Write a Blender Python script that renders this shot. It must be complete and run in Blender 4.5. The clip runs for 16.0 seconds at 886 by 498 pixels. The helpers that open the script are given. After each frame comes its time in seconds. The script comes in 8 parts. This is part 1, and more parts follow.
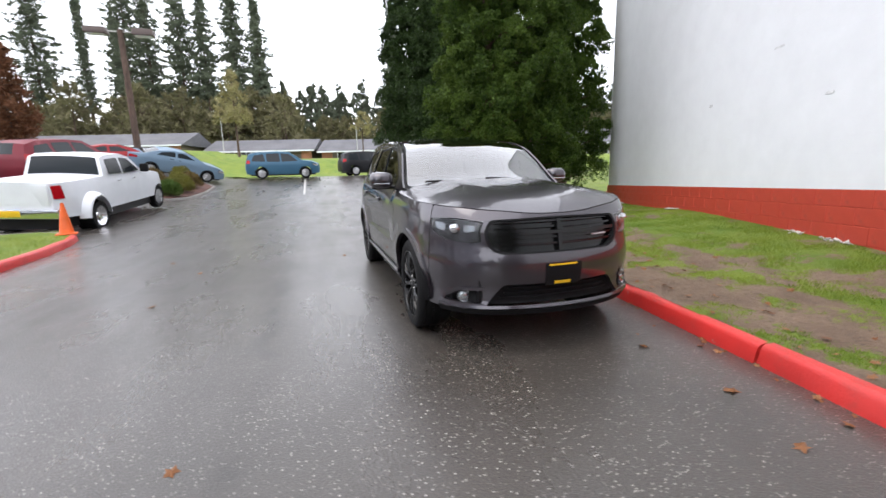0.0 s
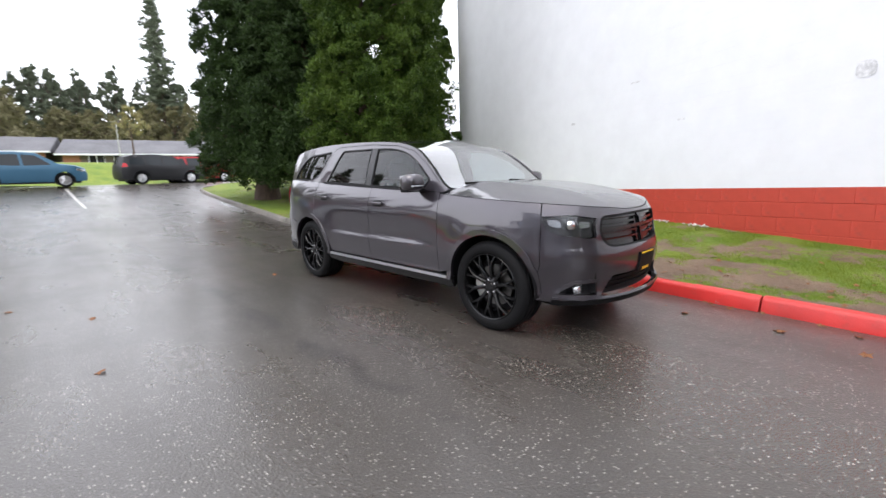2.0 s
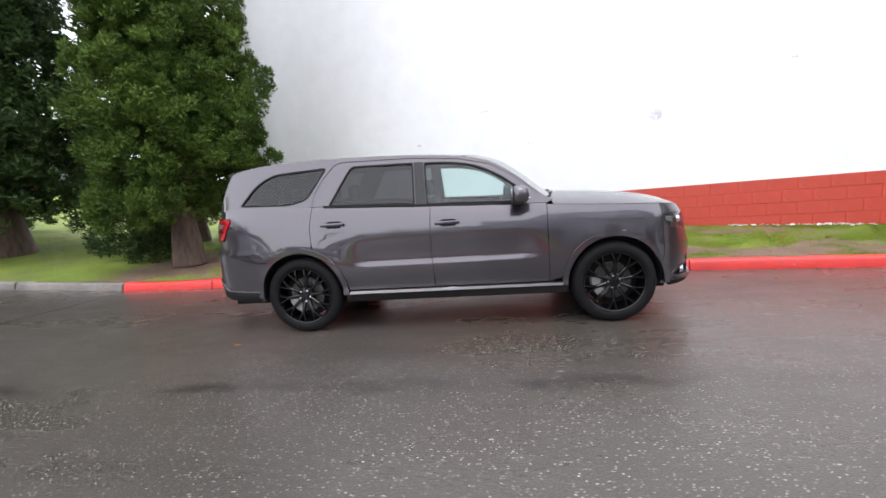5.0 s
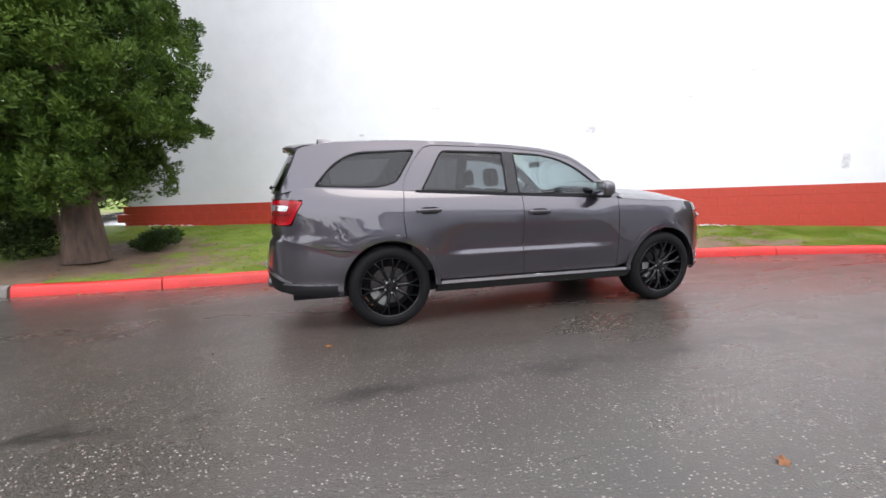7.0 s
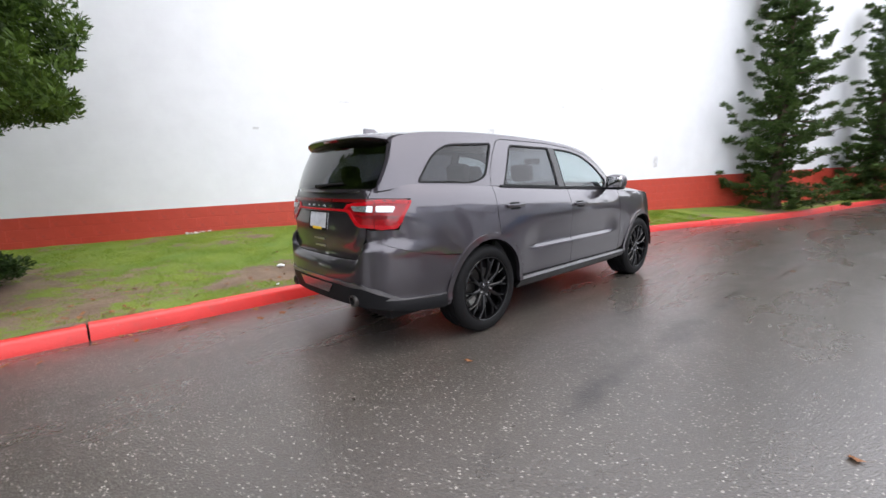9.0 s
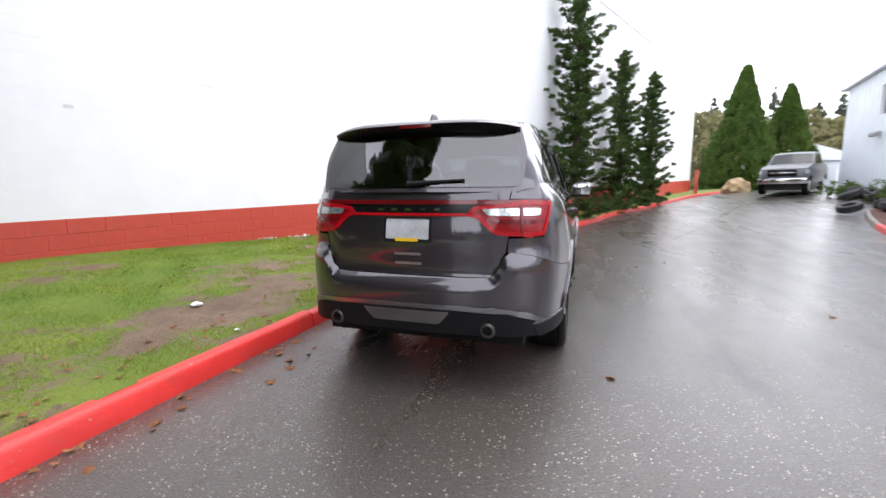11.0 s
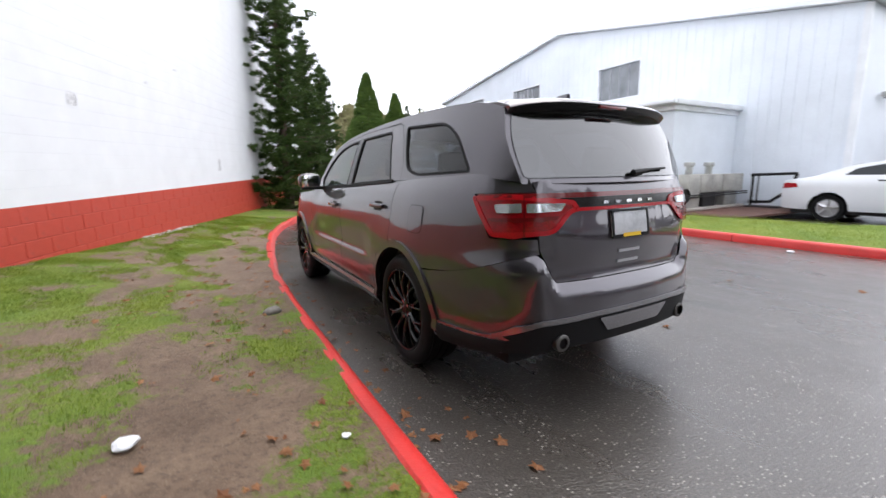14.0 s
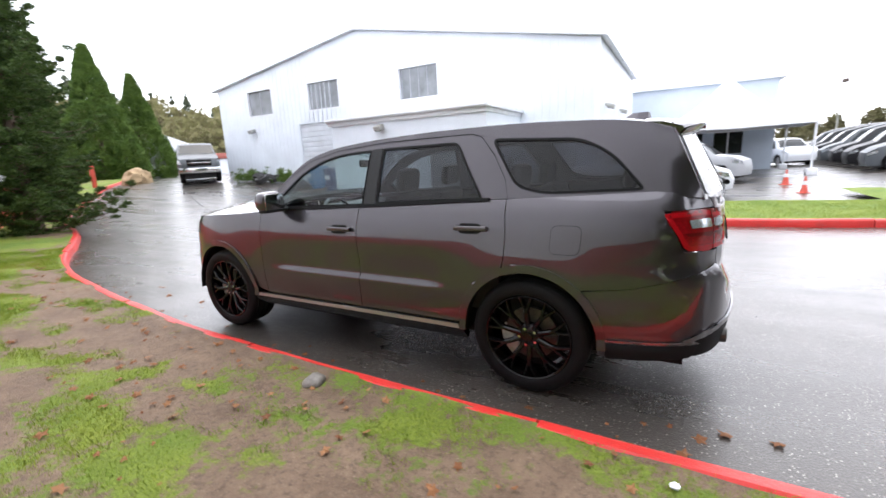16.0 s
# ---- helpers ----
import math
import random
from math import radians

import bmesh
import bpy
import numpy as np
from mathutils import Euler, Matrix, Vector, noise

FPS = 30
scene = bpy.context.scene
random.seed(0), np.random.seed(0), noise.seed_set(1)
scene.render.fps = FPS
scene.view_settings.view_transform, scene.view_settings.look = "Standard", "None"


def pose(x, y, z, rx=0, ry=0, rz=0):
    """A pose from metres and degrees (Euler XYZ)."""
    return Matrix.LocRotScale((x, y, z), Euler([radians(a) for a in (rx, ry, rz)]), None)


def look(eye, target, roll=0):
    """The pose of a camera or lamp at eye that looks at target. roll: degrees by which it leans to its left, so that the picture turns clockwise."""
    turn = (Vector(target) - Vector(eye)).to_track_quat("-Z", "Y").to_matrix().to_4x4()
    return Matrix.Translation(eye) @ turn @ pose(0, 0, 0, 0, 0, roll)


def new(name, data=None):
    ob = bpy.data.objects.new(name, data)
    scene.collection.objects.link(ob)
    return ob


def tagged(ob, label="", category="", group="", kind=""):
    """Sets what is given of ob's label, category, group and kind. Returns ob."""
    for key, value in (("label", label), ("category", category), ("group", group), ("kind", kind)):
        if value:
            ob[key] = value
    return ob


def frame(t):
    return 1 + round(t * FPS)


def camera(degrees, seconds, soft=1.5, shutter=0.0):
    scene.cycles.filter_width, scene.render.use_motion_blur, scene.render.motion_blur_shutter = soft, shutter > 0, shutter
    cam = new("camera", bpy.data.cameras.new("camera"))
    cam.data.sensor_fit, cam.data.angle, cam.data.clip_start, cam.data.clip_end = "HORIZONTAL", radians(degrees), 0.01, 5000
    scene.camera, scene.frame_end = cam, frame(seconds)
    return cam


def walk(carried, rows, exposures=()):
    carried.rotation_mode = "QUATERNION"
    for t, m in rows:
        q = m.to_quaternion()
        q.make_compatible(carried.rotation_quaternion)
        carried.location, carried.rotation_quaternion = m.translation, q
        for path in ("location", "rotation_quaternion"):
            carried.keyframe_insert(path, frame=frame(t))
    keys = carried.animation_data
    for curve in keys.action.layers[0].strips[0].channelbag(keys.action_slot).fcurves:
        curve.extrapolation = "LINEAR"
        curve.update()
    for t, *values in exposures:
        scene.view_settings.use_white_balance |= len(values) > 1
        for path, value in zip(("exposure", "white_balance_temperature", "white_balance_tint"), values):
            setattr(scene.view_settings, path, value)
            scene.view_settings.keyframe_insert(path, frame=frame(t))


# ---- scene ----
cam = camera(92.6, 16.0, soft=1.5, shutter=0.4)
PATH = [
    (0, (-1.685, -5.028, 1.325), (-1.115, -3.144, 0.969), -1.6),
    (0.5, (-2.188, -4.787, 1.326), (-1.477, -2.95, 0.981), -2.6),
    (1, (-2.738, -4.509, 1.306), (-1.793, -2.779, 0.969), -0.2),
    (1.5, (-3.188, -4.171, 1.309), (-2.012, -2.589, 0.968), -1.6),
    (2, (-3.617, -3.733, 1.319), (-2.24, -2.323, 0.977), -1.5),
    (2.5, (-3.93, -3.294, 1.347), (-2.435, -2.015, 0.988), -2.8),
    (3, (-4.243, -2.77, 1.356), (-2.612, -1.665, 1.01), -2.3),
    (3.5, (-4.542, -2.213, 1.375), (-2.777, -1.335, 1.04), -3.1),
    (4, (-4.767, -1.602, 1.387), (-2.919, -0.923, 1.037), -2.0),
    (4.2, (-4.861, -1.358, 1.396), (-2.977, -0.775, 1.063), -2.8),
    (6.3, (-4.968, 1.202, 1.392), (-3.01, 0.952, 1.073), -0.9),
    (6.5, (-4.935, 1.446, 1.391), (-2.988, 1.128, 1.064), -0.5),
    (7, (-4.746, 2.084, 1.378), (-2.846, 1.552, 1.05), -0.6),
    (7.5, (-4.573, 2.622, 1.377), (-2.744, 1.864, 1.088), 1.0),
    (8, (-4.23, 3.217, 1.336), (-2.486, 2.292, 1.019), -0.9),
    (8.5, (-3.807, 3.793, 1.343), (-2.177, 2.676, 1.036), -1.1),
    (9, (-3.328, 4.23, 1.355), (-1.872, 2.9, 1.021), -1.2),
    (9.2, (-3.114, 4.381, 1.357), (-1.719, 2.984, 1.037), -0.7),
    (11.5, (-0.482, 5.041, 1.25), (-0.155, 3.09, 0.955), -0.4),
    (12, (0.039, 5.033, 1.258), (0.069, 3.057, 0.949), -0.1),
    (12.5, (0.58, 4.904, 1.254), (0.375, 2.934, 0.97), -0.0),
    (13, (1.106, 4.724, 1.25), (0.634, 2.806, 0.935), 0.9),
    (13.5, (1.619, 4.459, 1.28), (0.93, 2.617, 0.921), 0.1),
    (14, (2.103, 4.123, 1.307), (1.116, 2.418, 0.961), -1.0),
    (14.5, (2.518, 3.705, 1.364), (1.278, 2.18, 0.992), -4.0),
    (15, (2.87, 3.267, 1.437), (1.446, 1.914, 1.059), -3.2),
    (15.5, (3.163, 2.827, 1.485), (1.59, 1.662, 1.074), -2.5),
    (16, (3.403, 2.325, 1.538), (1.698, 1.364, 1.124), -2.8),
]
walk(cam, [(t, look(eye, target, roll)) for t, eye, target, roll in PATH], [(0, -0.1), (1.5, -0.02), (3, 0.02), (4.5, 0.1), (7, 0.17), (9, 0.17), (11.5, 0.2), (12, 0.08), (12.5, -0.04), (13, -0.12), (14, -0.04), (15, 0.2), (16, 0.36)])

# ---- sky: a bright, even overcast ----
world = bpy.data.worlds.new("overcast")
scene.world = world
world.use_nodes = True
wn, wl = world.node_tree.nodes, world.node_tree.links
wn.clear()
w_out, w_bg, w_mix, w_sky = wn.new("ShaderNodeOutputWorld"), wn.new("ShaderNodeBackground"), wn.new("ShaderNodeMix"), wn.new("ShaderNodeTexSky")
w_sky.sky_type, w_sky.sun_disc = "NISHITA", False
w_sky.sun_elevation, w_sky.sun_rotation = radians(71), radians(243)
w_sky.dust_density, w_sky.air_density = 6.0, 1.0
w_bright = wn.new("ShaderNodeMix")
w_bright.data_type, w_bright.blend_type = "RGBA", "MULTIPLY"
w_bright.inputs[0].default_value = 1.0
w_bright.inputs[7].default_value = (0.12, 0.12, 0.12, 1)
w_mix.data_type = "RGBA"
w_mix.inputs[0].default_value = 0.86
w_mix.inputs[7].default_value = (0.985, 1.0, 1.085, 1)
SKY = 3.1
# overcast: a little brighter in the haze at the horizon
w_co, w_sep, w_ramp, w_mul = wn.new("ShaderNodeTexCoord"), wn.new("ShaderNodeSeparateXYZ"), wn.new("ShaderNodeMapRange"), wn.new("ShaderNodeMath")
w_mul.operation = "MULTIPLY"
w_mul.inputs[1].default_value = SKY
w_ramp.inputs["To Min"].default_value, w_ramp.inputs["To Max"].default_value = 1.0, 0.78
wl.new(w_co.outputs["Generated"], w_sep.inputs[0])
wl.new(w_sep.outputs[2], w_ramp.inputs["Value"])
wl.new(w_ramp.outputs[0], w_mul.inputs[0])
wl.new(w_mul.outputs[0], w_bg.inputs[1])
wl.new(w_sky.outputs[0], w_bright.inputs[6])
wl.new(w_bright.outputs[2], w_mix.inputs[6])
wl.new(w_mix.outputs[2], w_bg.inputs[0])
wl.new(w_bg.outputs[0], w_out.inputs[0])
sun = new("sun", bpy.data.lights.new("sun", "SUN"))
sun.data.energy, sun.data.angle, sun.data.color = 1.1, radians(40), (1.0, 0.97, 0.93)
sun.matrix_world = look((-12, -6, 40), (0, 0, 0))

# ---- material helpers ----
def mat(name, color=(0.5, 0.5, 0.5), rough=0.6, metal=0.0, grain=0.0, grain_scale=40.0, stain=0.0, stain_scale=1.2, bump=0.0, bump_scale=60.0,
        coat=0.0, spec=0.5, stretch=(1, 1, 1), rough_var=0.0, emit=0.0, glow=None):
    """A Principled material with fine grain, broad stains, bump and uneven gloss, in object metres."""
    m = bpy.data.materials.new(name)
    m.use_nodes = True
    t = m.node_tree
    n, l = t.nodes, t.links
    b = n["Principled BSDF"]
    b.inputs["Base Color"].default_value = (*color, 1)
    b.inputs["Roughness"].default_value, b.inputs["Metallic"].default_value = rough, metal
    b.inputs["Coat Weight"].default_value, b.inputs["Specular IOR Level"].default_value = coat, spec
    b.inputs["Coat Roughness"].default_value = 0.03
    if emit:
        b.inputs["Emission Color"].default_value, b.inputs["Emission Strength"].default_value = (*(glow or color), 1), emit
    co = n.new("ShaderNodeTexCoord").outputs["Object"]
    if stretch != (1, 1, 1):
        mp = n.new("ShaderNodeMapping")
        mp.inputs["Scale"].default_value = stretch
        l.new(co, mp.inputs[0])
        co = mp.outputs[0]

    def tex(scale, detail=4.0, rougher=0.6):
        k = n.new("ShaderNodeTexNoise")
        k.inputs["Scale"].default_value, k.inputs["Detail"].default_value, k.inputs["Roughness"].default_value = scale, detail, rougher
        l.new(co, k.inputs["Vector"])
        return k.outputs["Fac"]

    def ranged(f, lo, hi):
        r = n.new("ShaderNodeMapRange")
        r.inputs["From Min"].default_value, r.inputs["From Max"].default_value = 0.3, 0.7
        r.inputs["To Min"].default_value, r.inputs["To Max"].default_value = lo, hi
        l.new(f, r.inputs["Value"])
        return r.outputs[0]
    value = None
    for amount, scale in ((grain, grain_scale), (stain, stain_scale)):
        if amount:
            f = ranged(tex(scale), 1 - amount, 1 + amount)
            if value is None:
                value = f
            else:
                mu = n.new("ShaderNodeMath")
                mu.operation = "MULTIPLY"
                l.new(value, mu.inputs[0]), l.new(f, mu.inputs[1])
                value = mu.outputs[0]
    if value is not None:
        mx = n.new("ShaderNodeVectorMath")
        mx.operation = "SCALE"
        mx.inputs[0].default_value = color
        l.new(value, mx.inputs["Scale"])
        l.new(mx.outputs[0], b.inputs["Base Color"])
    if rough_var:
        l.new(ranged(tex(stain_scale * 1.7), max(0.02, rough - rough_var), min(1, rough + rough_var)), b.inputs["Roughness"])
    if bump:
        bp = n.new("ShaderNodeBump")
        bp.inputs["Strength"].default_value, bp.inputs["Distance"].default_value = 1.0, bump
        l.new(tex(bump_scale, 3.0), bp.inputs["Height"])
        l.new(bp.outputs[0], b.inputs["Normal"])
    return m


def glass(name, color, rough=0.0, shine=0.085, power=4.0):
    """Window glass: glossy over a tinted see-through body. shine: what it mirrors when looked at squarely."""
    m = bpy.data.materials.new(name)
    m.use_nodes = True
    n, l = m.node_tree.nodes, m.node_tree.links
    n.clear()
    out, mix, tr, gl, lw, pw, mr = (n.new("ShaderNode" + k) for k in ("OutputMaterial", "MixShader", "BsdfTransparent", "BsdfGlossy", "LayerWeight", "Math", "MapRange"))
    lw.inputs[0].default_value = 0.5
    pw.operation = "POWER"
    pw.inputs[1].default_value = power
    mr.inputs["To Min"].default_value, mr.inputs["To Max"].default_value = shine, 1.0
    tr.inputs[0].default_value = (*color, 1)
    gl.inputs["Roughness"].default_value = rough
    l.new(lw.outputs["Facing"], pw.inputs[0]), l.new(pw.outputs[0], mr.inputs["Value"]), l.new(mr.outputs[0], mix.inputs[0])
    l.new(tr.outputs[0], mix.inputs[1]), l.new(gl.outputs[0], mix.inputs[2])
    l.new(mix.outputs[0], out.inputs[0])
    return m


def part(name, bm, material, parent=None, label="", smooth=True, m=None):
    """Links a bmesh, or a mesh, as one object under a thing or a part."""
    if isinstance(bm, bmesh.types.BMesh):
        me = bpy.data.meshes.new(name)
        bm.normal_update()
        bm.to_mesh(me)
        bm.free()
        me.materials.append(material)
        if smooth:
            me.polygons.foreach_set("use_smooth", [True] * len(me.polygons))
            me.set_sharp_from_angle(angle=radians(38))
    else:
        me = bm
    ob = new(name, me)
    if parent is not None:
        ob.parent = parent
    if m is not None:
        ob.matrix_basis = m
    if label:
        tagged(ob, label)
    return ob


def thing(name, label, category, m=None, group="", kind=""):
    ob = new(name)
    ob.empty_display_size = 0.2
    if m is not None:
        ob.matrix_basis = m
    return tagged(ob, label, category, group, kind)


def box(bm, x0, y0, z0, x1, y1, z1, bevel=0.0, m=None):
    vs = [bm.verts.new((x, y, z)) for x in (x0, x1) for y in (y0, y1) for z in (z0, z1)]
    fs = [bm.faces.new([vs[i] for i in q]) for q in ((0, 1, 3, 2), (4, 6, 7, 5), (0, 4, 5, 1), (2, 3, 7, 6), (0, 2, 6, 4), (1, 5, 7, 3))]
    if bevel:
        es = list({e for f in fs for e in f.edges})
        r = bmesh.ops.bevel(bm, geom=es, offset=bevel, segments=2, affect="EDGES", profile=0.5)
        vs = [v for v in vs if v.is_valid] + r["verts"]
    if m is not None:
        bmesh.ops.transform(bm, matrix=m, verts=list({v for v in vs if v.is_valid}))
    return bm


def boxed(*args, **kw):
    return box(bmesh.new(), *args, **kw)


def tube(bm, a, b, r0, r1=None, n=10, cap=True):
    """A tapered round bar from a to b."""
    a, b = Vector(a), Vector(b)
    r1 = r0 if r1 is None else r1
    q = (b - a).to_track_quat("Z", "Y")
    rings = []
    for p, r in ((a, r0), (b, r1)):
        rings.append([bm.verts.new(p + q @ Vector((r * math.cos(2 * math.pi * i / n), r * math.sin(2 * math.pi * i / n), 0))) for i in range(n)])
    for i in range(n):
        bm.faces.new((rings[0][i], rings[0][(i + 1) % n], rings[1][(i + 1) % n], rings[1][i]))
    if cap:
        bm.faces.new(rings[0][::-1]), bm.faces.new(rings[1])
    return bm


def lathe(bm, profile, n=32, axis="x", m=None):
    """Spins (radius, along) pairs round an axis."""
    rings = []
    for r, a in profile:
        ring = []
        for i in range(n):
            c, s = r * math.cos(2 * math.pi * i / n), r * math.sin(2 * math.pi * i / n)
            p = {"x": (a, c, s), "y": (c, a, s), "z": (c, s, a)}[axis]
            ring.append(bm.verts.new(m @ Vector(p) if m is not None else p))
        rings.append(ring)
    for r0, r1 in zip(rings, rings[1:]):
        for i in range(n):
            bm.faces.new((r0[i], r0[(i + 1) % n], r1[(i + 1) % n], r1[i]))
    return bm


def smoothstep(a, b, x):
    t = min(1.0, max(0.0, (x - a) / (b - a)))
    return t * t * (3 - 2 * t)


def curve_at(points, x):
    """Smooth value at x of a table of (x, y) pairs (monotone cubic)."""
    if x <= points[0][0]:
        return points[0][1]
    if x >= points[-1][0]:
        return points[-1][1]
    k = max(i for i, p in enumerate(points) if p[0] <= x)
    d = [(q[1] - p[1]) / (q[0] - p[0]) for p, q in zip(points, points[1:])]

    def slope(i):
        if i == 0 or i == len(points) - 1:
            return d[0] if i == 0 else d[-1]
        return 0.0 if d[i - 1] * d[i] <= 0 else 2 * d[i - 1] * d[i] / (d[i - 1] + d[i])
    (x0, y0), (x1, y1) = points[k], points[k + 1]
    h = x1 - x0
    t = (x - x0) / h
    return (2 * t**3 - 3 * t**2 + 1) * y0 + (t**3 - 2 * t**2 + t) * h * slope(k) + (3 * t**2 - 2 * t**3) * y1 + (t**3 - t**2) * h * slope(k + 1)

# ---- the lie of the land ----
WALL_TURN = math.atan(0.41)
WALL_DIR = Vector((math.sin(WALL_TURN), math.cos(WALL_TURN), 0))
WALL_FOOT = Vector((3.38, -3.56, 0))
WALL_FALL = -0.0264  # the courses fall a little along the wall


def wall_x(y):
    return WALL_FOOT.x + math.tan(WALL_TURN) * (y - WALL_FOOT.y)


def land(x, y):
    """Height of the paved ground: a shallow saddle that climbs away along the road both ways."""
    up = 0.0022 * (min(y, 26.0) - 2) ** 2 if y > 2 else 0.0
    if y > 26:
        up += 0.004 * min(y - 26, 120)
    back = 1.1 * smoothstep(4, 24, -y) * min(1.0, max(0.0, (2 - x) / 13))
    hill = 0.9 * smoothstep(9, 17, y) * smoothstep(6.5, 11, -x)
    return up + back + hill


# face of the kerb beside the parked car, along the road
KERB = [(-60, -30), (-40, -18.5), (-28, -10.4), (-23.4, -7.3), (-20.3, -5.6), (-17.7, -4.2), (-15.3, -2.85), (-13.2, -2.0), (-11, -1.42), (-9, -0.60), (-7.2, 0.22),
        (-6, 0.57), (-5.2, 0.76), (-4.5, 0.87), (-3.8, 0.985), (-2.6, 1.14), (-1.5, 1.27), (1, 1.335), (3.3, 1.345), (5.2, 1.34), (7.1, 1.55), (11.9, 2.2), (16, 2.55), (19.7, 2.85), (21.5, 3.1)]
LAWN_AT_WALL = [(-40, 0.29), (-20, 0.29), (-11, 0.32), (-5, 0.34), (-1, 0.44), (1.5, 0.46), (3.2, 0.36), (6, 0.29), (8, 0.29)]


def kerb_x(y):
    return curve_at(KERB, y)


def lawn_z(x, y):
    """Height of the lawn between the kerb and the white wall."""
    k = kerb_x(y) + 0.11
    base = land(x, y) + 0.137
    if y > 7.5:
        w = smoothstep(7.5, 13, y)
    else:
        w = 0.0
    top = curve_at(LAWN_AT_WALL, y) if y <= 8 else 0.29
    span = max(0.6, wall_x(min(y, 8)) - k)
    f = max(0.0, (x - k) / span)
    rise = max(base, (1 - w) * max(top, 0.1) + w * (base + 0.25))
    return base + (rise - base) * smoothstep(0.0, 1.15, f)

# ---- materials of the setting ----
def nodes_of(name):
    m = bpy.data.materials.new(name)
    m.use_nodes = True
    return m, m.node_tree.nodes, m.node_tree.links, m.node_tree.nodes["Principled BSDF"]


def noise_tex(n, l, vec, scale, detail=4.0, rough=0.6):
    k = n.new("ShaderNodeTexNoise")
    k.inputs["Scale"].default_value, k.inputs["Detail"].default_value, k.inputs["Roughness"].default_value = scale, detail, rough
    l.new(vec, k.inputs["Vector"])
    return k.outputs["Fac"]


def map_range(n, l, f, a, b, c, d):
    r = n.new("ShaderNodeMapRange")
    r.inputs["From Min"].default_value, r.inputs["From Max"].default_value, r.inputs["To Min"].default_value, r.inputs["To Max"].default_value = a, b, c, d
    l.new(f, r.inputs["Value"])
    return r.outputs[0]


def mix_rgb(n, l, f, a, b, kind="MIX"):
    x = n.new("ShaderNodeMix")
    x.data_type, x.blend_type = "RGBA", kind
    if isinstance(f, float):
        x.inputs[0].default_value = f
    else:
        l.new(f, x.inputs[0])
    for i, c in ((6, a), (7, b)):
        if isinstance(c, tuple):
            x.inputs[i].default_value = (*c, 1)
        else:
            l.new(c, x.inputs[i])
    return x.outputs[2]


def math_node(n, l, op, a, b):
    x = n.new("ShaderNodeMath")
    x.operation = op
    for i, v in enumerate((a, b)):
        if isinstance(v, (int, float)):
            x.inputs[i].default_value = v
        else:
            l.new(v, x.inputs[i])
    return x.outputs[0]


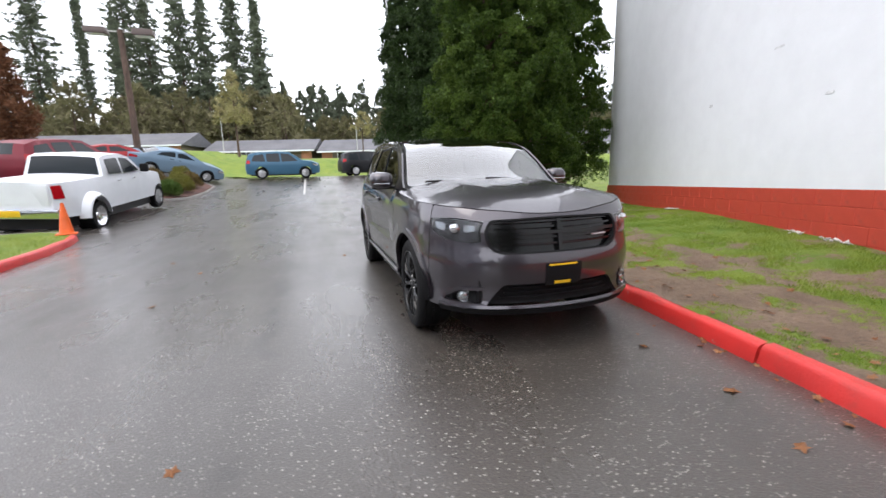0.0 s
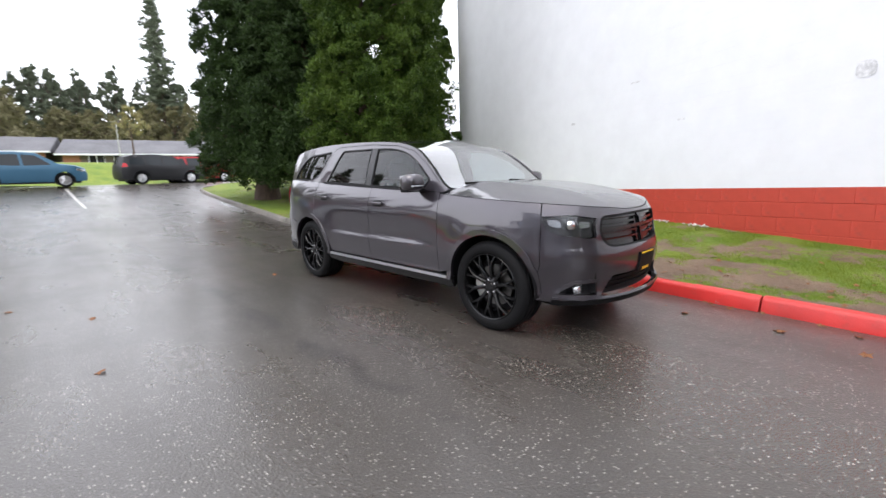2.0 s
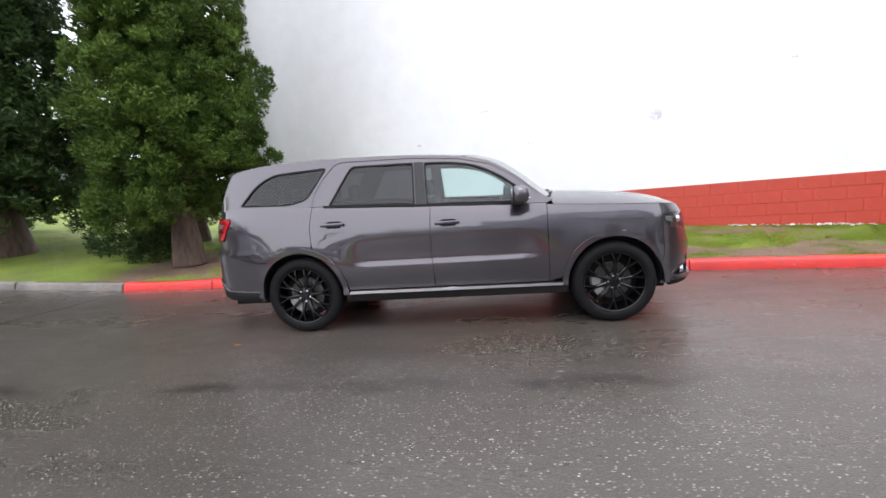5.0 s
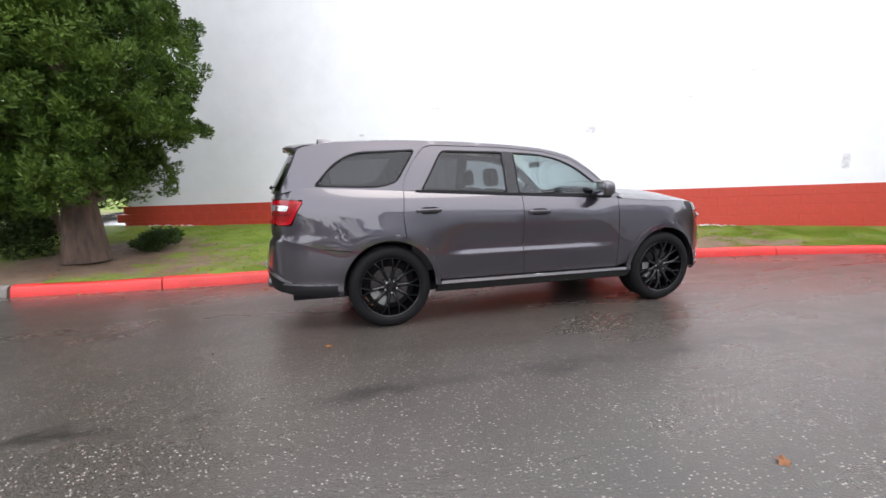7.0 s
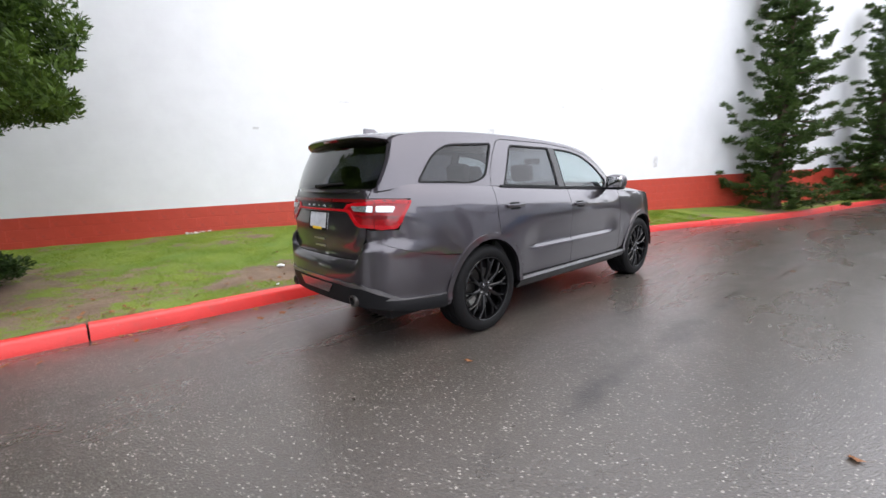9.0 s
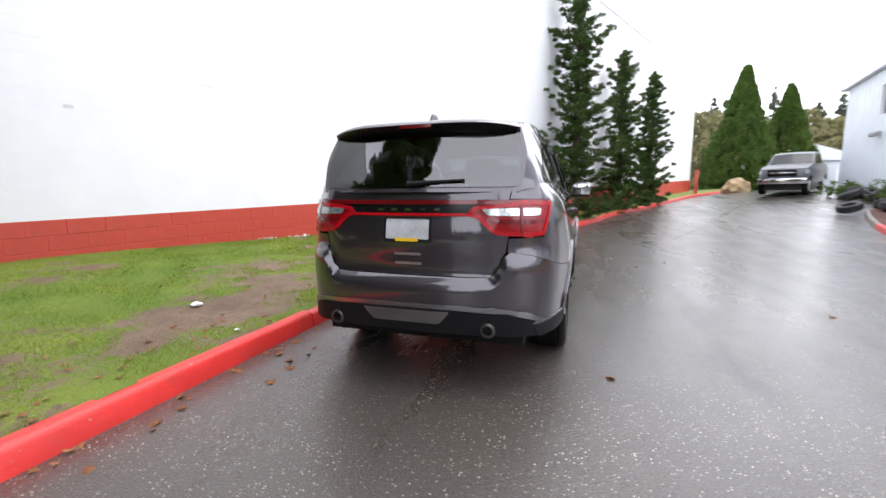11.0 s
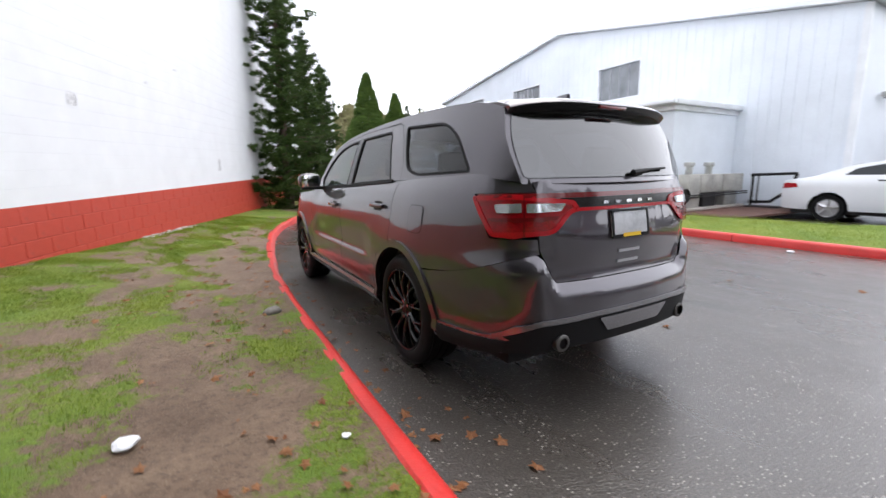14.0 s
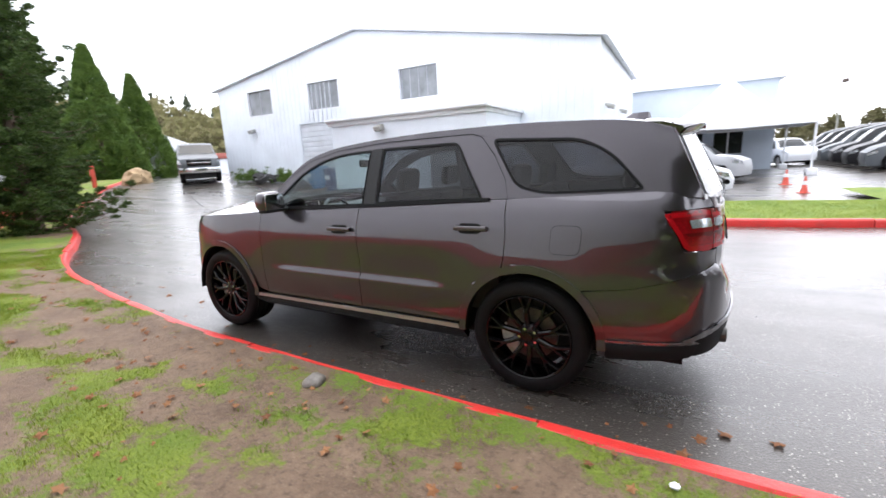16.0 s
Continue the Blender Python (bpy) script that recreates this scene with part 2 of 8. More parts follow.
def asphalt_material():
    """Wet asphalt: dark, with pale aggregate, a patchy film of water and long damp streaks along the road."""
    m, n, l, b = nodes_of("wet asphalt")
    co = n.new("ShaderNodeTexCoord").outputs["Object"]
    stone = n.new("ShaderNodeTexVoronoi")
    stone.inputs["Scale"].default_value = 85
    l.new(co, stone.inputs["Vector"])
    speck = n.new("ShaderNodeTexVoronoi")
    speck.inputs["Scale"].default_value = 58
    l.new(co, speck.inputs["Vector"])
    pick = n.new("ShaderNodeSeparateColor")
    l.new(speck.outputs["Color"], pick.inputs[0])
    fine, broad = noise_tex(n, l, co, 140, 3), noise_tex(n, l, co, 0.55, 5)
    mp = n.new("ShaderNodeMapping")
    mp.inputs["Scale"].default_value = (1.0, 0.16, 1.0)
    l.new(co, mp.inputs[0])
    streak = noise_tex(n, l, mp.outputs[0], 1.1, 5)
    base = mix_rgb(n, l, map_range(n, l, fine, 0.3, 0.7, 0, 1), (0.021, 0.018, 0.0155), (0.100, 0.087, 0.074))
    dots = map_range(n, l, speck.outputs["Distance"], 0.26, 0.36, 1, 0)
    keep = math_node(n, l, "MULTIPLY", map_range(n, l, noise_tex(n, l, co, 5, 3), 0.40, 0.62, 0.45, 1.0), map_range(n, l, pick.outputs[0], 0.66, 0.88, 0, 1.0))
    base = mix_rgb(n, l, math_node(n, l, "MULTIPLY", dots, keep), base, (0.45, 0.42, 0.38))
    base = mix_rgb(n, l, map_range(n, l, broad, 0.35, 0.7, 0, 0.5), base, (0.030, 0.028, 0.027))
    # a worn, darker lap joint in the paving along the road
    sep, wob = n.new("ShaderNodeSeparateXYZ"), noise_tex(n, l, co, 1.6, 6, 0.7)
    l.new(co, sep.inputs[0])
    off = math_node(n, l, "ADD", math_node(n, l, "ADD", sep.outputs[0], 2.13), map_range(n, l, wob, 0.3, 0.7, -0.14, 0.14))
    lap = map_range(n, l, math_node(n, l, "ABSOLUTE", off, 0.0), 0.02, 0.11, 1, 0)
    lap = math_node(n, l, "MULTIPLY", lap, map_range(n, l, noise_tex(n, l, co, 0.9, 3), 0.42, 0.58, 0.0, 0.75))
    base = mix_rgb(n, l, lap, base, (0.012, 0.010, 0.009))
    l.new(base, b.inputs["Base Color"])
    wet = math_node(n, l, "MULTIPLY", map_range(n, l, streak, 0.35, 0.65, 0.7, 1.25), map_range(n, l, broad, 0.3, 0.7, 0.24, 0.40))
    l.new(wet, b.inputs["Roughness"])
    b.inputs["Specular IOR Level"].default_value = 0.5
    b.inputs["Coat Weight"].default_value, b.inputs["Coat Roughness"].default_value, b.inputs["Coat IOR"].default_value = 0.52, 0.24, 1.33
    bp = n.new("ShaderNodeBump")
    bp.inputs["Strength"].default_value, bp.inputs["Distance"].default_value = 0.45, 0.004
    l.new(map_range(n, l, stone.outputs["Distance"], 0, 0.7, 1, 0), bp.inputs["Height"])
    bp2 = n.new("ShaderNodeBump")
    bp2.inputs["Strength"].default_value, bp2.inputs["Distance"].default_value = 0.10, 0.012
    l.new(noise_tex(n, l, co, 2.2, 3), bp2.inputs["Height"])
    l.new(bp.outputs[0], bp2.inputs["Normal"])
    l.new(bp2.outputs[0], b.inputs["Normal"])
    return m


def lawn_material():
    """Thin lawn with bare wet earth where the 'grass' attribute is low."""
    m, n, l, b = nodes_of("patchy lawn")
    co = n.new("ShaderNodeTexCoord").outputs["Object"]
    at = n.new("ShaderNodeAttribute")
    at.attribute_name = "grass"
    f = math_node(n, l, "ADD", at.outputs["Fac"], map_range(n, l, noise_tex(n, l, co, 14, 5, 0.7), 0.3, 0.7, -0.28, 0.28))
    earth = mix_rgb(n, l, map_range(n, l, noise_tex(n, l, co, 3, 6), 0.3, 0.7, 0, 1), (0.112, 0.070, 0.043), (0.215, 0.147, 0.098))
    earth = mix_rgb(n, l, map_range(n, l, noise_tex(n, l, co, 26, 5, 0.75), 0.48, 0.66, 0, 0.7), earth, (0.060, 0.038, 0.022))
    earth = mix_rgb(n, l, map_range(n, l, noise_tex(n, l, co, 120, 2), 0.62, 0.72, 0, 0.6), earth, (0.42, 0.33, 0.24))
    green = mix_rgb(n, l, map_range(n, l, noise_tex(n, l, co, 1.3, 5), 0.3, 0.7, 0, 1), (0.092, 0.178, 0.012), (0.225, 0.275, 0.026))
    green = mix_rgb(n, l, map_range(n, l, noise_tex(n, l, co, 70, 3), 0.35, 0.65, 0, 0.6), green, (0.075, 0.105, 0.014))
    l.new(mix_rgb(n, l, map_range(n, l, f, 0.40, 0.62, 0, 1), earth, green), b.inputs["Base Color"])
    l.new(map_range(n, l, f, 0.35, 0.6, 0.72, 0.85), b.inputs["Roughness"])
    bp = n.new("ShaderNodeBump")
    bp.inputs["Strength"].default_value, bp.inputs["Distance"].default_value = 0.9, 0.025
    l.new(noise_tex(n, l, co, 38, 5, 0.7), bp.inputs["Height"])
    l.new(bp.outputs[0], b.inputs["Normal"])
    return m


def worn_paint(name, paint, under, wear, scale, rough=0.45, bump=0.004, soil=(0.10, 0.07, 0.05), soil_amount=0.35, vary=0.15):
    """Paint that has chipped off a rough base, with soil in patches."""
    m, n, l, b = nodes_of(name)
    co = n.new("ShaderNodeTexCoord").outputs["Object"]
    tone = map_range(n, l, noise_tex(n, l, co, 2.3, 5), 0.3, 0.7, 1 - vary, 1 + vary)
    v = n.new("ShaderNodeVectorMath")
    v.operation = "SCALE"
    v.inputs[0].default_value = paint
    l.new(tone, v.inputs["Scale"])
    chip = map_range(n, l, noise_tex(n, l, co, scale, 8, 0.7), wear, wear + 0.04, 0, 1)
    c = mix_rgb(n, l, chip, v.outputs[0], under)
    c = mix_rgb(n, l, map_range(n, l, noise_tex(n, l, co, 5, 7, 0.7), 0.55, 0.75, 0, soil_amount), c, soil)
    l.new(c, b.inputs["Base Color"])
    b.inputs["Roughness"].default_value = rough
    bp = n.new("ShaderNodeBump")
    bp.inputs["Strength"].default_value, bp.inputs["Distance"].default_value = 0.8, bump
    l.new(math_node(n, l, "SUBTRACT", noise_tex(n, l, co, 60, 4), math_node(n, l, "MULTIPLY", chip, 0.5)), bp.inputs["Height"])
    l.new(bp.outputs[0], b.inputs["Normal"])
    return m


ASPHALT, LAWN = asphalt_material(), lawn_material()
KERB_RED = worn_paint("worn red kerb paint", (0.56, 0.030, 0.026), (0.30, 0.24, 0.20), 0.66, 9, rough=0.38)
KERB_GREY = mat("wet grey concrete kerb", (0.17, 0.155, 0.14), 0.5, grain=0.25, grain_scale=35, stain=0.35, stain_scale=1.6, bump=0.004)
CONCRETE = mat("wet pale concrete", (0.36, 0.33, 0.30), 0.5, grain=0.15, grain_scale=50, stain=0.25, stain_scale=0.9, bump=0.003)
MULCH = mat("dark bark mulch", (0.085, 0.036, 0.026), 0.8, grain=0.5, grain_scale=30, stain=0.3, bump=0.04, bump_scale=24)
WALL_WHITE = worn_paint("white painted block wall", (0.80, 0.81, 0.83), (0.55, 0.54, 0.53), 0.78, 3.5, rough=0.6, bump=0.002, soil=(0.70, 0.70, 0.70), soil_amount=0.07, vary=0.03)
WALL_RED = worn_paint("red painted block", (0.50, 0.058, 0.034), (0.42, 0.22, 0.18), 0.72, 6, rough=0.5, bump=0.003, soil=(0.22, 0.05, 0.04), soil_amount=0.5)
WALL_PATCH = mat("grey filler patch", (0.66, 0.66, 0.67), 0.7, grain=0.2, grain_scale=30, stain=0.25, stain_scale=9, bump=0.004)
SIDING = mat("pale blue-white metal siding", (0.70, 0.745, 0.80), 0.5, grain=0.03, grain_scale=20, stain=0.07, stain_scale=0.7)
TRIM_WHITE = mat("white trim paint", (0.75, 0.77, 0.80), 0.45, stain=0.08, stain_scale=2)
DOOR_GREY = mat("grey painted steel door", (0.25, 0.255, 0.27), 0.45, stain=0.12, stain_scale=2)
GALV = mat("weathered galvanised metal", (0.42, 0.42, 0.40), 0.45, metal=0.5, grain=0.15, stain=0.25, stain_scale=3)
BLACK_RUBBER = mat("black rubber", (0.018, 0.018, 0.019), 0.6, grain=0.3, grain_scale=60, bump=0.002)
BARK = mat("brown bark", (0.085, 0.055, 0.040), 0.85, grain=0.4, grain_scale=18, stain=0.3, stain_scale=3, bump=0.03, bump_scale=16, stretch=(1, 1, 0.2))
DARK_GLASS = mat("dark window glass", (0.015, 0.017, 0.02), 0.04, spec=0.6)

# ---- ground, lawns, kerbs ----
def spaced(limits):
    out = []
    for a, b, step in limits:
        k = max(1, round((b - a) / step))
        out += [a + (b - a) * i / k for i in range(k)]
    return out + [limits[-1][1]]


def sheet(xs, ys, height):
    bm = bmesh.new()
    grid = [[bm.verts.new((x, y, height(x, y))) for x in xs] for y in ys]
    for r0, r1 in zip(grid, grid[1:]):
        for i in range(len(xs) - 1):
            bm.faces.new((r0[i], r0[i + 1], r1[i + 1], r1[i]))
    return bm


tagged(part("ground", sheet(spaced([(-700, -60, 80), (-60, 20, 1.0), (20, 80, 6), (80, 700, 80)]), spaced([(-700, -60, 80), (-60, 40, 0.8), (40, 80, 5), (80, 700, 80)]), land), ASPHALT),
       "dark wet asphalt road and car park with rain sheen", "ground", kind="structure")


def kerb_run(name, points, material, parent, height=0.135, width=0.13, piece=2.4, side=1.0, smooth_to=0.3, gap=0.008):
    """A kerb of separate cast stones along plan points; side: which side of the line its top lies on."""
    pts = [Vector((x, y, 0)) for x, y in points]
    dense = []
    for a, b in zip(pts, pts[1:]):
        k = max(1, round((b - a).length / smooth_to))
        dense += [a.lerp(b, i / k) for i in range(k)]
    dense.append(pts[-1])
    run, start = 0.0, 0
    for i in range(1, len(dense)):
        run += (dense[i] - dense[i - 1]).length
        if run >= piece or i == len(dense) - 1:
            seg = [p.copy() for p in dense[start:i + 1]]
            seg[0] += (seg[1] - seg[0]).normalized() * gap
            seg[-1] += (seg[-2] - seg[-1]).normalized() * gap
            bm = bmesh.new()
            rings = []
            lift, shove = random.uniform(-0.008, 0.008), random.uniform(-0.008, 0.008)
            for j, p in enumerate(seg):
                d = (seg[min(j + 1, len(seg) - 1)] - seg[max(j - 1, 0)]).normalized()
                nrm = Vector((d.y, -d.x, 0)) * side
                g = land(p.x, p.y)
                h = height + lift + 0.006 * noise.noise(p * 2.1)
                prof = ((0.0 - 0.012, -0.2), (-0.012, 0.0), (0.012, h * 0.72), (0.022, h - 0.018), (0.040, h - 0.004), (0.060, h), (width - 0.02, h + 0.002), (width, h - 0.015), (width, -0.2))
                rings.append([bm.verts.new((p.x + nrm.x * (o + shove + 0.004 * noise.noise(p * 5 + Vector((0, 0, z)))), p.y + nrm.y * (o + shove), g + z)) for o, z in prof])
            for r0, r1 in zip(rings, rings[1:]):
                for a in range(len(r0) - 1):
                    bm.faces.new((r0[a], r1[a], r1[a + 1], r0[a + 1]))
            bm.faces.new(rings[0]), bm.faces.new(rings[-1][::-1])
            bmesh.ops.recalc_face_normals(bm, faces=bm.faces)
            part(name, bm, material, parent)
            run, start = 0.0, i


def kerb_line(y0, y1, step=0.4):
    k = max(1, round((y1 - y0) / step))
    return [(kerb_x(y0 + (y1 - y0) * i / k), y0 + (y1 - y0) * i / k) for i in range(k + 1)]


kerb_main = thing("kerb_1", "worn red painted concrete kerb between the road and the patchy lawn", "kerb", kind="structure")
kerb_run("kerb_stone", kerb_line(-30, 5.75), KERB_RED, kerb_main)
kerb_grey = thing("kerb_2", "unpainted grey concrete kerb round the end of the lawn", "kerb", kind="structure")
NOSE = [(3.1, 21.5), (3.4, 22.4), (4.1, 23.0), (5.2, 23.3), (8, 23.5), (16, 24)]
kerb_run("kerb_stone", kerb_line(5.77, 21.5) + NOSE[1:], KERB_GREY, kerb_grey)

# kerb and strip on the other side of the road
FAR_KERB = [(-7.1, -4.8), (-6.72, -3.2), (-6.5, -1.5), (-6.4, -0.2), (-6.32, 1.4), (-6.34, 3.0), (-6.42, 4.5), (-6.58, 5.6), (-6.80, 6.4)]
FAR_KERB_END = [(-6.80, 6.4), (-7.1, 6.95), (-7.7, 7.25), (-8.6, 7.35), (-13, 7.4)]
far_kerb = thing("kerb_3", "red painted kerb along a grass strip across the road", "kerb", kind="structure")
kerb_run("kerb_stone", FAR_KERB, KERB_RED, far_kerb, side=-1)
far_kerb_grey = thing("kerb_4", "grey concrete kerb at the end of the grass strip", "kerb", kind="structure")
kerb_run("kerb_stone", FAR_KERB_END, KERB_GREY, far_kerb_grey, side=-1)
MULCH_KERB = [(-13.0, -14.9), (-11.2, -14.0), (-9.9, -12.7), (-9.2, -11.2), (-8.55, -9.5), (-8.1, -8.1)]
mulch_kerb = thing("kerb_5", "short curved kerb with red paint round a mulch bed", "kerb", kind="structure")
kerb_run("kerb_stone", MULCH_KERB[:-1], KERB_GREY, mulch_kerb, side=-1)
kerb_run("kerb_stone", MULCH_KERB[-2:], KERB_RED, mulch_kerb, side=-1)


def grass_cover(x, y):
    """1 where the lawn is thick, 0 where the earth is bare, over the lawn by the white wall."""
    litter = 0.75 * math.exp(-((x - 3.0) ** 2 / 2.2 + (y - 5.5) ** 2 / 1.1))
    if y > 5.5:
        return 0.72 - litter + 0.4 * noise.noise(Vector((x * 0.6, y * 0.6, 3)))
    k, w = kerb_x(y), wall_x(y)
    u = (x - k) / min(w - k, 2.6)
    worn = math.exp(-((u - 0.14 - 0.12 * smoothstep(0.5, 3.0, y)) / 0.30) ** 2) * (smoothstep(-9, -4.5, y)) * (1 - smoothstep(3.2, 5.0, y))
    band = 0.55 * math.exp(-((u - 0.62) / 0.13) ** 2) * smoothstep(-5, -3, y) * (1 - smoothstep(0.5, 3.5, y))
    v = 0.74 - litter - (0.34 + 0.20 * (1 - smoothstep(0.5, 3.0, y))) * worn - 0.30 * band
    v += 0.50 * noise.noise(Vector((x * 1.25, y * 0.95, 0.5))) + 0.42 * noise.noise(Vector((x * 4.1, y * 3.2, 4.5))) + 0.25 * noise.noise(Vector((x * 11, y * 9, 2.5)))
    return max(0.0, min(1.0, v))


def lawn_patch(name, label, rows, height, cover):
    """A lawn from rows of (y, x0, x1)."""
    bm = bmesh.new()
    lay = bm.verts.layers.float.new("grass")
    grid = []
    for y, x0, x1, n in rows:
        ring = []
        for i in range(n + 1):
            x = x0 + (x1 - x0) * i / n
            v = bm.verts.new((x, y, height(x, y) + 0.018 * noise.noise(Vector((x * 2.2, y * 2.2, 9)))))
            v[lay] = cover(x, y)
            ring.append(v)
        grid.append(ring)
    for r0, r1 in zip(grid, grid[1:]):
        for i in range(len(r0) - 1):
            bm.faces.new((r0[i], r0[i + 1], r1[i + 1], r1[i]))
    return tagged(part(name, bm, LAWN), label, "lawn", kind="structure")


lawn_patch("lawn_1", "patchy lawn with bare wet earth beside the white wall", [(y, kerb_x(y) + 0.085, wall_x(y) + 0.12, 44) for y in spaced([(-34, -9, 0.25), (-9, 6.6, 0.09), (6.6, 9, 0.25)])], lawn_z, grass_cover)
lawn_patch("lawn_2", "green lawn under the tall trees", [(y, kerb_x(min(y, 21.5)) + 0.085 + (0 if y < 21.5 else (y - 21.5) * 0.9), 22, 40) for y in spaced([(9, 23.2, 0.4)])], lawn_z, grass_cover)


def far_x(y):
    return curve_at([(b, a) for a, b in FAR_KERB], y)


def strip_z(x, y):
    return land(x, y) + 0.13 + 0.05 * smoothstep(0, 2.0, far_x(y) - x)


lawn_patch("lawn_3", "bright green grass strip behind the red kerb", [(y, far_x(y) - 0.10, (-8.9 if y < 1 else -9.4), 16) for y in spaced([(-2.5, 6.4, 0.2)])], strip_z,
           lambda x, y: 0.85 + 0.3 * noise.noise(Vector((x, y, 7))))
lawn_patch("lawn_4", "grass corner with a traffic cone on it", [(y, -6.88 - (y - 6.4) * 0.75, -13, 12) for y in spaced([(6.4, 7.3, 0.15)])], lambda x, y: land(x, y) + 0.13,
           lambda x, y: 0.85 + 0.3 * noise.noise(Vector((x, y, 7))))

# ---- curved panels cut from a surface ----
from mathutils.geometry import delaunay_2d_cdt


def inside(p, poly):
    x, y = p
    hit = False
    for (x0, y0), (x1, y1) in zip(poly, poly[1:] + poly[:1]):
        if (y0 > y) != (y1 > y) and x < (x1 - x0) * (y - y0) / (y1 - y0) + x0:
            hit = not hit
    return hit


def rounded(poly, r=0.03, n=4):
    """A polygon with its corners rounded; a corner may carry its own radius as a third number."""
    out = []
    k = len(poly)
    for i in range(k):
        p, q, s = (Vector(poly[j % k][:2]) for j in (i - 1, i, i + 1))
        rr = poly[i][2] if len(poly[i]) > 2 else r
        a, b = p - q, s - q
        d = min(rr, a.length * 0.45, b.length * 0.45)
        if d < 1e-4:
            out.append(tuple(q))
            continue
        a, b = q + a.normalized() * d, q + b.normalized() * d
        for j in range(n + 1):
            t = j / n
            out.append(tuple((1 - t) ** 2 * a + 2 * t * (1 - t) * q + t * t * b))
    return out


def denser(poly, step, closed=True):
    out = []
    for a, b in zip(poly, poly[1:] + poly[:1] if closed else poly[1:]):
        a, b = Vector(a), Vector(b)
        k = max(1, math.ceil((b - a).length / step))
        out += [tuple(a.lerp(b, i / k)) for i in range(k)]
    return out if closed else out + [tuple(poly[-1])]


def panel(outline, surface, holes=(), step=0.08, rim=0.015, flip=False, out=0.0, mirror=False):
    """A bmesh: the flat outline less its holes, laid on surface(u, v), with its edges turned inwards by rim."""
    outline = denser(outline, step)
    holes = [denser(h, step) for h in holes]
    pts, edges = [], []
    for ring in (outline, *holes):
        s = len(pts)
        pts += [Vector(p) for p in ring]
        edges += [(s + i, s + (i + 1) % len(ring)) for i in range(len(ring))]
    us, vs = [p[0] for p in outline], [p[1] for p in outline]
    rings = [outline, *holes]
    flat = [(a, b) for r in rings for a, b in zip(r, r[1:] + r[:1])]
    segs = np.array([(a[0], a[1], b[0], b[1]) for a, b in flat])
    u = min(us) + step * 0.5
    while u < max(us):
        v = min(vs) + step * 0.5
        while v < max(vs):
            if inside((u, v), outline) and not any(inside((u, v), h) for h in holes):
                dx, dy = segs[:, 2] - segs[:, 0], segs[:, 3] - segs[:, 1]
                t = np.clip(((u - segs[:, 0]) * dx + (v - segs[:, 1]) * dy) / (dx * dx + dy * dy + 1e-12), 0, 1)
                if np.hypot(segs[:, 0] + t * dx - u, segs[:, 1] + t * dy - v).min() > step * 0.4:
                    pts.append(Vector((u, v)))
            v += step
        u += step
    verts, _, tris, *_ = delaunay_2d_cdt(pts, edges, [], 0, 1e-6)
    bm = bmesh.new()
    made = [bm.verts.new(surface(p.x, p.y)) for p in verts]
    for t in tris:
        c = sum((verts[i] for i in t), Vector((0, 0))) / len(t)
        if inside(c, outline) and not any(inside(c, h) for h in holes):
            try:
                bm.faces.new([made[i] for i in t])
            except ValueError:
                pass
    for v in [v for v in bm.verts if not v.link_faces]:
        bm.verts.remove(v)
    if flip:
        bmesh.ops.reverse_faces(bm, faces=bm.faces)
    bm.normal_update()
    if out:
        for v, nn in [(v, v.normal.copy()) for v in bm.verts]:
            v.co += nn * out
    if rim:
        border = [e for e in bm.edges if len(e.link_faces) == 1]
        turn = {v: v.normal.copy() for e in border for v in e.verts}
        r = bmesh.ops.extrude_edge_only(bm, edges=border)
        fresh = {v for v in r["geom"] if isinstance(v, bmesh.types.BMVert)}
        for v in fresh:
            src = min((o for e in v.link_edges for o in (e.other_vert(v),) if o not in fresh and o in turn), key=lambda o: (o.co - v.co).length)
            v.co -= turn[src] * rim
        bm.normal_update()
    if mirror:
        for v in bm.verts:
            v.co.x = -v.co.x
        bmesh.ops.reverse_faces(bm, faces=bm.faces)
    return bm


def slab(outline, to_world, thick, holes=()):
    """A flat plate with openings through it and real thickness; to_world(u, v, w)."""
    outline, rings = list(outline), [list(outline), *[list(h) for h in holes]]
    pts, edges = [], []
    for ring in rings:
        s = len(pts)
        pts += [Vector(p) for p in ring]
        edges += [(s + i, s + (i + 1) % len(ring)) for i in range(len(ring))]
    verts, _, tris, *_ = delaunay_2d_cdt(pts, edges, [], 0, 1e-6)
    bm = bmesh.new()
    a = [bm.verts.new(to_world(p.x, p.y, 0)) for p in verts]
    b = [bm.verts.new(to_world(p.x, p.y, thick)) for p in verts]
    for t in tris:
        c = sum((verts[i] for i in t), Vector((0, 0))) / len(t)
        if inside(c, outline) and not any(inside(c, h) for h in holes):
            bm.faces.new([a[i] for i in t]), bm.faces.new([b[i] for i in reversed(t)])
    for e in [e for e in bm.edges if len(e.link_faces) == 1]:
        i = [a.index(v) for v in e.verts if v in a]
        if len(i) == 2:
            try:
                bm.faces.new((a[i[0]], a[i[1]], b[i[1]], b[i[0]]))
            except ValueError:
                pass
    for v in [v for v in bm.verts if not v.link_faces]:
        bm.verts.remove(v)
    bmesh.ops.recalc_face_normals(bm, faces=bm.faces)
    return bm

# ---- the long white wall with its red base ----
RED_TOP = 1.06


def on_wall(u, z, d=0.0):
    """A point u metres along the wall from its foot mark, z up at that mark, d out of it towards the road."""
    return Vector((WALL_FOOT.x + WALL_DIR.x * u - WALL_DIR.y * d, WALL_FOOT.y + WALL_DIR.y * u + WALL_DIR.x * d, z + WALL_FALL * u))


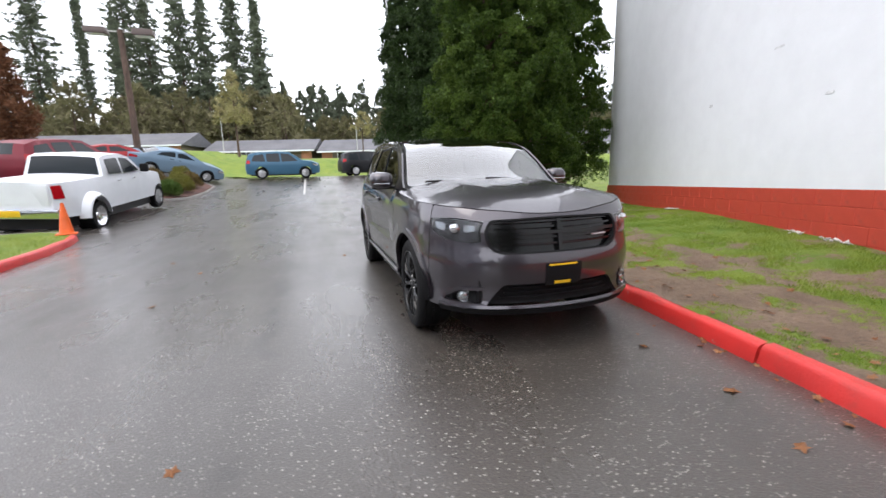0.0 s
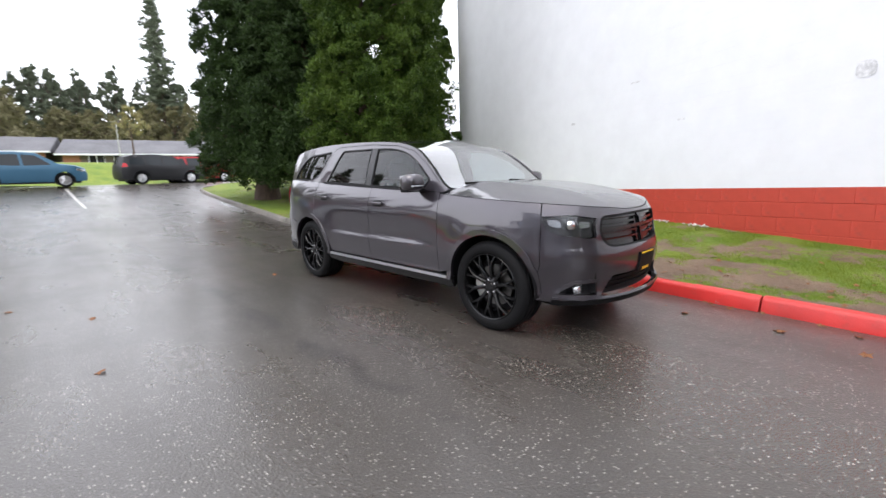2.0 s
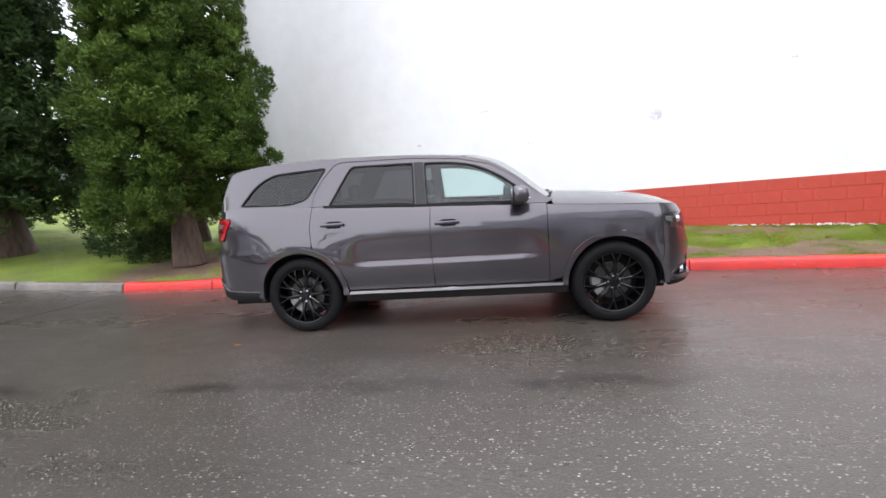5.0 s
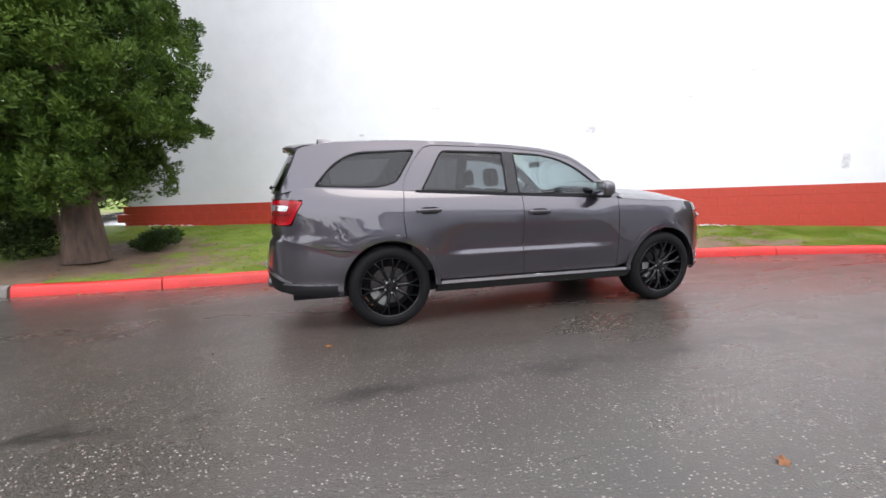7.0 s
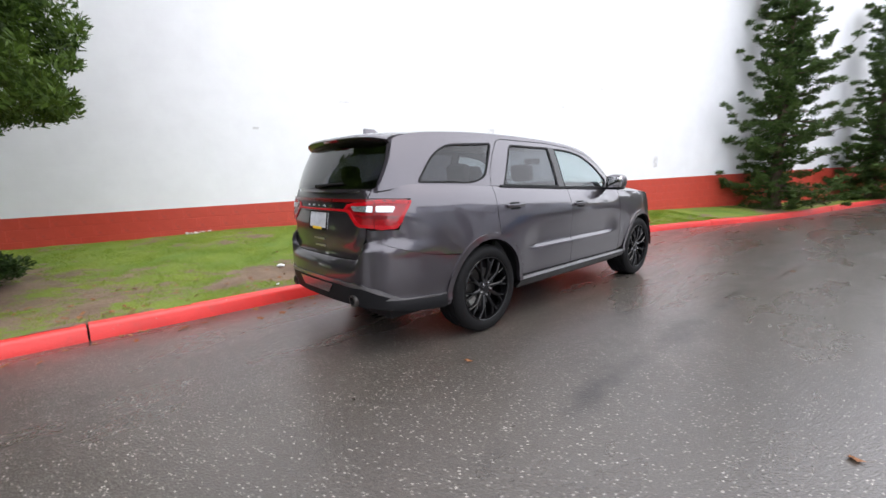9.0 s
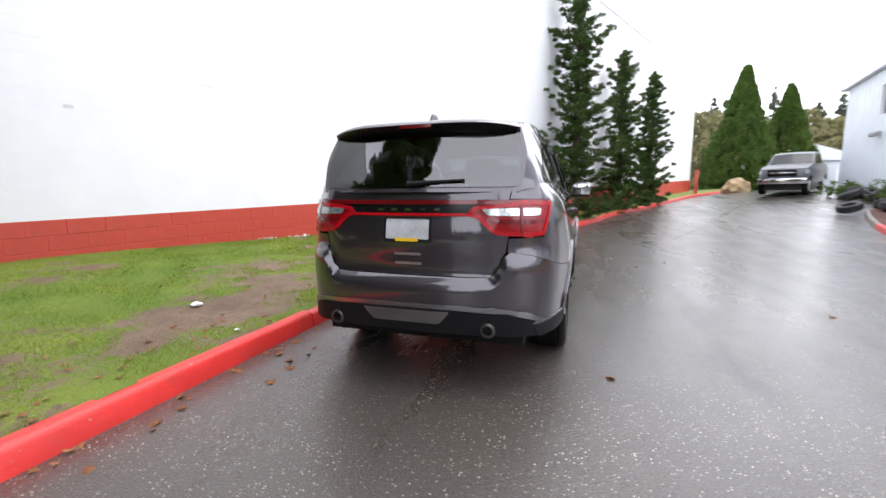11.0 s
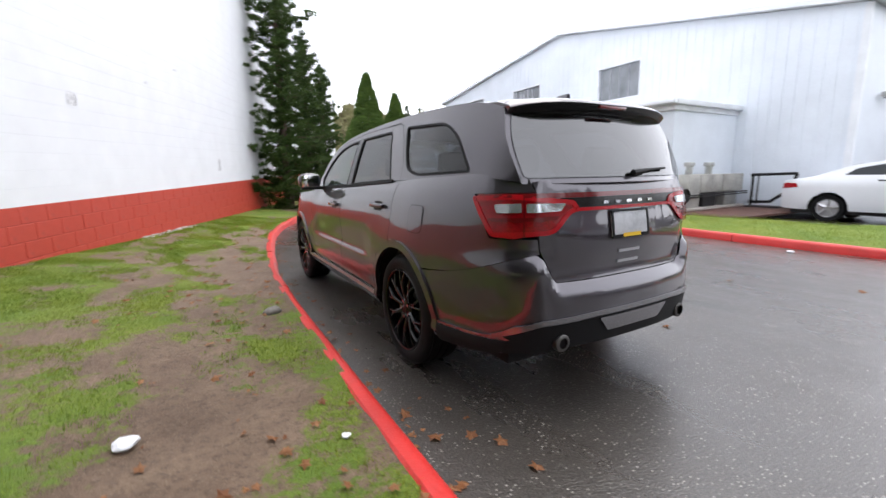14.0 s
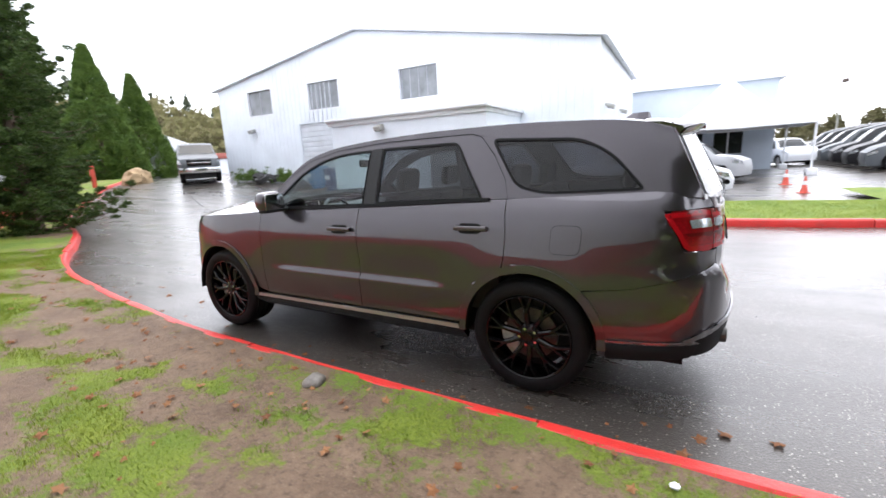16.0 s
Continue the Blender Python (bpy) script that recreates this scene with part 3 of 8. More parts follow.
def wall_block(bm, u0, u1, z0, z1, d0, d1, b=0.006):
    shape = [(z0, d0), (z0, d1 - b), (z0 + b, d1), (z1 - b, d1), (z1, d1 - b), (z1, d0)]
    r0, r1 = ([bm.verts.new(on_wall(u, z, d)) for z, d in shape] for u in (u0, u1))
    for i in range(6):
        bm.faces.new((r0[i], r0[(i + 1) % 6], r1[(i + 1) % 6], r1[i]))
    bm.faces.new(r0), bm.faces.new(r1[::-1])


wall_white = tagged(new("wall_white"), "long white painted block wall with a red painted base", "wall", kind="structure")
bm = bmesh.new()
z = RED_TOP
while z < 8.6:
    wall_block(bm, -33, 11.2, z + 0.0002, z + 0.2028, -0.30, -0.004, 0.0009)
    z += 0.203
wall_block(bm, -33, 11.2, RED_TOP, z, -0.40, -0.0085, 0.001)
bmesh.ops.recalc_face_normals(bm, faces=bm.faces)
tagged(part("upper_wall", bm, WALL_WHITE, wall_white, "white painted block courses, slightly chipped"), kind="stuff")
# red blocks: each its own piece along the stretch beside the car
BLOCK, COURSE = 0.405, 0.203
block_mesh = None
rest = bmesh.new()
for row in range(7):
    z1 = RED_TOP - row * COURSE
    for col in range(-82, 28):
        u0 = col * BLOCK + (BLOCK / 2 if row % 2 else 0)
        near = -22 <= col <= 27 and row < 4
        if near and block_mesh is None:
            b = bmesh.new()
            e, c, d = 0.003, 0.005, 0.0
            ring0 = [(e, e), (BLOCK - e, e), (BLOCK - e, COURSE - e), (e, COURSE - e)]
            ring1 = [(e + c, e + c), (BLOCK - e - c, e + c), (BLOCK - e - c, COURSE - e - c), (e + c, COURSE - e - c)]
            a0, a1, a2 = ([b.verts.new((q, -w, h)) for q, h in r] for r, w in ((ring0, 0.30), (ring0, c), (ring1, 0.0)))
            for r0, r1 in ((a0, a1), (a1, a2)):
                for i in range(4):
                    b.faces.new((r0[i], r0[(i + 1) % 4], r1[(i + 1) % 4], r1[i]))
            b.faces.new(a2)
            bmesh.ops.recalc_face_normals(b, faces=b.faces)
            block_mesh = bpy.data.meshes.new("block")
            b.to_mesh(block_mesh)
            b.free()
            block_mesh.materials.append(WALL_RED)
        if near:
            o = on_wall(u0, z1 - COURSE, random.uniform(-0.0015, 0.0015))
            ax = Matrix.Translation(o) @ Matrix(((WALL_DIR.x, WALL_DIR.y, 0, 0), (WALL_DIR.y, -WALL_DIR.x, 0, 0), (WALL_FALL, 0, 1, 0), (0, 0, 0, 1)))
            part("block", block_mesh, None, wall_white, m=ax @ Matrix.Diagonal((1, -1, 1, 1)))
        else:
            wall_block(rest, u0 + 0.003, u0 + BLOCK - 0.003, z1 - COURSE + 0.003, z1 - 0.003, -0.30, 0.0, 0.005)
bmesh.ops.recalc_face_normals(rest, faces=rest.faces)
tagged(part("far_blocks", rest, WALL_RED, wall_white), kind="stuff")
joint = bmesh.new()
wall_block(joint, -33.2, 11.15, -0.9, RED_TOP, -0.38, -0.006, 0.001)
part("mortar", joint, WALL_RED, wall_white, smooth=False)
coping = bmesh.new()
wall_block(coping, -33.1, 11.3, z, z + 0.12, -0.5, 0.03, 0.01)
part("coping", coping, TRIM_WHITE, wall_white)


# ---- the workshop across the road ----
BX = -13.1


def gable(u, v, w):
    return Vector((BX - w, u, v))


workshop = tagged(new("workshop_building"), "pale blue-white metal workshop building with a low gable and dark windows", "building")
GABLE = [(-21.5, -0.5), (-0.35, -0.5), (-0.35, 5.42), (-11.0, 7.45), (-21.5, 5.95)]
OPENINGS = [(-19.0, 4.32, -17.0, 5.70), (-14.4, 4.24, -12.3, 5.62), (-8.85, 4.16, -6.8, 5.56)]
ROLLER = (-15.2, 0.75, -12.9, 3.66)
rect = lambda a, b, c, d: [(a, b), (c, b), (c, d), (a, d)]
part("front_wall", slab(GABLE, gable, 0.25, [rect(*o) for o in OPENINGS + [ROLLER]]), SIDING, workshop, smooth=False)
ribs = bmesh.new()
y = -21.3
while y < -0.5:
    top = 7.45 - (y + 11) * 2.03 / 10.65 if y > -11 else 7.45 + (y + 11) * 1.5 / 10.5
    spans = [(-0.4, top - 0.1)]
    for a, b, c, d in OPENINGS + [ROLLER]:
        if a - 0.06 < y < c + 0.06:
            spans = [s for lo, hi in spans for s in ((lo, b - 0.06), (d + 0.06, hi)) if s[1] - s[0] > 0.1]
    for lo, hi in spans:
        box(ribs, BX - 0.001, y - 0.012, lo, BX + 0.012, y + 0.012, hi)
    y += 0.3
part("siding_rib", ribs, SIDING, workshop, smooth=False)
part("side_wall", boxed(BX - 11, -0.6, -0.5, BX - 0.25, -0.351, 5.40), SIDING, workshop, smooth=False)
part("back_wall", slab(GABLE, lambda u, v, w: Vector((BX - 11 - w, u, v)), 0.2), SIDING, workshop, smooth=False)
part("far_wall", boxed(BX - 11, -21.499, -0.5, BX - 0.25, -21.25, 5.93), SIDING, workshop, smooth=False)
for a, b in (((-0.1, 5.37), (-11.0, 7.45)), ((-11.0, 7.45), (-21.8, 5.91))):
    bm = bmesh.new()
    ends = [[bm.verts.new((x, p[0], p[1] + dz)) for x in (BX + 0.22, BX - 11.2) for dz in (0.02, 0.16)] for p in (a, b)]
    for q in ((0, 1, 3, 2),):
        bm.faces.new([ends[0][i] for i in q]), bm.faces.new([ends[1][i] for i in q])
    for i, j in ((0, 1), (1, 3), (3, 2), (2, 0)):
        bm.faces.new((ends[0][i], ends[0][j], ends[1][j], ends[1][i]))
    bmesh.ops.recalc_face_normals(bm, faces=bm.faces)
    part("roof", bm, TRIM_WHITE, workshop, "white metal roof edge", smooth=False)


SHOP_GLASS = mat("grey window glass", (0.22, 0.235, 0.25), 0.06, spec=0.7, stain=0.3, stain_scale=1.5)


def shop_window(a, b, c, d, slats):
    """A recessed window with upright blinds behind its dark pane."""
    w = new("window")
    w.parent = workshop
    for x in (bm_ for bm_ in ((a, b, a + 0.06, d), (c - 0.06, b, c, d), (a + 0.06, b, c - 0.06, b + 0.06), (a + 0.06, d - 0.06, c - 0.06, d))):
        part("window_frame", boxed(BX - 0.16, x[0], x[1], BX + 0.02, x[2], x[3]), TRIM_WHITE, w, smooth=False)
    part("pane", boxed(BX - 0.13, a + 0.06, b + 0.06, BX - 0.115, c - 0.06, d - 0.06), SHOP_GLASS, w, smooth=False)
    n = 4 if slats else 2
    for i in range(n):
        y0 = a + 0.12 + (c - a - 0.3) * i / n
        part("slat", boxed(BX - 0.11, y0, b + 0.09, BX - 0.095, y0 + (0.03), d - 0.09), mat_blind, w, smooth=False)


mat_blind = mat("grey vinyl blind", (0.36, 0.38, 0.41), 0.5, stain=0.2, stain_scale=3)
for k, o in enumerate(OPENINGS):
    shop_window(*o, slats=k != 0)
ROLLER_PAINT = mat("pale grey roller door", (0.55, 0.58, 0.62), 0.5, stain=0.1)
roller = part("roller_door", boxed(BX - 0.16, ROLLER[0], ROLLER[1], BX - 0.145, ROLLER[2], ROLLER[3]), ROLLER_PAINT, workshop, smooth=False)
zz = ROLLER[1]
while zz < ROLLER[3] - 0.02:
    part("slat", boxed(BX - 0.14, ROLLER[0], zz, BX - 0.07, ROLLER[2], min(zz + 0.24, ROLLER[3]), bevel=0.01), ROLLER_PAINT, roller)
    zz += 0.25
part("corner_trim", boxed(BX - 0.02, -0.5, -0.4, BX + 0.03, -0.33, 5.40), TRIM_WHITE, workshop, smooth=False)

# lean-to office in front of the workshop
AX, A0, A1 = -9.75, -9.9, -3.25
annex = tagged(new("annex"), "low white lean-to with a grey steel door", "building")
DOOR = (-5.42, 0.26, -4.0, 2.40)
part("front_wall", slab(rect(A0, -0.3, A1, 3.10), lambda u, v, w: Vector((AX - w, u, v)), 0.2, [rect(*DOOR)]), SIDING, annex, smooth=False)
part("side_wall", boxed(BX + 0.02, A1 - 0.2, -0.3, AX - 0.201, A1, 3.10), SIDING, annex, smooth=False)
part("side_wall", boxed(BX + 0.02, A0, -0.3, AX - 0.201, A0 + 0.2, 3.10), SIDING, annex, smooth=False)
part("roof", boxed(BX + 0.02, A0 - 0.15, 3.13, AX + 0.16, A1 + 0.16, 3.27, bevel=0.01), TRIM_WHITE, annex)
part("fascia", boxed(AX + 0.02, A0 - 0.14, 2.99, AX + 0.08, A1 + 0.06, 3.128, bevel=0.008), TRIM_WHITE, annex)
part("fascia", boxed(BX + 0.05, A1 + 0.004, 2.99, AX + 0.015, A1 + 0.05, 3.128, bevel=0.008), TRIM_WHITE, annex)
part("gutter", boxed(AX + 0.165, A0 - 0.1, 3.16, AX + 0.25, A1 + 0.1, 3.26, bevel=0.015), TRIM_WHITE, annex)
door = part("door", boxed(AX - 0.13, DOOR[0] + 0.05, DOOR[1], AX - 0.08, DOOR[2] - 0.05, DOOR[3] - 0.05, bevel=0.004), DOOR_GREY, annex, "grey painted steel door")
part("door_handle", tube(bmesh.new(), (AX - 0.08, DOOR[0] + 0.14, 1.2), (AX - 0.03, DOOR[0] + 0.14, 1.2), 0.03), GALV, door)
for a in ((DOOR[0], DOOR[1], DOOR[0] + 0.05, DOOR[3]), (DOOR[2] - 0.05, DOOR[1], DOOR[2], DOOR[3]), (DOOR[0] + 0.05, DOOR[3] - 0.05, DOOR[2] - 0.05, DOOR[3])):
    part("door_frame", boxed(AX - 0.16, a[0], a[1], AX + 0.015, a[2], a[3]), DOOR_GREY, annex, smooth=False)

# ---- trees ----
def leaf_cloud(centres, radii, per, size, rng, droop=0.0, flat=0.6, needle=2.2, shell=0.6):
    """Corner and face arrays of small leaf quads heaped round each centre; each blade points outwards and a little up or down."""
    n = len(centres)
    k = n * per
    d = rng.normal(size=(k, 3))
    d /= np.linalg.norm(d, axis=1)[:, None]
    d[:, 2] *= flat
    r = np.repeat(radii, per) * rng.uniform(0.2, 1.0, k) ** shell
    c = np.repeat(centres, per, axis=0) + d * r[:, None]
    ax = d + rng.normal(scale=0.45, size=(k, 3))
    ax[:, 2] += 0.25 - droop
    ax /= np.linalg.norm(ax, axis=1)[:, None]
    side = np.cross(ax, rng.normal(size=(k, 3)))
    side /= np.linalg.norm(side, axis=1)[:, None] + 1e-9
    s = size * rng.uniform(0.6, 1.3, k)[:, None]
    a, b = ax * s * needle * 0.5, side * s * 0.5
    v = np.stack([c - a - b * 0.7, c - a + b * 0.7, c + a + b * 0.35, c + a - b * 0.35], axis=1).reshape(-1, 3)
    f = np.arange(k * 4).reshape(-1, 4)
    return v, f


def mesh_of(name, v, f, material):
    me = bpy.data.meshes.new(name)
    me.from_pydata(v.tolist(), [], f.tolist())
    me.materials.append(material)
    return me


def foliage(name, dark, light, yellow=None):
    """Leaves of one tree: tone by island and by broad patches, with a little light passing through."""
    m, n, l, b = nodes_of(name)
    geo = n.new("ShaderNodeNewGeometry")
    co = n.new("ShaderNodeTexCoord").outputs["Object"]
    c = mix_rgb(n, l, geo.outputs["Random Per Island"], dark, light)
    patch = map_range(n, l, noise_tex(n, l, co, 1.1, 3), 0.4, 0.65, 0, 0.75)
    c = mix_rgb(n, l, patch, c, yellow or light)
    l.new(c, b.inputs["Base Color"])
    b.inputs["Roughness"].default_value = 0.55
    b.inputs["Specular IOR Level"].default_value = 0.2
    out = n["Material Output"]
    tl, mx = n.new("ShaderNodeBsdfTranslucent"), n.new("ShaderNodeMixShader")
    l.new(c, tl.inputs[0])
    mx.inputs[0].default_value = 0.16
    l.new(b.outputs[0], mx.inputs[1]), l.new(tl.outputs[0], mx.inputs[2])
    l.new(mx.outputs[0], out.inputs[0])
    return m


LEAF_BIG = foliage("conifer leaves", (0.018, 0.040, 0.007), (0.068, 0.118, 0.016), (0.090, 0.142, 0.020))
LEAF_DARK = foliage("dark conifer leaves", (0.012, 0.026, 0.007), (0.038, 0.068, 0.016))
LEAF_SPRUCE = foliage("spruce needles", (0.022, 0.048, 0.013), (0.070, 0.115, 0.026))
LEAF_HEDGE = foliage("cypress leaves", (0.042, 0.085, 0.018), (0.090, 0.150, 0.028), (0.105, 0.165, 0.030))
# far evergreens: needle tones lightened to paint in the haze of distance
LEAF_FAR = foliage("haze-lightened fir needles", (0.085, 0.108, 0.078), (0.150, 0.175, 0.115))
LEAF_BROWN = foliage("budding branches", (0.22, 0.195, 0.10), (0.36, 0.31, 0.15), (0.29, 0.28, 0.12))
LEAF_WOODS = foliage("bare budding woods", (0.105, 0.095, 0.058), (0.200, 0.180, 0.098), (0.165, 0.165, 0.070))
# budding hillside leaves, paler than the near woods: distance haze painted into the colour
LEAF_HILL = foliage("haze-paled hillside leaves", (0.20, 0.185, 0.10), (0.33, 0.30, 0.165), (0.28, 0.285, 0.12))
LEAF_RUST = foliage("rusty leaves", (0.10, 0.045, 0.025), (0.17, 0.075, 0.035))


def tree(name, label, base, height, radius_at, clumps, per, leaf, material, trunk=0.3, clump_r=(0.25, 0.5), seed=1, first=0.1, lean=(0, 0), bare=0.0,
         droop=0.0, flat=0.7, group="", fill=0.75, needle=2.2, limbs=26, lump=0.0, keep=None, shell=0.6, stretch=(1, 1)):
    """A tapered trunk, limbs and a crown of leaf clumps whose spread follows radius_at(0..1)."""
    rng = np.random.default_rng(seed)
    t = thing(name, label, "tree", pose(*base), group=group)
    bm = bmesh.new()
    rings = []
    for i in range(9):
        f = i / 8
        r = trunk * (1 - 0.9 * f) * (1.35 if i == 0 else 1.0)
        cx, cy = lean[0] * f * f * height, lean[1] * f * f * height
        rings.append([bm.verts.new((cx + r * math.cos(a * math.pi / 5) * (1 + 0.12 * noise.noise(Vector((a, f * 9, seed)))), cy + r * math.sin(a * math.pi / 5), -0.25 + f * (height * 0.97 + 0.25))) for a in range(10)])
    for r0, r1 in zip(rings, rings[1:]):
        for i in range(10):
            bm.faces.new((r0[i], r0[(i + 1) % 10], r1[(i + 1) % 10], r1[i]))
    for i in range(limbs):
        f = first + (0.95 - first) * (i + rng.uniform()) / limbs
        a = rng.uniform(0, 2 * math.pi)
        R = radius_at(f) * rng.uniform(0.6, 0.95)
        o = Vector((lean[0] * f * f * height, lean[1] * f * f * height, f * height))
        tube(bm, o, o + Vector((R * math.cos(a), R * math.sin(a), R * (0.25 - droop))), trunk * 0.22 * (1.1 - f) + 0.008, 0.006, 5, cap=False)
    tagged(part("trunk", bm, BARK, t), kind="stuff")
    f = first + (1 - first) * rng.uniform(0, 1, clumps) ** 1.25
    a = rng.uniform(0, 2 * np.pi, clumps)
    R = np.array([radius_at(x) for x in f]) * (1 - (1 - fill) * rng.uniform(0, 1, clumps) ** 0.7 - bare * rng.uniform(0, 1, clumps))
    if lump:
        R *= np.array([1 + lump * noise.noise(Vector((math.cos(q) * 1.7, math.sin(q) * 1.7, x * height * 0.55 + seed))) for q, x in zip(a, f)])
    c = np.stack([R * np.cos(a) + lean[0] * f * f * height, R * np.sin(a) + lean[1] * f * f * height, f * height + R * (0.1 - droop)], axis=1)
    c[:, 0] = np.where(c[:, 0] > 0, c[:, 0] * stretch[0], c[:, 0])
    v, q = leaf_cloud(c, rng.uniform(*clump_r, clumps) * (0.55 + 0.45 * (1 - f)), per, leaf, rng, droop, flat, needle, shell)
    if keep is not None:
        q = q[keep(v + np.array(base)).reshape(-1, 4).all(axis=1)]
        v, q = v[q].reshape(-1, 3), np.arange(len(q) * 4).reshape(-1, 4)
    part("crown", mesh_of("crown", v, q, material), None, t)
    return t


def spire(name, label, base, height, reach, limbs, per, leaf, material, trunk=0.2, seed=1, first=0.05, droop=0.1, upturn=0.35, tuft=0.16, gap=0.17, group="", leader=1.0, twig=0.30, keep=None):
    """A conifer built limb by limb: each limb sags, then turns up at its tip, and carries tufts of needles with gaps between."""
    rng = np.random.default_rng(seed)
    t = thing(name, label, "tree", pose(*base), group=group)
    bm = bmesh.new()
    bends = [(0.05 * height * 0.05 * math.sin(k * 1.3 + seed), 0.05 * height * 0.05 * math.cos(k * 1.7 + seed)) for k in range(9)]
    rings = []
    for i in range(9):
        f = i / 8
        r = trunk * (1 - 0.93 * f) * (1.3 if i == 0 else 1.0)
        rings.append([bm.verts.new((bends[i][0] * f + r * math.cos(a * math.pi / 4), bends[i][1] * f + r * math.sin(a * math.pi / 4), -0.25 + f * (height + 0.2))) for a in range(8)])
    for r0, r1 in zip(rings, rings[1:]):
        for i in range(8):
            bm.faces.new((r0[i], r0[(i + 1) % 8], r1[(i + 1) % 8], r1[i]))
    spots, sizes = [], []
    for i in range(limbs):
        f = min(0.985, first + (0.985 - first) * (i + rng.uniform(0, 0.8)) / limbs)
        a = i * 2.39996 + rng.normal(0, 0.35)
        L = reach(f) * rng.uniform(0.40, 1.20)
        ca, sa = math.cos(a), math.sin(a)
        lift = upturn * rng.uniform(0.5, 1.4)
        sag = droop * rng.uniform(0.6, 1.4)
        at = lambda q: Vector((L * q * ca, L * q * sa, f * height - sag * L * q + lift * L * q ** 3))
        prev = at(0)
        for k in range(1, 5):
            nxt = at(k / 4)
            tube(bm, prev, nxt, max(0.006, trunk * 0.2 * (1.1 - f) * (1.2 - k / 4)), max(0.005, trunk * 0.2 * (1.1 - f) * (1.0 - k / 4)), 5, cap=False)
            prev = nxt
        steps = max(2, math.ceil(L / gap))
        for k in range(steps):
            q = 0.12 + 0.9 * (k + rng.uniform(0, 0.9)) / steps
            p = at(min(q, 1.03))
            w = L * twig * (1.08 - q) * rng.uniform(-1, 1)
            spots.append((p.x - sa * w, p.y + ca * w, p.z + rng.normal(0, 0.03) * L))
            sizes.append(tuft * (1.1 - 0.45 * q) * rng.uniform(0.7, 1.25))
    for k in range(int(6 * leader)):
        f = 1 - 0.10 * k / 6
        spots.append((0, 0, f * height)), sizes.append(tuft * (0.4 + 0.12 * k))
    tagged(part("trunk", bm, BARK, t), kind="stuff")
    v, q = leaf_cloud(np.array(spots), np.array(sizes), per, leaf, rng, 0.0, 0.62, 2.2, 0.7)
    if keep is not None:
        q = q[keep(v + np.array(base)).reshape(-1, 4).all(axis=1)]
        v, q = v[q].reshape(-1, 3), np.arange(len(q) * 4).reshape(-1, 4)
    part("crown", mesh_of("crown", v, q, material), None, t)
    return t


def billowy(name, label, base, height, radius_at, clumps, puffs, per, leaf, material, trunk=0.3, clump_r=(0.26, 0.44), seed=1, first=0.1, lump=0.25, keep=None, stretch=(1, 1), limbs=40):
    """A dense conifer whose crown is heaped from rounded clumps, each of several upturned puffs, round a dim hollow heart."""
    rng = np.random.default_rng(seed)
    t = thing(name, label, "tree", pose(*base))
    bm = bmesh.new()
    rings = []
    for i in range(9):
        f = i / 8
        r = trunk * (1 - 0.9 * f) * (1.5 if i == 0 else 1.0)
        rings.append([bm.verts.new((r * math.cos(a * math.pi / 7) * (1 + 0.22 * noise.noise(Vector((a * 0.9, f * 3, seed)))), r * math.sin(a * math.pi / 7), -0.25 + f * (height * 0.97 + 0.25))) for a in range(14)])
    for r0, r1 in zip(rings, rings[1:]):
        for i in range(14):
            bm.faces.new((r0[i], r0[(i + 1) % 14], r1[(i + 1) % 14], r1[i]))
    wide = lambda x, y: (x * stretch[0] if x > 0 else x, y * stretch[1] if y < 0 else y)
    for i in range(limbs):
        f = first + (0.95 - first) * (i + rng.uniform()) / limbs
        a = rng.uniform(0, 2 * math.pi)
        R = radius_at(f) * 0.85
        x, y = wide(R * math.cos(a), R * math.sin(a))
        tube(bm, (0, 0, f * height - 0.25 * R), (x, y, f * height + 0.1 * R), trunk * 0.24 * (1.1 - f) + 0.008, 0.008, 5, cap=False)
    tagged(part("trunk", bm, BARK, t), kind="stuff")
    cs, rs = [], []
    for i in range(clumps):
        f = first + (1 - first) * (i + rng.uniform(0, 1)) / clumps
        a = i * 2.39996 + rng.normal(0, 0.25)
        k = 1 + lump * (noise.noise(Vector((math.cos(a) * 1.6, math.sin(a) * 1.6, f * height * 0.6 + seed))) + rng.normal(0, 0.35))
        R = radius_at(f) * k * (0.92, 0.62, 0.92, 0.32, 0.92)[i % 5]
        x, y = wide(R * math.cos(a), R * math.sin(a))
        r = rng.uniform(*clump_r) * (0.6 + 0.4 * (1 - f))
        c = Vector((x, y, f * height))
        outward = Vector((math.cos(a), math.sin(a), 0.55)).normalized()
        for j in range(puffs):
            d = Vector(rng.normal(size=3)).normalized()
            d = (d + outward * 0.55).normalized()
            cs.append(tuple(c + Vector((d.x * r, d.y * r, d.z * r * 0.85)))), rs.append(r * rng.uniform(0.34, 0.52))
    v, q = leaf_cloud(np.array(cs), np.array(rs), per, leaf, rng, -0.25, 0.9, 1.9, 0.45)
    if keep is not None:
        q = q[keep(v + np.array(base)).reshape(-1, 4).all(axis=1)]
        v, q = v[q].reshape(-1, 3), np.arange(len(q) * 4).reshape(-1, 4)
    part("crown", mesh_of("crown", v, q, material), None, t)
    return t


def cone_like(r0, tip=0.15, belly=0.25):
    return lambda f: r0 * (tip + (1 - tip) * (1 - f)) * min(1.0, 0.65 + f / belly * 0.35)


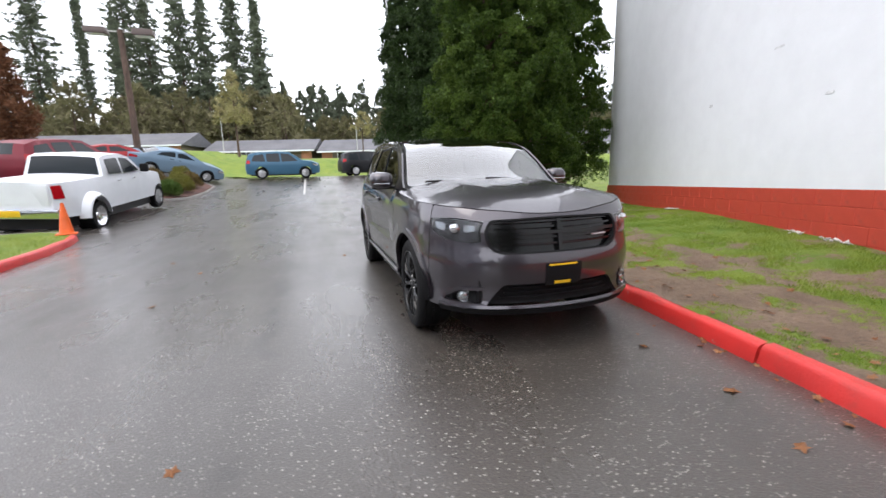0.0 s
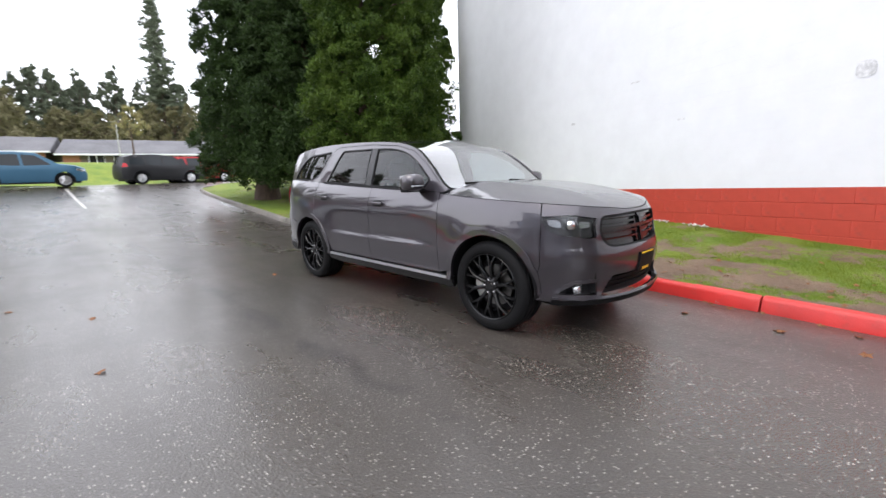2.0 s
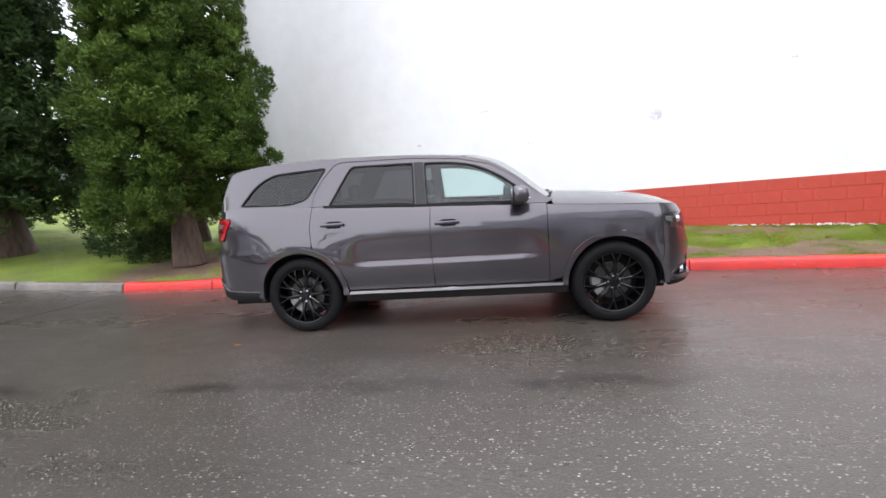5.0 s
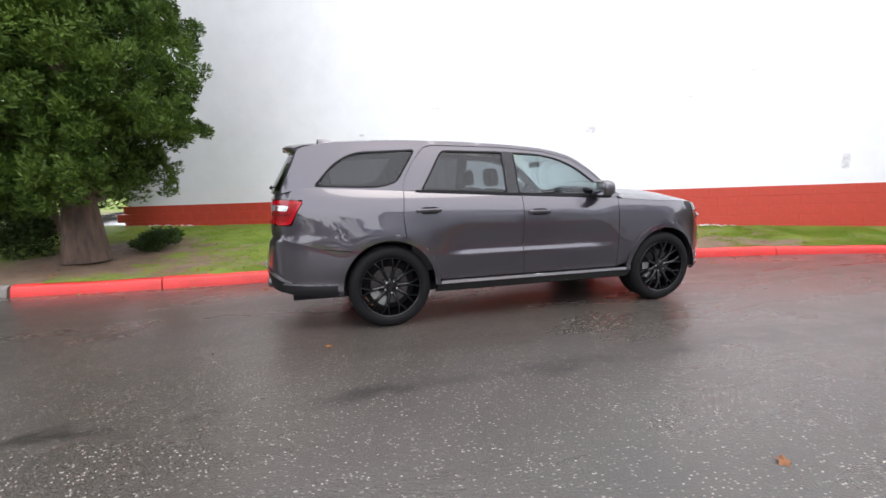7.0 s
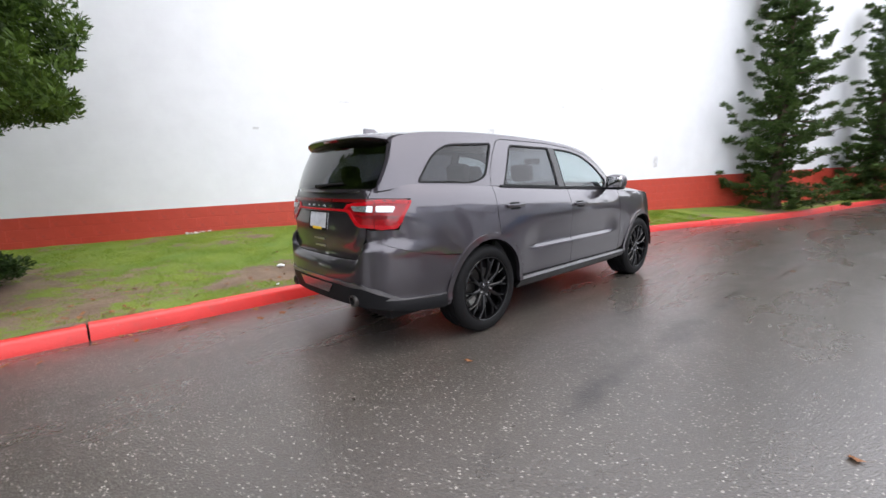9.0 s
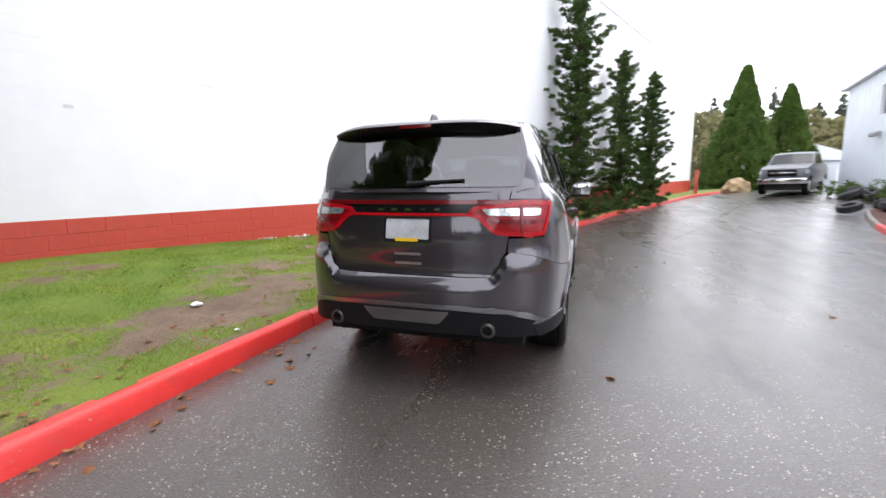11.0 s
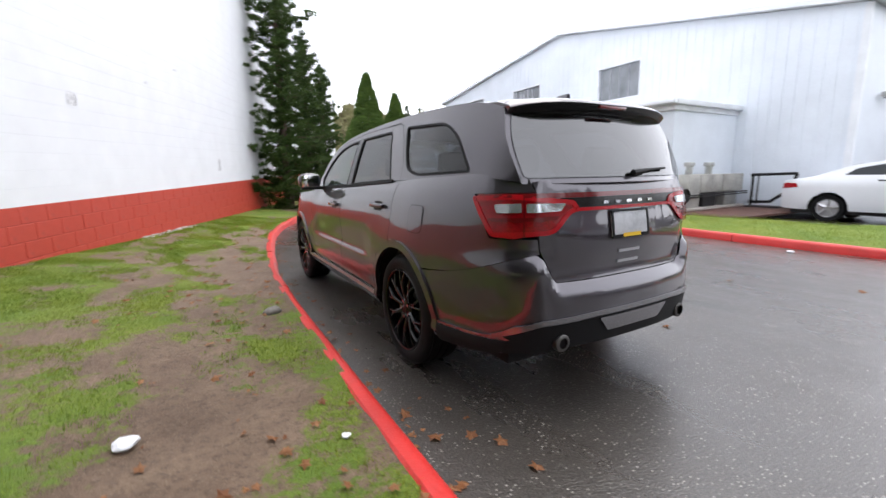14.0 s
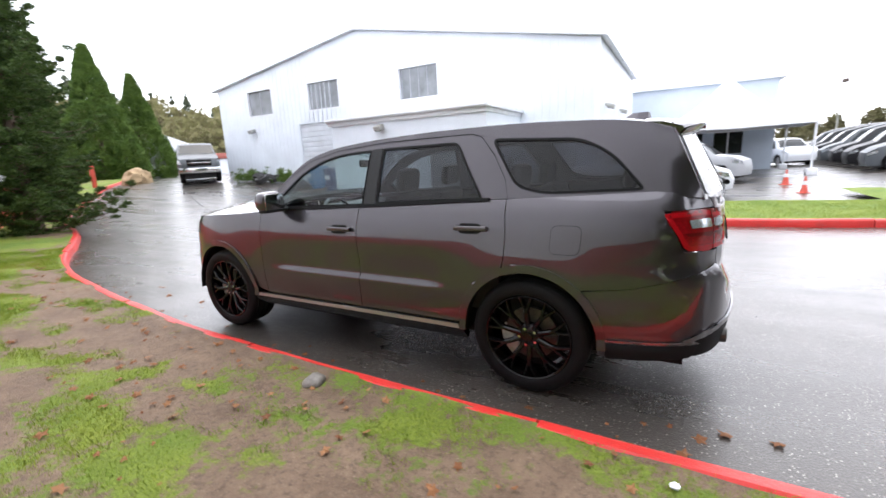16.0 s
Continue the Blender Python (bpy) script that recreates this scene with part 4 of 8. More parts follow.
# three great trees at the end of the wall
def clear_of_wall(v):
    """Keeps leaves out of the white wall and off the trodden earth below head height."""
    off_wall = v[:, 0] < WALL_FOOT.x + math.tan(WALL_TURN) * (v[:, 1] - WALL_FOOT.y) - 0.04 + 99.0 * (v[:, 1] > 7.0)
    return off_wall & ((v[:, 1] > 4.75) | (v[:, 2] > 2.0))


column = lambda r0: (lambda f: r0 * min(1.0, 0.72 + f * 2.2) * (1.0 - 0.45 * f))
billowy("giant_conifer", "broad dense green conifer with billowy clumped foliage beside the wall", (2.85, 5.6, 0.45), 9.6, column(1.34), 600, 9, 92, 0.032, LEAF_BIG, 0.21, (0.24, 0.44), 1, 0.075, keep=clear_of_wall, stretch=(1.9, 1.08))
billowy("giant_conifer", "dense green conifer squeezed in beside the wall end", (6.5, 8.0, 0.55), 9.4, column(1.45), 330, 9, 60, 0.044, LEAF_BIG, 0.22, (0.28, 0.5), 12, 0.06)
billowy("giant_conifer", "tall dark green conifer on the lawn", (4.7, 12.0, 0.45), 11, column(2.45), 620, 8, 46, 0.056, LEAF_DARK, 0.40, (0.36, 0.64), 2, 0.09, keep=clear_of_wall)
billowy("giant_conifer", "tall dark green conifer near the lawn corner", (3.9, 14.6, 0.5), 11.5, column(2.45), 620, 8, 46, 0.056, LEAF_DARK, 0.40, (0.36, 0.64), 3, 0.10)
billowy("giant_conifer", "dark green conifer behind two others", (6.6, 16.5, 0.7), 11, column(2.7), 420, 8, 46, 0.062, LEAF_DARK, 0.40, (0.36, 0.62), 9, 0.05)
# slim conifers against the wall
open_reach = lambda r0: (lambda f: r0 * (0.16 + 0.84 * (1 - f) ** 0.75) * min(1.0, 0.6 + f * 5) * (1.0 + 0.25 * math.sin(f * 31)) + 0.05)
low = thing("shrub", "low dark shrub at the foot of the big conifer", "shrub", pose(3.7, 4.95, lawn_z(3.7, 4.95)))
rng_low = np.random.default_rng(71)
spots = rng_low.normal(scale=(0.22, 0.16, 0.08), size=(26, 3)) + np.array((0, 0, 0.20))
v, q = leaf_cloud(spots, rng_low.uniform(0.10, 0.2, 26), 110, 0.035, rng_low, shell=0.4)
part("leaves", mesh_of("leaves", v, q, LEAF_DARK), None, low)
spire("slim_conifer", "slim open conifer with sweeping upturned limbs by the white wall", (-0.7, -11.3, 0.12), 9.3, open_reach(1.60), 170, 80, 0.036, LEAF_SPRUCE, 0.17, 4, 0.02, 0.16, 0.42, 0.19, 0.15)
spire("slim_conifer", "slim dark conifer beside the white wall", (-2.5, -15.7, 0.15), 7.0, open_reach(1.45), 125, 64, 0.044, LEAF_SPRUCE, 0.14, 5, 0.02, 0.14, 0.5, 0.19, 0.17)
spire("slim_conifer", "slim dark conifer by the wall end", (-4.2, -19.4, 0.25), 6.8, open_reach(1.35), 110, 60, 0.050, LEAF_SPRUCE, 0.14, 6, 0.02, 0.14, 0.5, 0.20, 0.18)
tree("cypress", "dense clipped-looking green cypress", (-13.0, -36.0, 0.7), 10.0, cone_like(3.2, 0.05, 0.12), 1100, 90, 0.075, LEAF_HEDGE, 0.25, (0.18, 0.42), 7, 0.03, flat=1.6, fill=0.84, lump=0.25, shell=0.4)
tree("cypress", "narrow green cypress beside a larger one", (-16.8, -38.0, 0.7), 8.8, cone_like(2.9, 0.05, 0.12), 900, 90, 0.075, LEAF_HEDGE, 0.25, (0.18, 0.40), 8, 0.03, flat=1.6, fill=0.84, lump=0.25, shell=0.4)

# ---- the parked sport utility vehicle: x to its left, y to its rear, origin between the axles ----
def flakes(name, color, rough=0.35, drops=0.0):
    """Metallic paint under clear coat, with a film of rain beads where drops is set."""
    m, n, l, b = nodes_of(name)
    co = n.new("ShaderNodeTexCoord").outputs["Object"]
    tone = mix_rgb(n, l, map_range(n, l, noise_tex(n, l, co, 900, 1), 0.35, 0.65, 0, 1), tuple(c * 0.86 for c in color), tuple(c * 1.16 for c in color))
    tone = mix_rgb(n, l, map_range(n, l, noise_tex(n, l, co, 2.5, 6), 0.5, 0.75, 0, 0.10), tone, (0.075, 0.068, 0.066))
    l.new(tone, b.inputs["Base Color"])
    b.inputs["Metallic"].default_value, b.inputs["Roughness"].default_value = 0.8, rough
    b.inputs["Coat Weight"].default_value, b.inputs["Coat Roughness"].default_value, b.inputs["Coat IOR"].default_value = 1.0, 0.012, 1.71
    if drops:
        v = n.new("ShaderNodeTexVoronoi")
        v.inputs["Scale"].default_value = 95
        l.new(co, v.inputs["Vector"])
        bead = map_range(n, l, v.outputs["Distance"], 0.1, 0.42, 1, 0)
        some = map_range(n, l, noise_tex(n, l, co, 30, 2), 0.45, 0.6, 0, 1)
        bp = n.new("ShaderNodeBump")
        bp.inputs["Strength"].default_value, bp.inputs["Distance"].default_value = drops, 0.002
        l.new(math_node(n, l, "MULTIPLY", bead, some), bp.inputs["Height"])
        l.new(bp.outputs[0], b.inputs["Coat Normal"]), l.new(bp.outputs[0], b.inputs["Normal"])
    return m


PAINT = flakes("dark grey metallic paint", (0.054, 0.047, 0.057))
PAINT_WET = flakes("dark grey metallic paint with rain beads", (0.054, 0.047, 0.057), drops=0.35)
TRIM_BLACK = mat("black plastic trim", (0.010, 0.010, 0.011), 0.55, spec=0.14, grain=0.15, grain_scale=200)
GLOSS_BLACK = mat("gloss black", (0.006, 0.006, 0.0065), 0.18, spec=0.45)
CHROME = mat("bright chrome", (0.78, 0.78, 0.80), 0.10, metal=1.0)
SATIN = mat("satin silver trim", (0.50, 0.50, 0.52), 0.28, metal=0.9)
SATIN_DARK = mat("dark satin trim", (0.26, 0.255, 0.265), 0.22, metal=0.9)
TYRE = mat("wet black tyre rubber", (0.009, 0.009, 0.0095), 0.6, spec=0.12, grain=0.25, grain_scale=90, bump=0.001, bump_scale=120)
RIM_BLACK = mat("gloss black alloy", (0.004, 0.004, 0.0045), 0.2, spec=0.35)
DISC = mat("brake steel", (0.12, 0.115, 0.11), 0.35, metal=0.9, grain=0.2, grain_scale=60)
LAMP_RED = mat("red lamp lens", (0.36, 0.004, 0.009), 0.22, spec=0.3, coat=0.35, grain=0.2, grain_scale=120)
LAMP_INNER = mat("ruby lamp chamber", (0.24, 0.003, 0.007), 0.18, spec=0.35, coat=0.4, grain=0.3, grain_scale=90)
LAMP_DEEP = mat("deep red lamp housing", (0.13, 0.004, 0.006), 0.15, coat=0.5)
LAMP_CLEAR = mat("clear lamp optics", (0.50, 0.52, 0.54), 0.15, metal=0.75, grain=0.3, grain_scale=110)
LAMP_SHELL = mat("lamp shell", (0.06, 0.06, 0.064), 0.25, metal=0.5, grain=0.2, grain_scale=40)
YELLOW = mat("yellow sticker", (0.80, 0.50, 0.02), 0.4)
PLATE_GREY = mat("blank dealer plate", (0.42, 0.43, 0.45), 0.35, grain=0.15, grain_scale=25, stain=0.2, stain_scale=8)
CABIN = mat("black cabin cloth", (0.022, 0.022, 0.023), 0.75, grain=0.3, grain_scale=120)
CABIN_GREY = mat("grey cabin plastic", (0.06, 0.06, 0.062), 0.6, grain=0.15, grain_scale=150)
GLASS_CLEAR = glass("car glass", (0.74, 0.86, 0.85), shine=0.06)
GLASS_SCREEN = glass("windscreen glass", (0.70, 0.82, 0.84), shine=0.19, power=1.7)
LENS_CLEAR = glass("lamp lens", (0.95, 0.96, 0.96), shine=0.04)
GLASS_REAR = glass("dark rear glass", (0.10, 0.105, 0.115), shine=0.15)
GLASS_DARK = glass("privacy glass", (0.19, 0.195, 0.215), shine=0.05)

PLAN = [(0.0, -2.445), (0.25, -2.425), (0.48, -2.365), (0.66, -2.27), (0.80, -2.13), (0.893, -1.93), (0.937, -1.68), (0.949, -1.40), (0.952, -1.05), (0.953, -0.4), (0.953, 0.4),
        (0.953, 1.05), (0.951, 1.5), (0.941, 1.85), (0.903, 2.15), (0.838, 2.36), (0.735, 2.51), (0.565, 2.60), (0.3, 2.645), (0.0, 2.655)]


def spline(points, per=24):
    p = [Vector(q) for q in points]
    p = [Vector((-p[1].x, p[1].y))] + p + [Vector((-p[-2].x, p[-2].y))]
    out = []
    for i in range(1, len(p) - 2):
        for k in range(per):
            t = k / per
            a, b, c, d = p[i - 1], p[i], p[i + 1], p[i + 2]
            out.append(0.5 * ((2 * b) + (c - a) * t + (2 * a - 5 * b + 4 * c - d) * t * t + (3 * b - a - 3 * c + d) * t**3))
    return out + [p[-2]]


RIM_LINE = np.array([tuple(v) for v in spline(PLAN)])
RIM_S = np.concatenate([[0], np.cumsum(np.hypot(*np.diff(RIM_LINE, axis=0).T))])
RIM_S -= np.interp(0.0, RIM_LINE[:, 1], RIM_S)
S_FRONT, S_REAR = RIM_S[0], RIM_S[-1]
RIM_T = np.gradient(RIM_LINE, RIM_S, axis=0)

SIDE_IN = [(0.20, 0.16), (0.27, 0.085), (0.32, 0.035), (0.365, 0.012), (0.40, 0.010), (0.44, 0.022), (0.52, 0.014), (0.62, 0.004), (0.70, 0.000), (0.78, 0.001), (0.90, 0.004), (1.0, 0.012), (1.06, 0.023), (1.11, 0.038), (1.16, 0.060), (1.20, 0.080), (1.26, 0.12), (1.34, 0.18)]
FRONT_IN = [(0.20, 0.20), (0.27, 0.07), (0.315, 0.005), (0.345, -0.012), (0.375, 0.004), (0.42, 0.022), (0.52, 0.018), (0.60, 0.0), (0.66, 0.0), (0.72, 0.012), (0.76, 0.034), (0.84, 0.048), (0.94, 0.068), (1.0, 0.095), (1.06, 0.15), (1.12, 0.24)]
REAR_IN = [(0.20, 0.22), (0.30, 0.09), (0.38, 0.030), (0.45, 0.010), (0.52, 0.000), (0.60, -0.004), (0.67, 0.000), (0.695, 0.010), (0.72, 0.034), (0.745, 0.060), (0.78, 0.067), (0.86, 0.058), (0.92, 0.053), (0.97, 0.054), (1.03, 0.062), (1.10, 0.074), (1.16, 0.080), (1.22, 0.088), (1.28, 0.108), (1.34, 0.15)]


def lower(s, z):
    """A point of the lower body on the left flank, s metres round its plan (equal to y along the doors)."""
    p = skin(s, z)
    if z > 0.98 and -0.9 < p.y < 2.46:
        b = belt(p.y)
        top = skin(s, b)
        p.x += (upper(p.y, b).x - top.x) * smoothstep(0.98, b, z) * smoothstep(-0.9, -0.6, p.y) * (1 - smoothstep(2.30, 2.46, p.y))
    return p


def skin(s, z):
    x, y = np.interp(s, RIM_S, RIM_LINE[:, 0]), np.interp(s, RIM_S, RIM_LINE[:, 1])
    tx, ty = np.interp(s, RIM_S, RIM_T[:, 0]), np.interp(s, RIM_S, RIM_T[:, 1])
    k = math.hypot(tx, ty) or 1.0
    nx, ny = ty / k, -tx / k
    front, rear, flank = max(0.0, -ny) ** 1.4, max(0.0, ny) ** 1.4, abs(nx) ** 1.4
    total = front + rear + flank
    g = curve_at(SIDE_IN, z)
    # the long hollow in the doors with its bright ledge
    hollow = smoothstep(-0.95, -0.55, y) * (1 - smoothstep(0.75, 1.05, y))
    g += hollow * 0.024 * smoothstep(0.660, 0.698, z) * (1 - smoothstep(0.72, 0.98, z))
    # the swell over the wheels
    for yc in (-1.521, 1.521):
        d = math.hypot(y - yc, (z - 0.40))
        g -= 0.013 * math.exp(-((d - 0.44) / 0.15) ** 2) * smoothstep(0.3, 0.6, z)
    # the bumper's cheeks stand up at the tail corners
    cheek = smoothstep(0.53, 0.64, S_REAR - s) * smoothstep(0.56, 0.70, z)
    d = (flank * g + front * curve_at(FRONT_IN, z) + rear * curve_at(REAR_IN, z - 0.145 * cheek)) / total
    return Vector((x - nx * d, y - ny * d, z))


HOOD_MID = [(-2.5, 0.93), (-2.36, 1.005), (-2.25, 1.065), (-2.1, 1.125), (-1.85, 1.185), (-1.5, 1.232), (-1.2, 1.255), (-0.9, 1.275), (-0.5, 1.30)]


def hood(x, y):
    a = abs(x)
    z = curve_at(HOOD_MID, y) - (0.075 + 0.03 * smoothstep(-2.3, -1.2, y)) * (a / 0.86) ** 2.6
    z += 0.010 * math.exp(-((a - (0.40 + 0.06 * (y + 1.6))) / 0.06) ** 2) * smoothstep(-2.35, -1.9, y)
    z -= 0.006 * math.exp(-(a / 0.22) ** 2) * smoothstep(-2.2, -1.6, y)
    return Vector((x, y, z))


def top_edge(s):
    """Height at which the flank or nose meets the bonnet."""
    z = 1.08
    for _ in range(12):
        p = lower(s, z)
        z += 0.7 * (hood(p.x, p.y).z - z)
    return z


def belt(y):
    return 1.180 + 0.046 * (y + 0.58)


RAIL = [(-1.02, 1.175), (-0.90, 1.245), (-0.64, 1.462), (-0.42, 1.598), (-0.12, 1.672), (0.35, 1.715), (0.82, 1.735), (1.3, 1.742), (1.9, 1.722), (2.08, 1.704), (2.22, 1.676), (2.45, 1.61)]


def upper(y, z):
    """A point of the window band on the left flank."""
    x = 0.870 - 0.322 * (z - 1.19) - 0.16 * max(0.0, z - 1.45) ** 1.5
    x -= 0.075 * max(0.0, (y - 2.34) / 0.11) ** 1.6
    x -= 0.085 * max(0.0, (y - 1.6) / 0.8) ** 2 + 0.05 * max(0.0, (-0.3 - y)) ** 2
    return Vector((x, y, z))


def rear_line(z):
    """How far aft the window band reaches at a height."""
    return curve_at([(1.20, 2.475), (1.30, 2.44), (1.45, 2.375), (1.6, 2.31), (1.75, 2.245)], z)


CAR = tagged(new("sport_utility_vehicle"), "dark grey metallic sport utility vehicle with black wheels at the kerb", "car")


def both(name, make, material, label="", parent=None):
    """The same part on both flanks."""
    return [part(name, make(mirror), material, parent or CAR, label) for mirror in (False, True)]


def arc(yc, zc, r, a0, a1, n=18):
    return [(yc + r * math.cos(radians(a0 + (a1 - a0) * i / n)), zc + r * math.sin(radians(a0 + (a1 - a0) * i / n))) for i in range(n + 1)]


G = 0.0028  # half of a shut line
AR = 0.432
tops = [(s, top_edge(s) - 0.004) for s in np.linspace(-1.98, -0.93, 16)]
FENDER = [(-0.925 - G, 0.43), (-0.925 - G, tops[-1][1])] + tops[::-1] + [(-1.985, 0.98), (-1.985, 0.62), (-1.963, 0.54)] + arc(-1.521, 0.40, AR, 162, 10)
both("front_fender", lambda k: panel(FENDER, lower, step=0.03, rim=0.02, mirror=k), PAINT)
FRONT_DOOR = [(-0.925 + G, 0.43), (0.17 - G, 0.43), (0.185 - G, 0.75), (0.175 - G, belt(0.17))] + [(y, belt(y)) for y in (-0.1, -0.4, -0.7)] + [(-0.925 + G, belt(-0.9))]
REAR_DOOR = [(0.17 + G, 0.43), (1.03, 0.43)] + [p for p in arc(1.521, 0.40, AR + 0.045, 165, 110, 8) if p[1] > 0.5] + [(1.375 - G, 0.90), (1.385 - G, 1.05), (1.365 - G, belt(1.36))] + [(y, belt(y)) for y in (1.0, 0.6)] + [(0.175 + G, belt(0.17)), (0.185 + G, 0.75)]
doors = both("front_door", lambda k: panel(FRONT_DOOR, lower, step=0.021, rim=0.02, mirror=k), PAINT)
back_doors = both("rear_door", lambda k: panel(REAR_DOOR, lower, step=0.021, rim=0.02, mirror=k), PAINT)
QUARTER = [(1.375 + G, 0.90), (1.385 + G, 1.05), (1.365 + G, belt(1.36))] + [(y, belt(y)) for y in (1.7, 2.0, 2.25)] + [(S_REAR - 0.70, 1.278), (S_REAR - 0.665, 1.212), (S_REAR - 1.03, 1.206), (S_REAR - 0.93, 0.978), (S_REAR - 0.652, 0.972), (S_REAR - 0.642, 0.895), (S_REAR - 0.80, 0.874), (S_REAR - 1.0, 0.818), (S_REAR - 1.2, 0.772)] + arc(1.521, 0.40, AR, 52, 112, 9)
both("quarter_panel", lambda k: panel(QUARTER, lower, step=0.03, rim=0.02, mirror=k), PAINT)
SILL = [(-1.10, 0.42), (1.06, 0.42), (1.085, 0.30), (-1.09, 0.30)]
both("sill", lambda k: panel(SILL[::-1], lower, step=0.07, rim=0.05, mirror=k), GLOSS_BLACK)
both("sill_trim", lambda k: panel([(-1.08, 0.385), (1.04, 0.385), (1.03, 0.413), (-1.07, 0.409)], lower, step=0.07, rim=0.01, out=0.008, mirror=k), SATIN, "bright silver sill strip")
for yc in (-1.521, 1.521):
    ring = arc(yc, 0.40, AR + 0.045, -2, 182, 30) + arc(yc, 0.40, AR - 0.004, 182, -2, 30)
    both("arch_lip", lambda k: panel(ring[::-1], lower, step=0.04, rim=0.035, out=0.015, mirror=k), PAINT)

# nose
front = lambda a, z: Vector((1 if a >= 0 else -1, 1, 1)) * lower(S_FRONT + abs(a), z)
AE = -1.985 - S_FRONT - G * 2
GRILLE = rounded([(-0.56, 0.79, 0.05), (-0.47, 0.742, 0.06), (0.47, 0.742, 0.06), (0.56, 0.79, 0.05), (0.592, 0.90, 0.04), (0.55, 0.985, 0.04), (0, 0.998, 0.2), (-0.55, 0.985, 0.04), (-0.592, 0.90, 0.04)])
LAMP = rounded([(0.595, 0.972, 0.012), (0.622, 0.89, 0.02), (0.605, 0.832, 0.02), (0.68, 0.822, 0.02), (0.93, 0.852, 0.04), (1.02, 0.90, 0.02), (1.085, 0.992, 0.012), (0.82, 1.004, 0.06)], 0.02)
INTAKE = rounded([(-0.58, 0.372, 0.03), (0.58, 0.372, 0.03), (0.45, 0.525, 0.04), (-0.45, 0.525, 0.04)])
FOG = rounded([(0.60, 0.385, 0.03), (0.93, 0.40, 0.03), (0.80, 0.475, 0.05), (0.62, 0.485, 0.05)])
flipped = lambda poly: [(-a, z) for a, z in poly][::-1]
nose_top = [(a, top_edge(S_FRONT + abs(a)) - 0.004) for a in np.linspace(AE, -AE, 45)]
NOSE_SKIN = [(-AE, 0.62), (-AE - 0.022, 0.54), (-AE - 0.036, 0.47), (-AE - 0.03, 0.34), (-0.6, 0.315), (0.6, 0.315), (AE + 0.03, 0.34), (AE + 0.036, 0.47), (AE + 0.022, 0.54), (AE, 0.62)] + nose_top
part("front_bumper", panel(NOSE_SKIN, front, [GRILLE, LAMP, flipped(LAMP), INTAKE, FOG, flipped(FOG)], step=0.05, rim=0.03), PAINT, CAR)
part("front_lip", panel([(-0.97, 0.360), (-0.6, 0.352), (0.6, 0.352), (0.97, 0.360), (0.96, 0.374), (0.6, 0.372), (-0.6, 0.372), (-0.96, 0.374)], front, step=0.05, rim=0.02, out=0.014), PAINT, CAR, "grey lower bumper lip")
part("chin", panel([(-0.98, 0.31), (0.98, 0.31), (0.97, 0.358), (0.6, 0.350), (-0.6, 0.350), (-0.97, 0.358)], front, step=0.06, rim=0.03, out=0.006), TRIM_BLACK, CAR)
deep = lambda d: (lambda a, z: front(a, z) + Vector((0, d, 0)))
part("grille", panel(GRILLE, deep(0.05), step=0.08, rim=0), GLOSS_BLACK, CAR, "black crosshair grille")
for z in (0.805, 0.85, 0.925, 0.965):
    part("grille_slat", panel([(-0.55, z - 0.007), (0.55, z - 0.007), (0.55, z + 0.007), (-0.55, z + 0.007)], deep(0.022), step=0.08, rim=0.02), GLOSS_BLACK, CAR)
part("grille_slat", panel([(-0.585, 0.873), (0.585, 0.873), (0.585, 0.897), (-0.585, 0.897)], deep(0.008), step=0.08, rim=0.03), GLOSS_BLACK, CAR)
part("grille_slat", panel([(-0.014, 0.75), (0.014, 0.75), (0.014, 0.99), (-0.014, 0.99)], deep(0.010), step=0.08, rim=0.03), GLOSS_BLACK, CAR)
ring = GRILLE
part("grille_frame", panel(GRILLE, deep(0.004), [[(a * 0.955, 0.87 + (z - 0.87) * 0.90) for a, z in GRILLE]], step=0.06, rim=0.03), TRIM_BLACK, CAR)
part("badge", panel(rounded([(-0.028, 0.90), (0.028, 0.90), (0.02, 0.955), (-0.02, 0.955)], 0.01), deep(0.0), step=0.03, rim=0.01), GLOSS_BLACK, CAR, "small dark nose badge")
part("nameplate", panel([(0.30, 0.838), (0.45, 0.838), (0.45, 0.85), (0.30, 0.85)], deep(0.016), step=0.05, rim=0.005), SATIN, CAR)
part("intake", panel(INTAKE, deep(0.07), step=0.08, rim=0), TRIM_BLACK, CAR)
for z in (0.42, 0.455, 0.49):
    part("intake_slat", panel([(-0.5 + (z - 0.385), z - 0.005), (0.5 - (z - 0.385), z - 0.005), (0.5 - (z - 0.385), z + 0.005), (-0.5 + (z - 0.385), z + 0.005)], deep(0.035), step=0.1, rim=0.02), TRIM_BLACK, CAR)
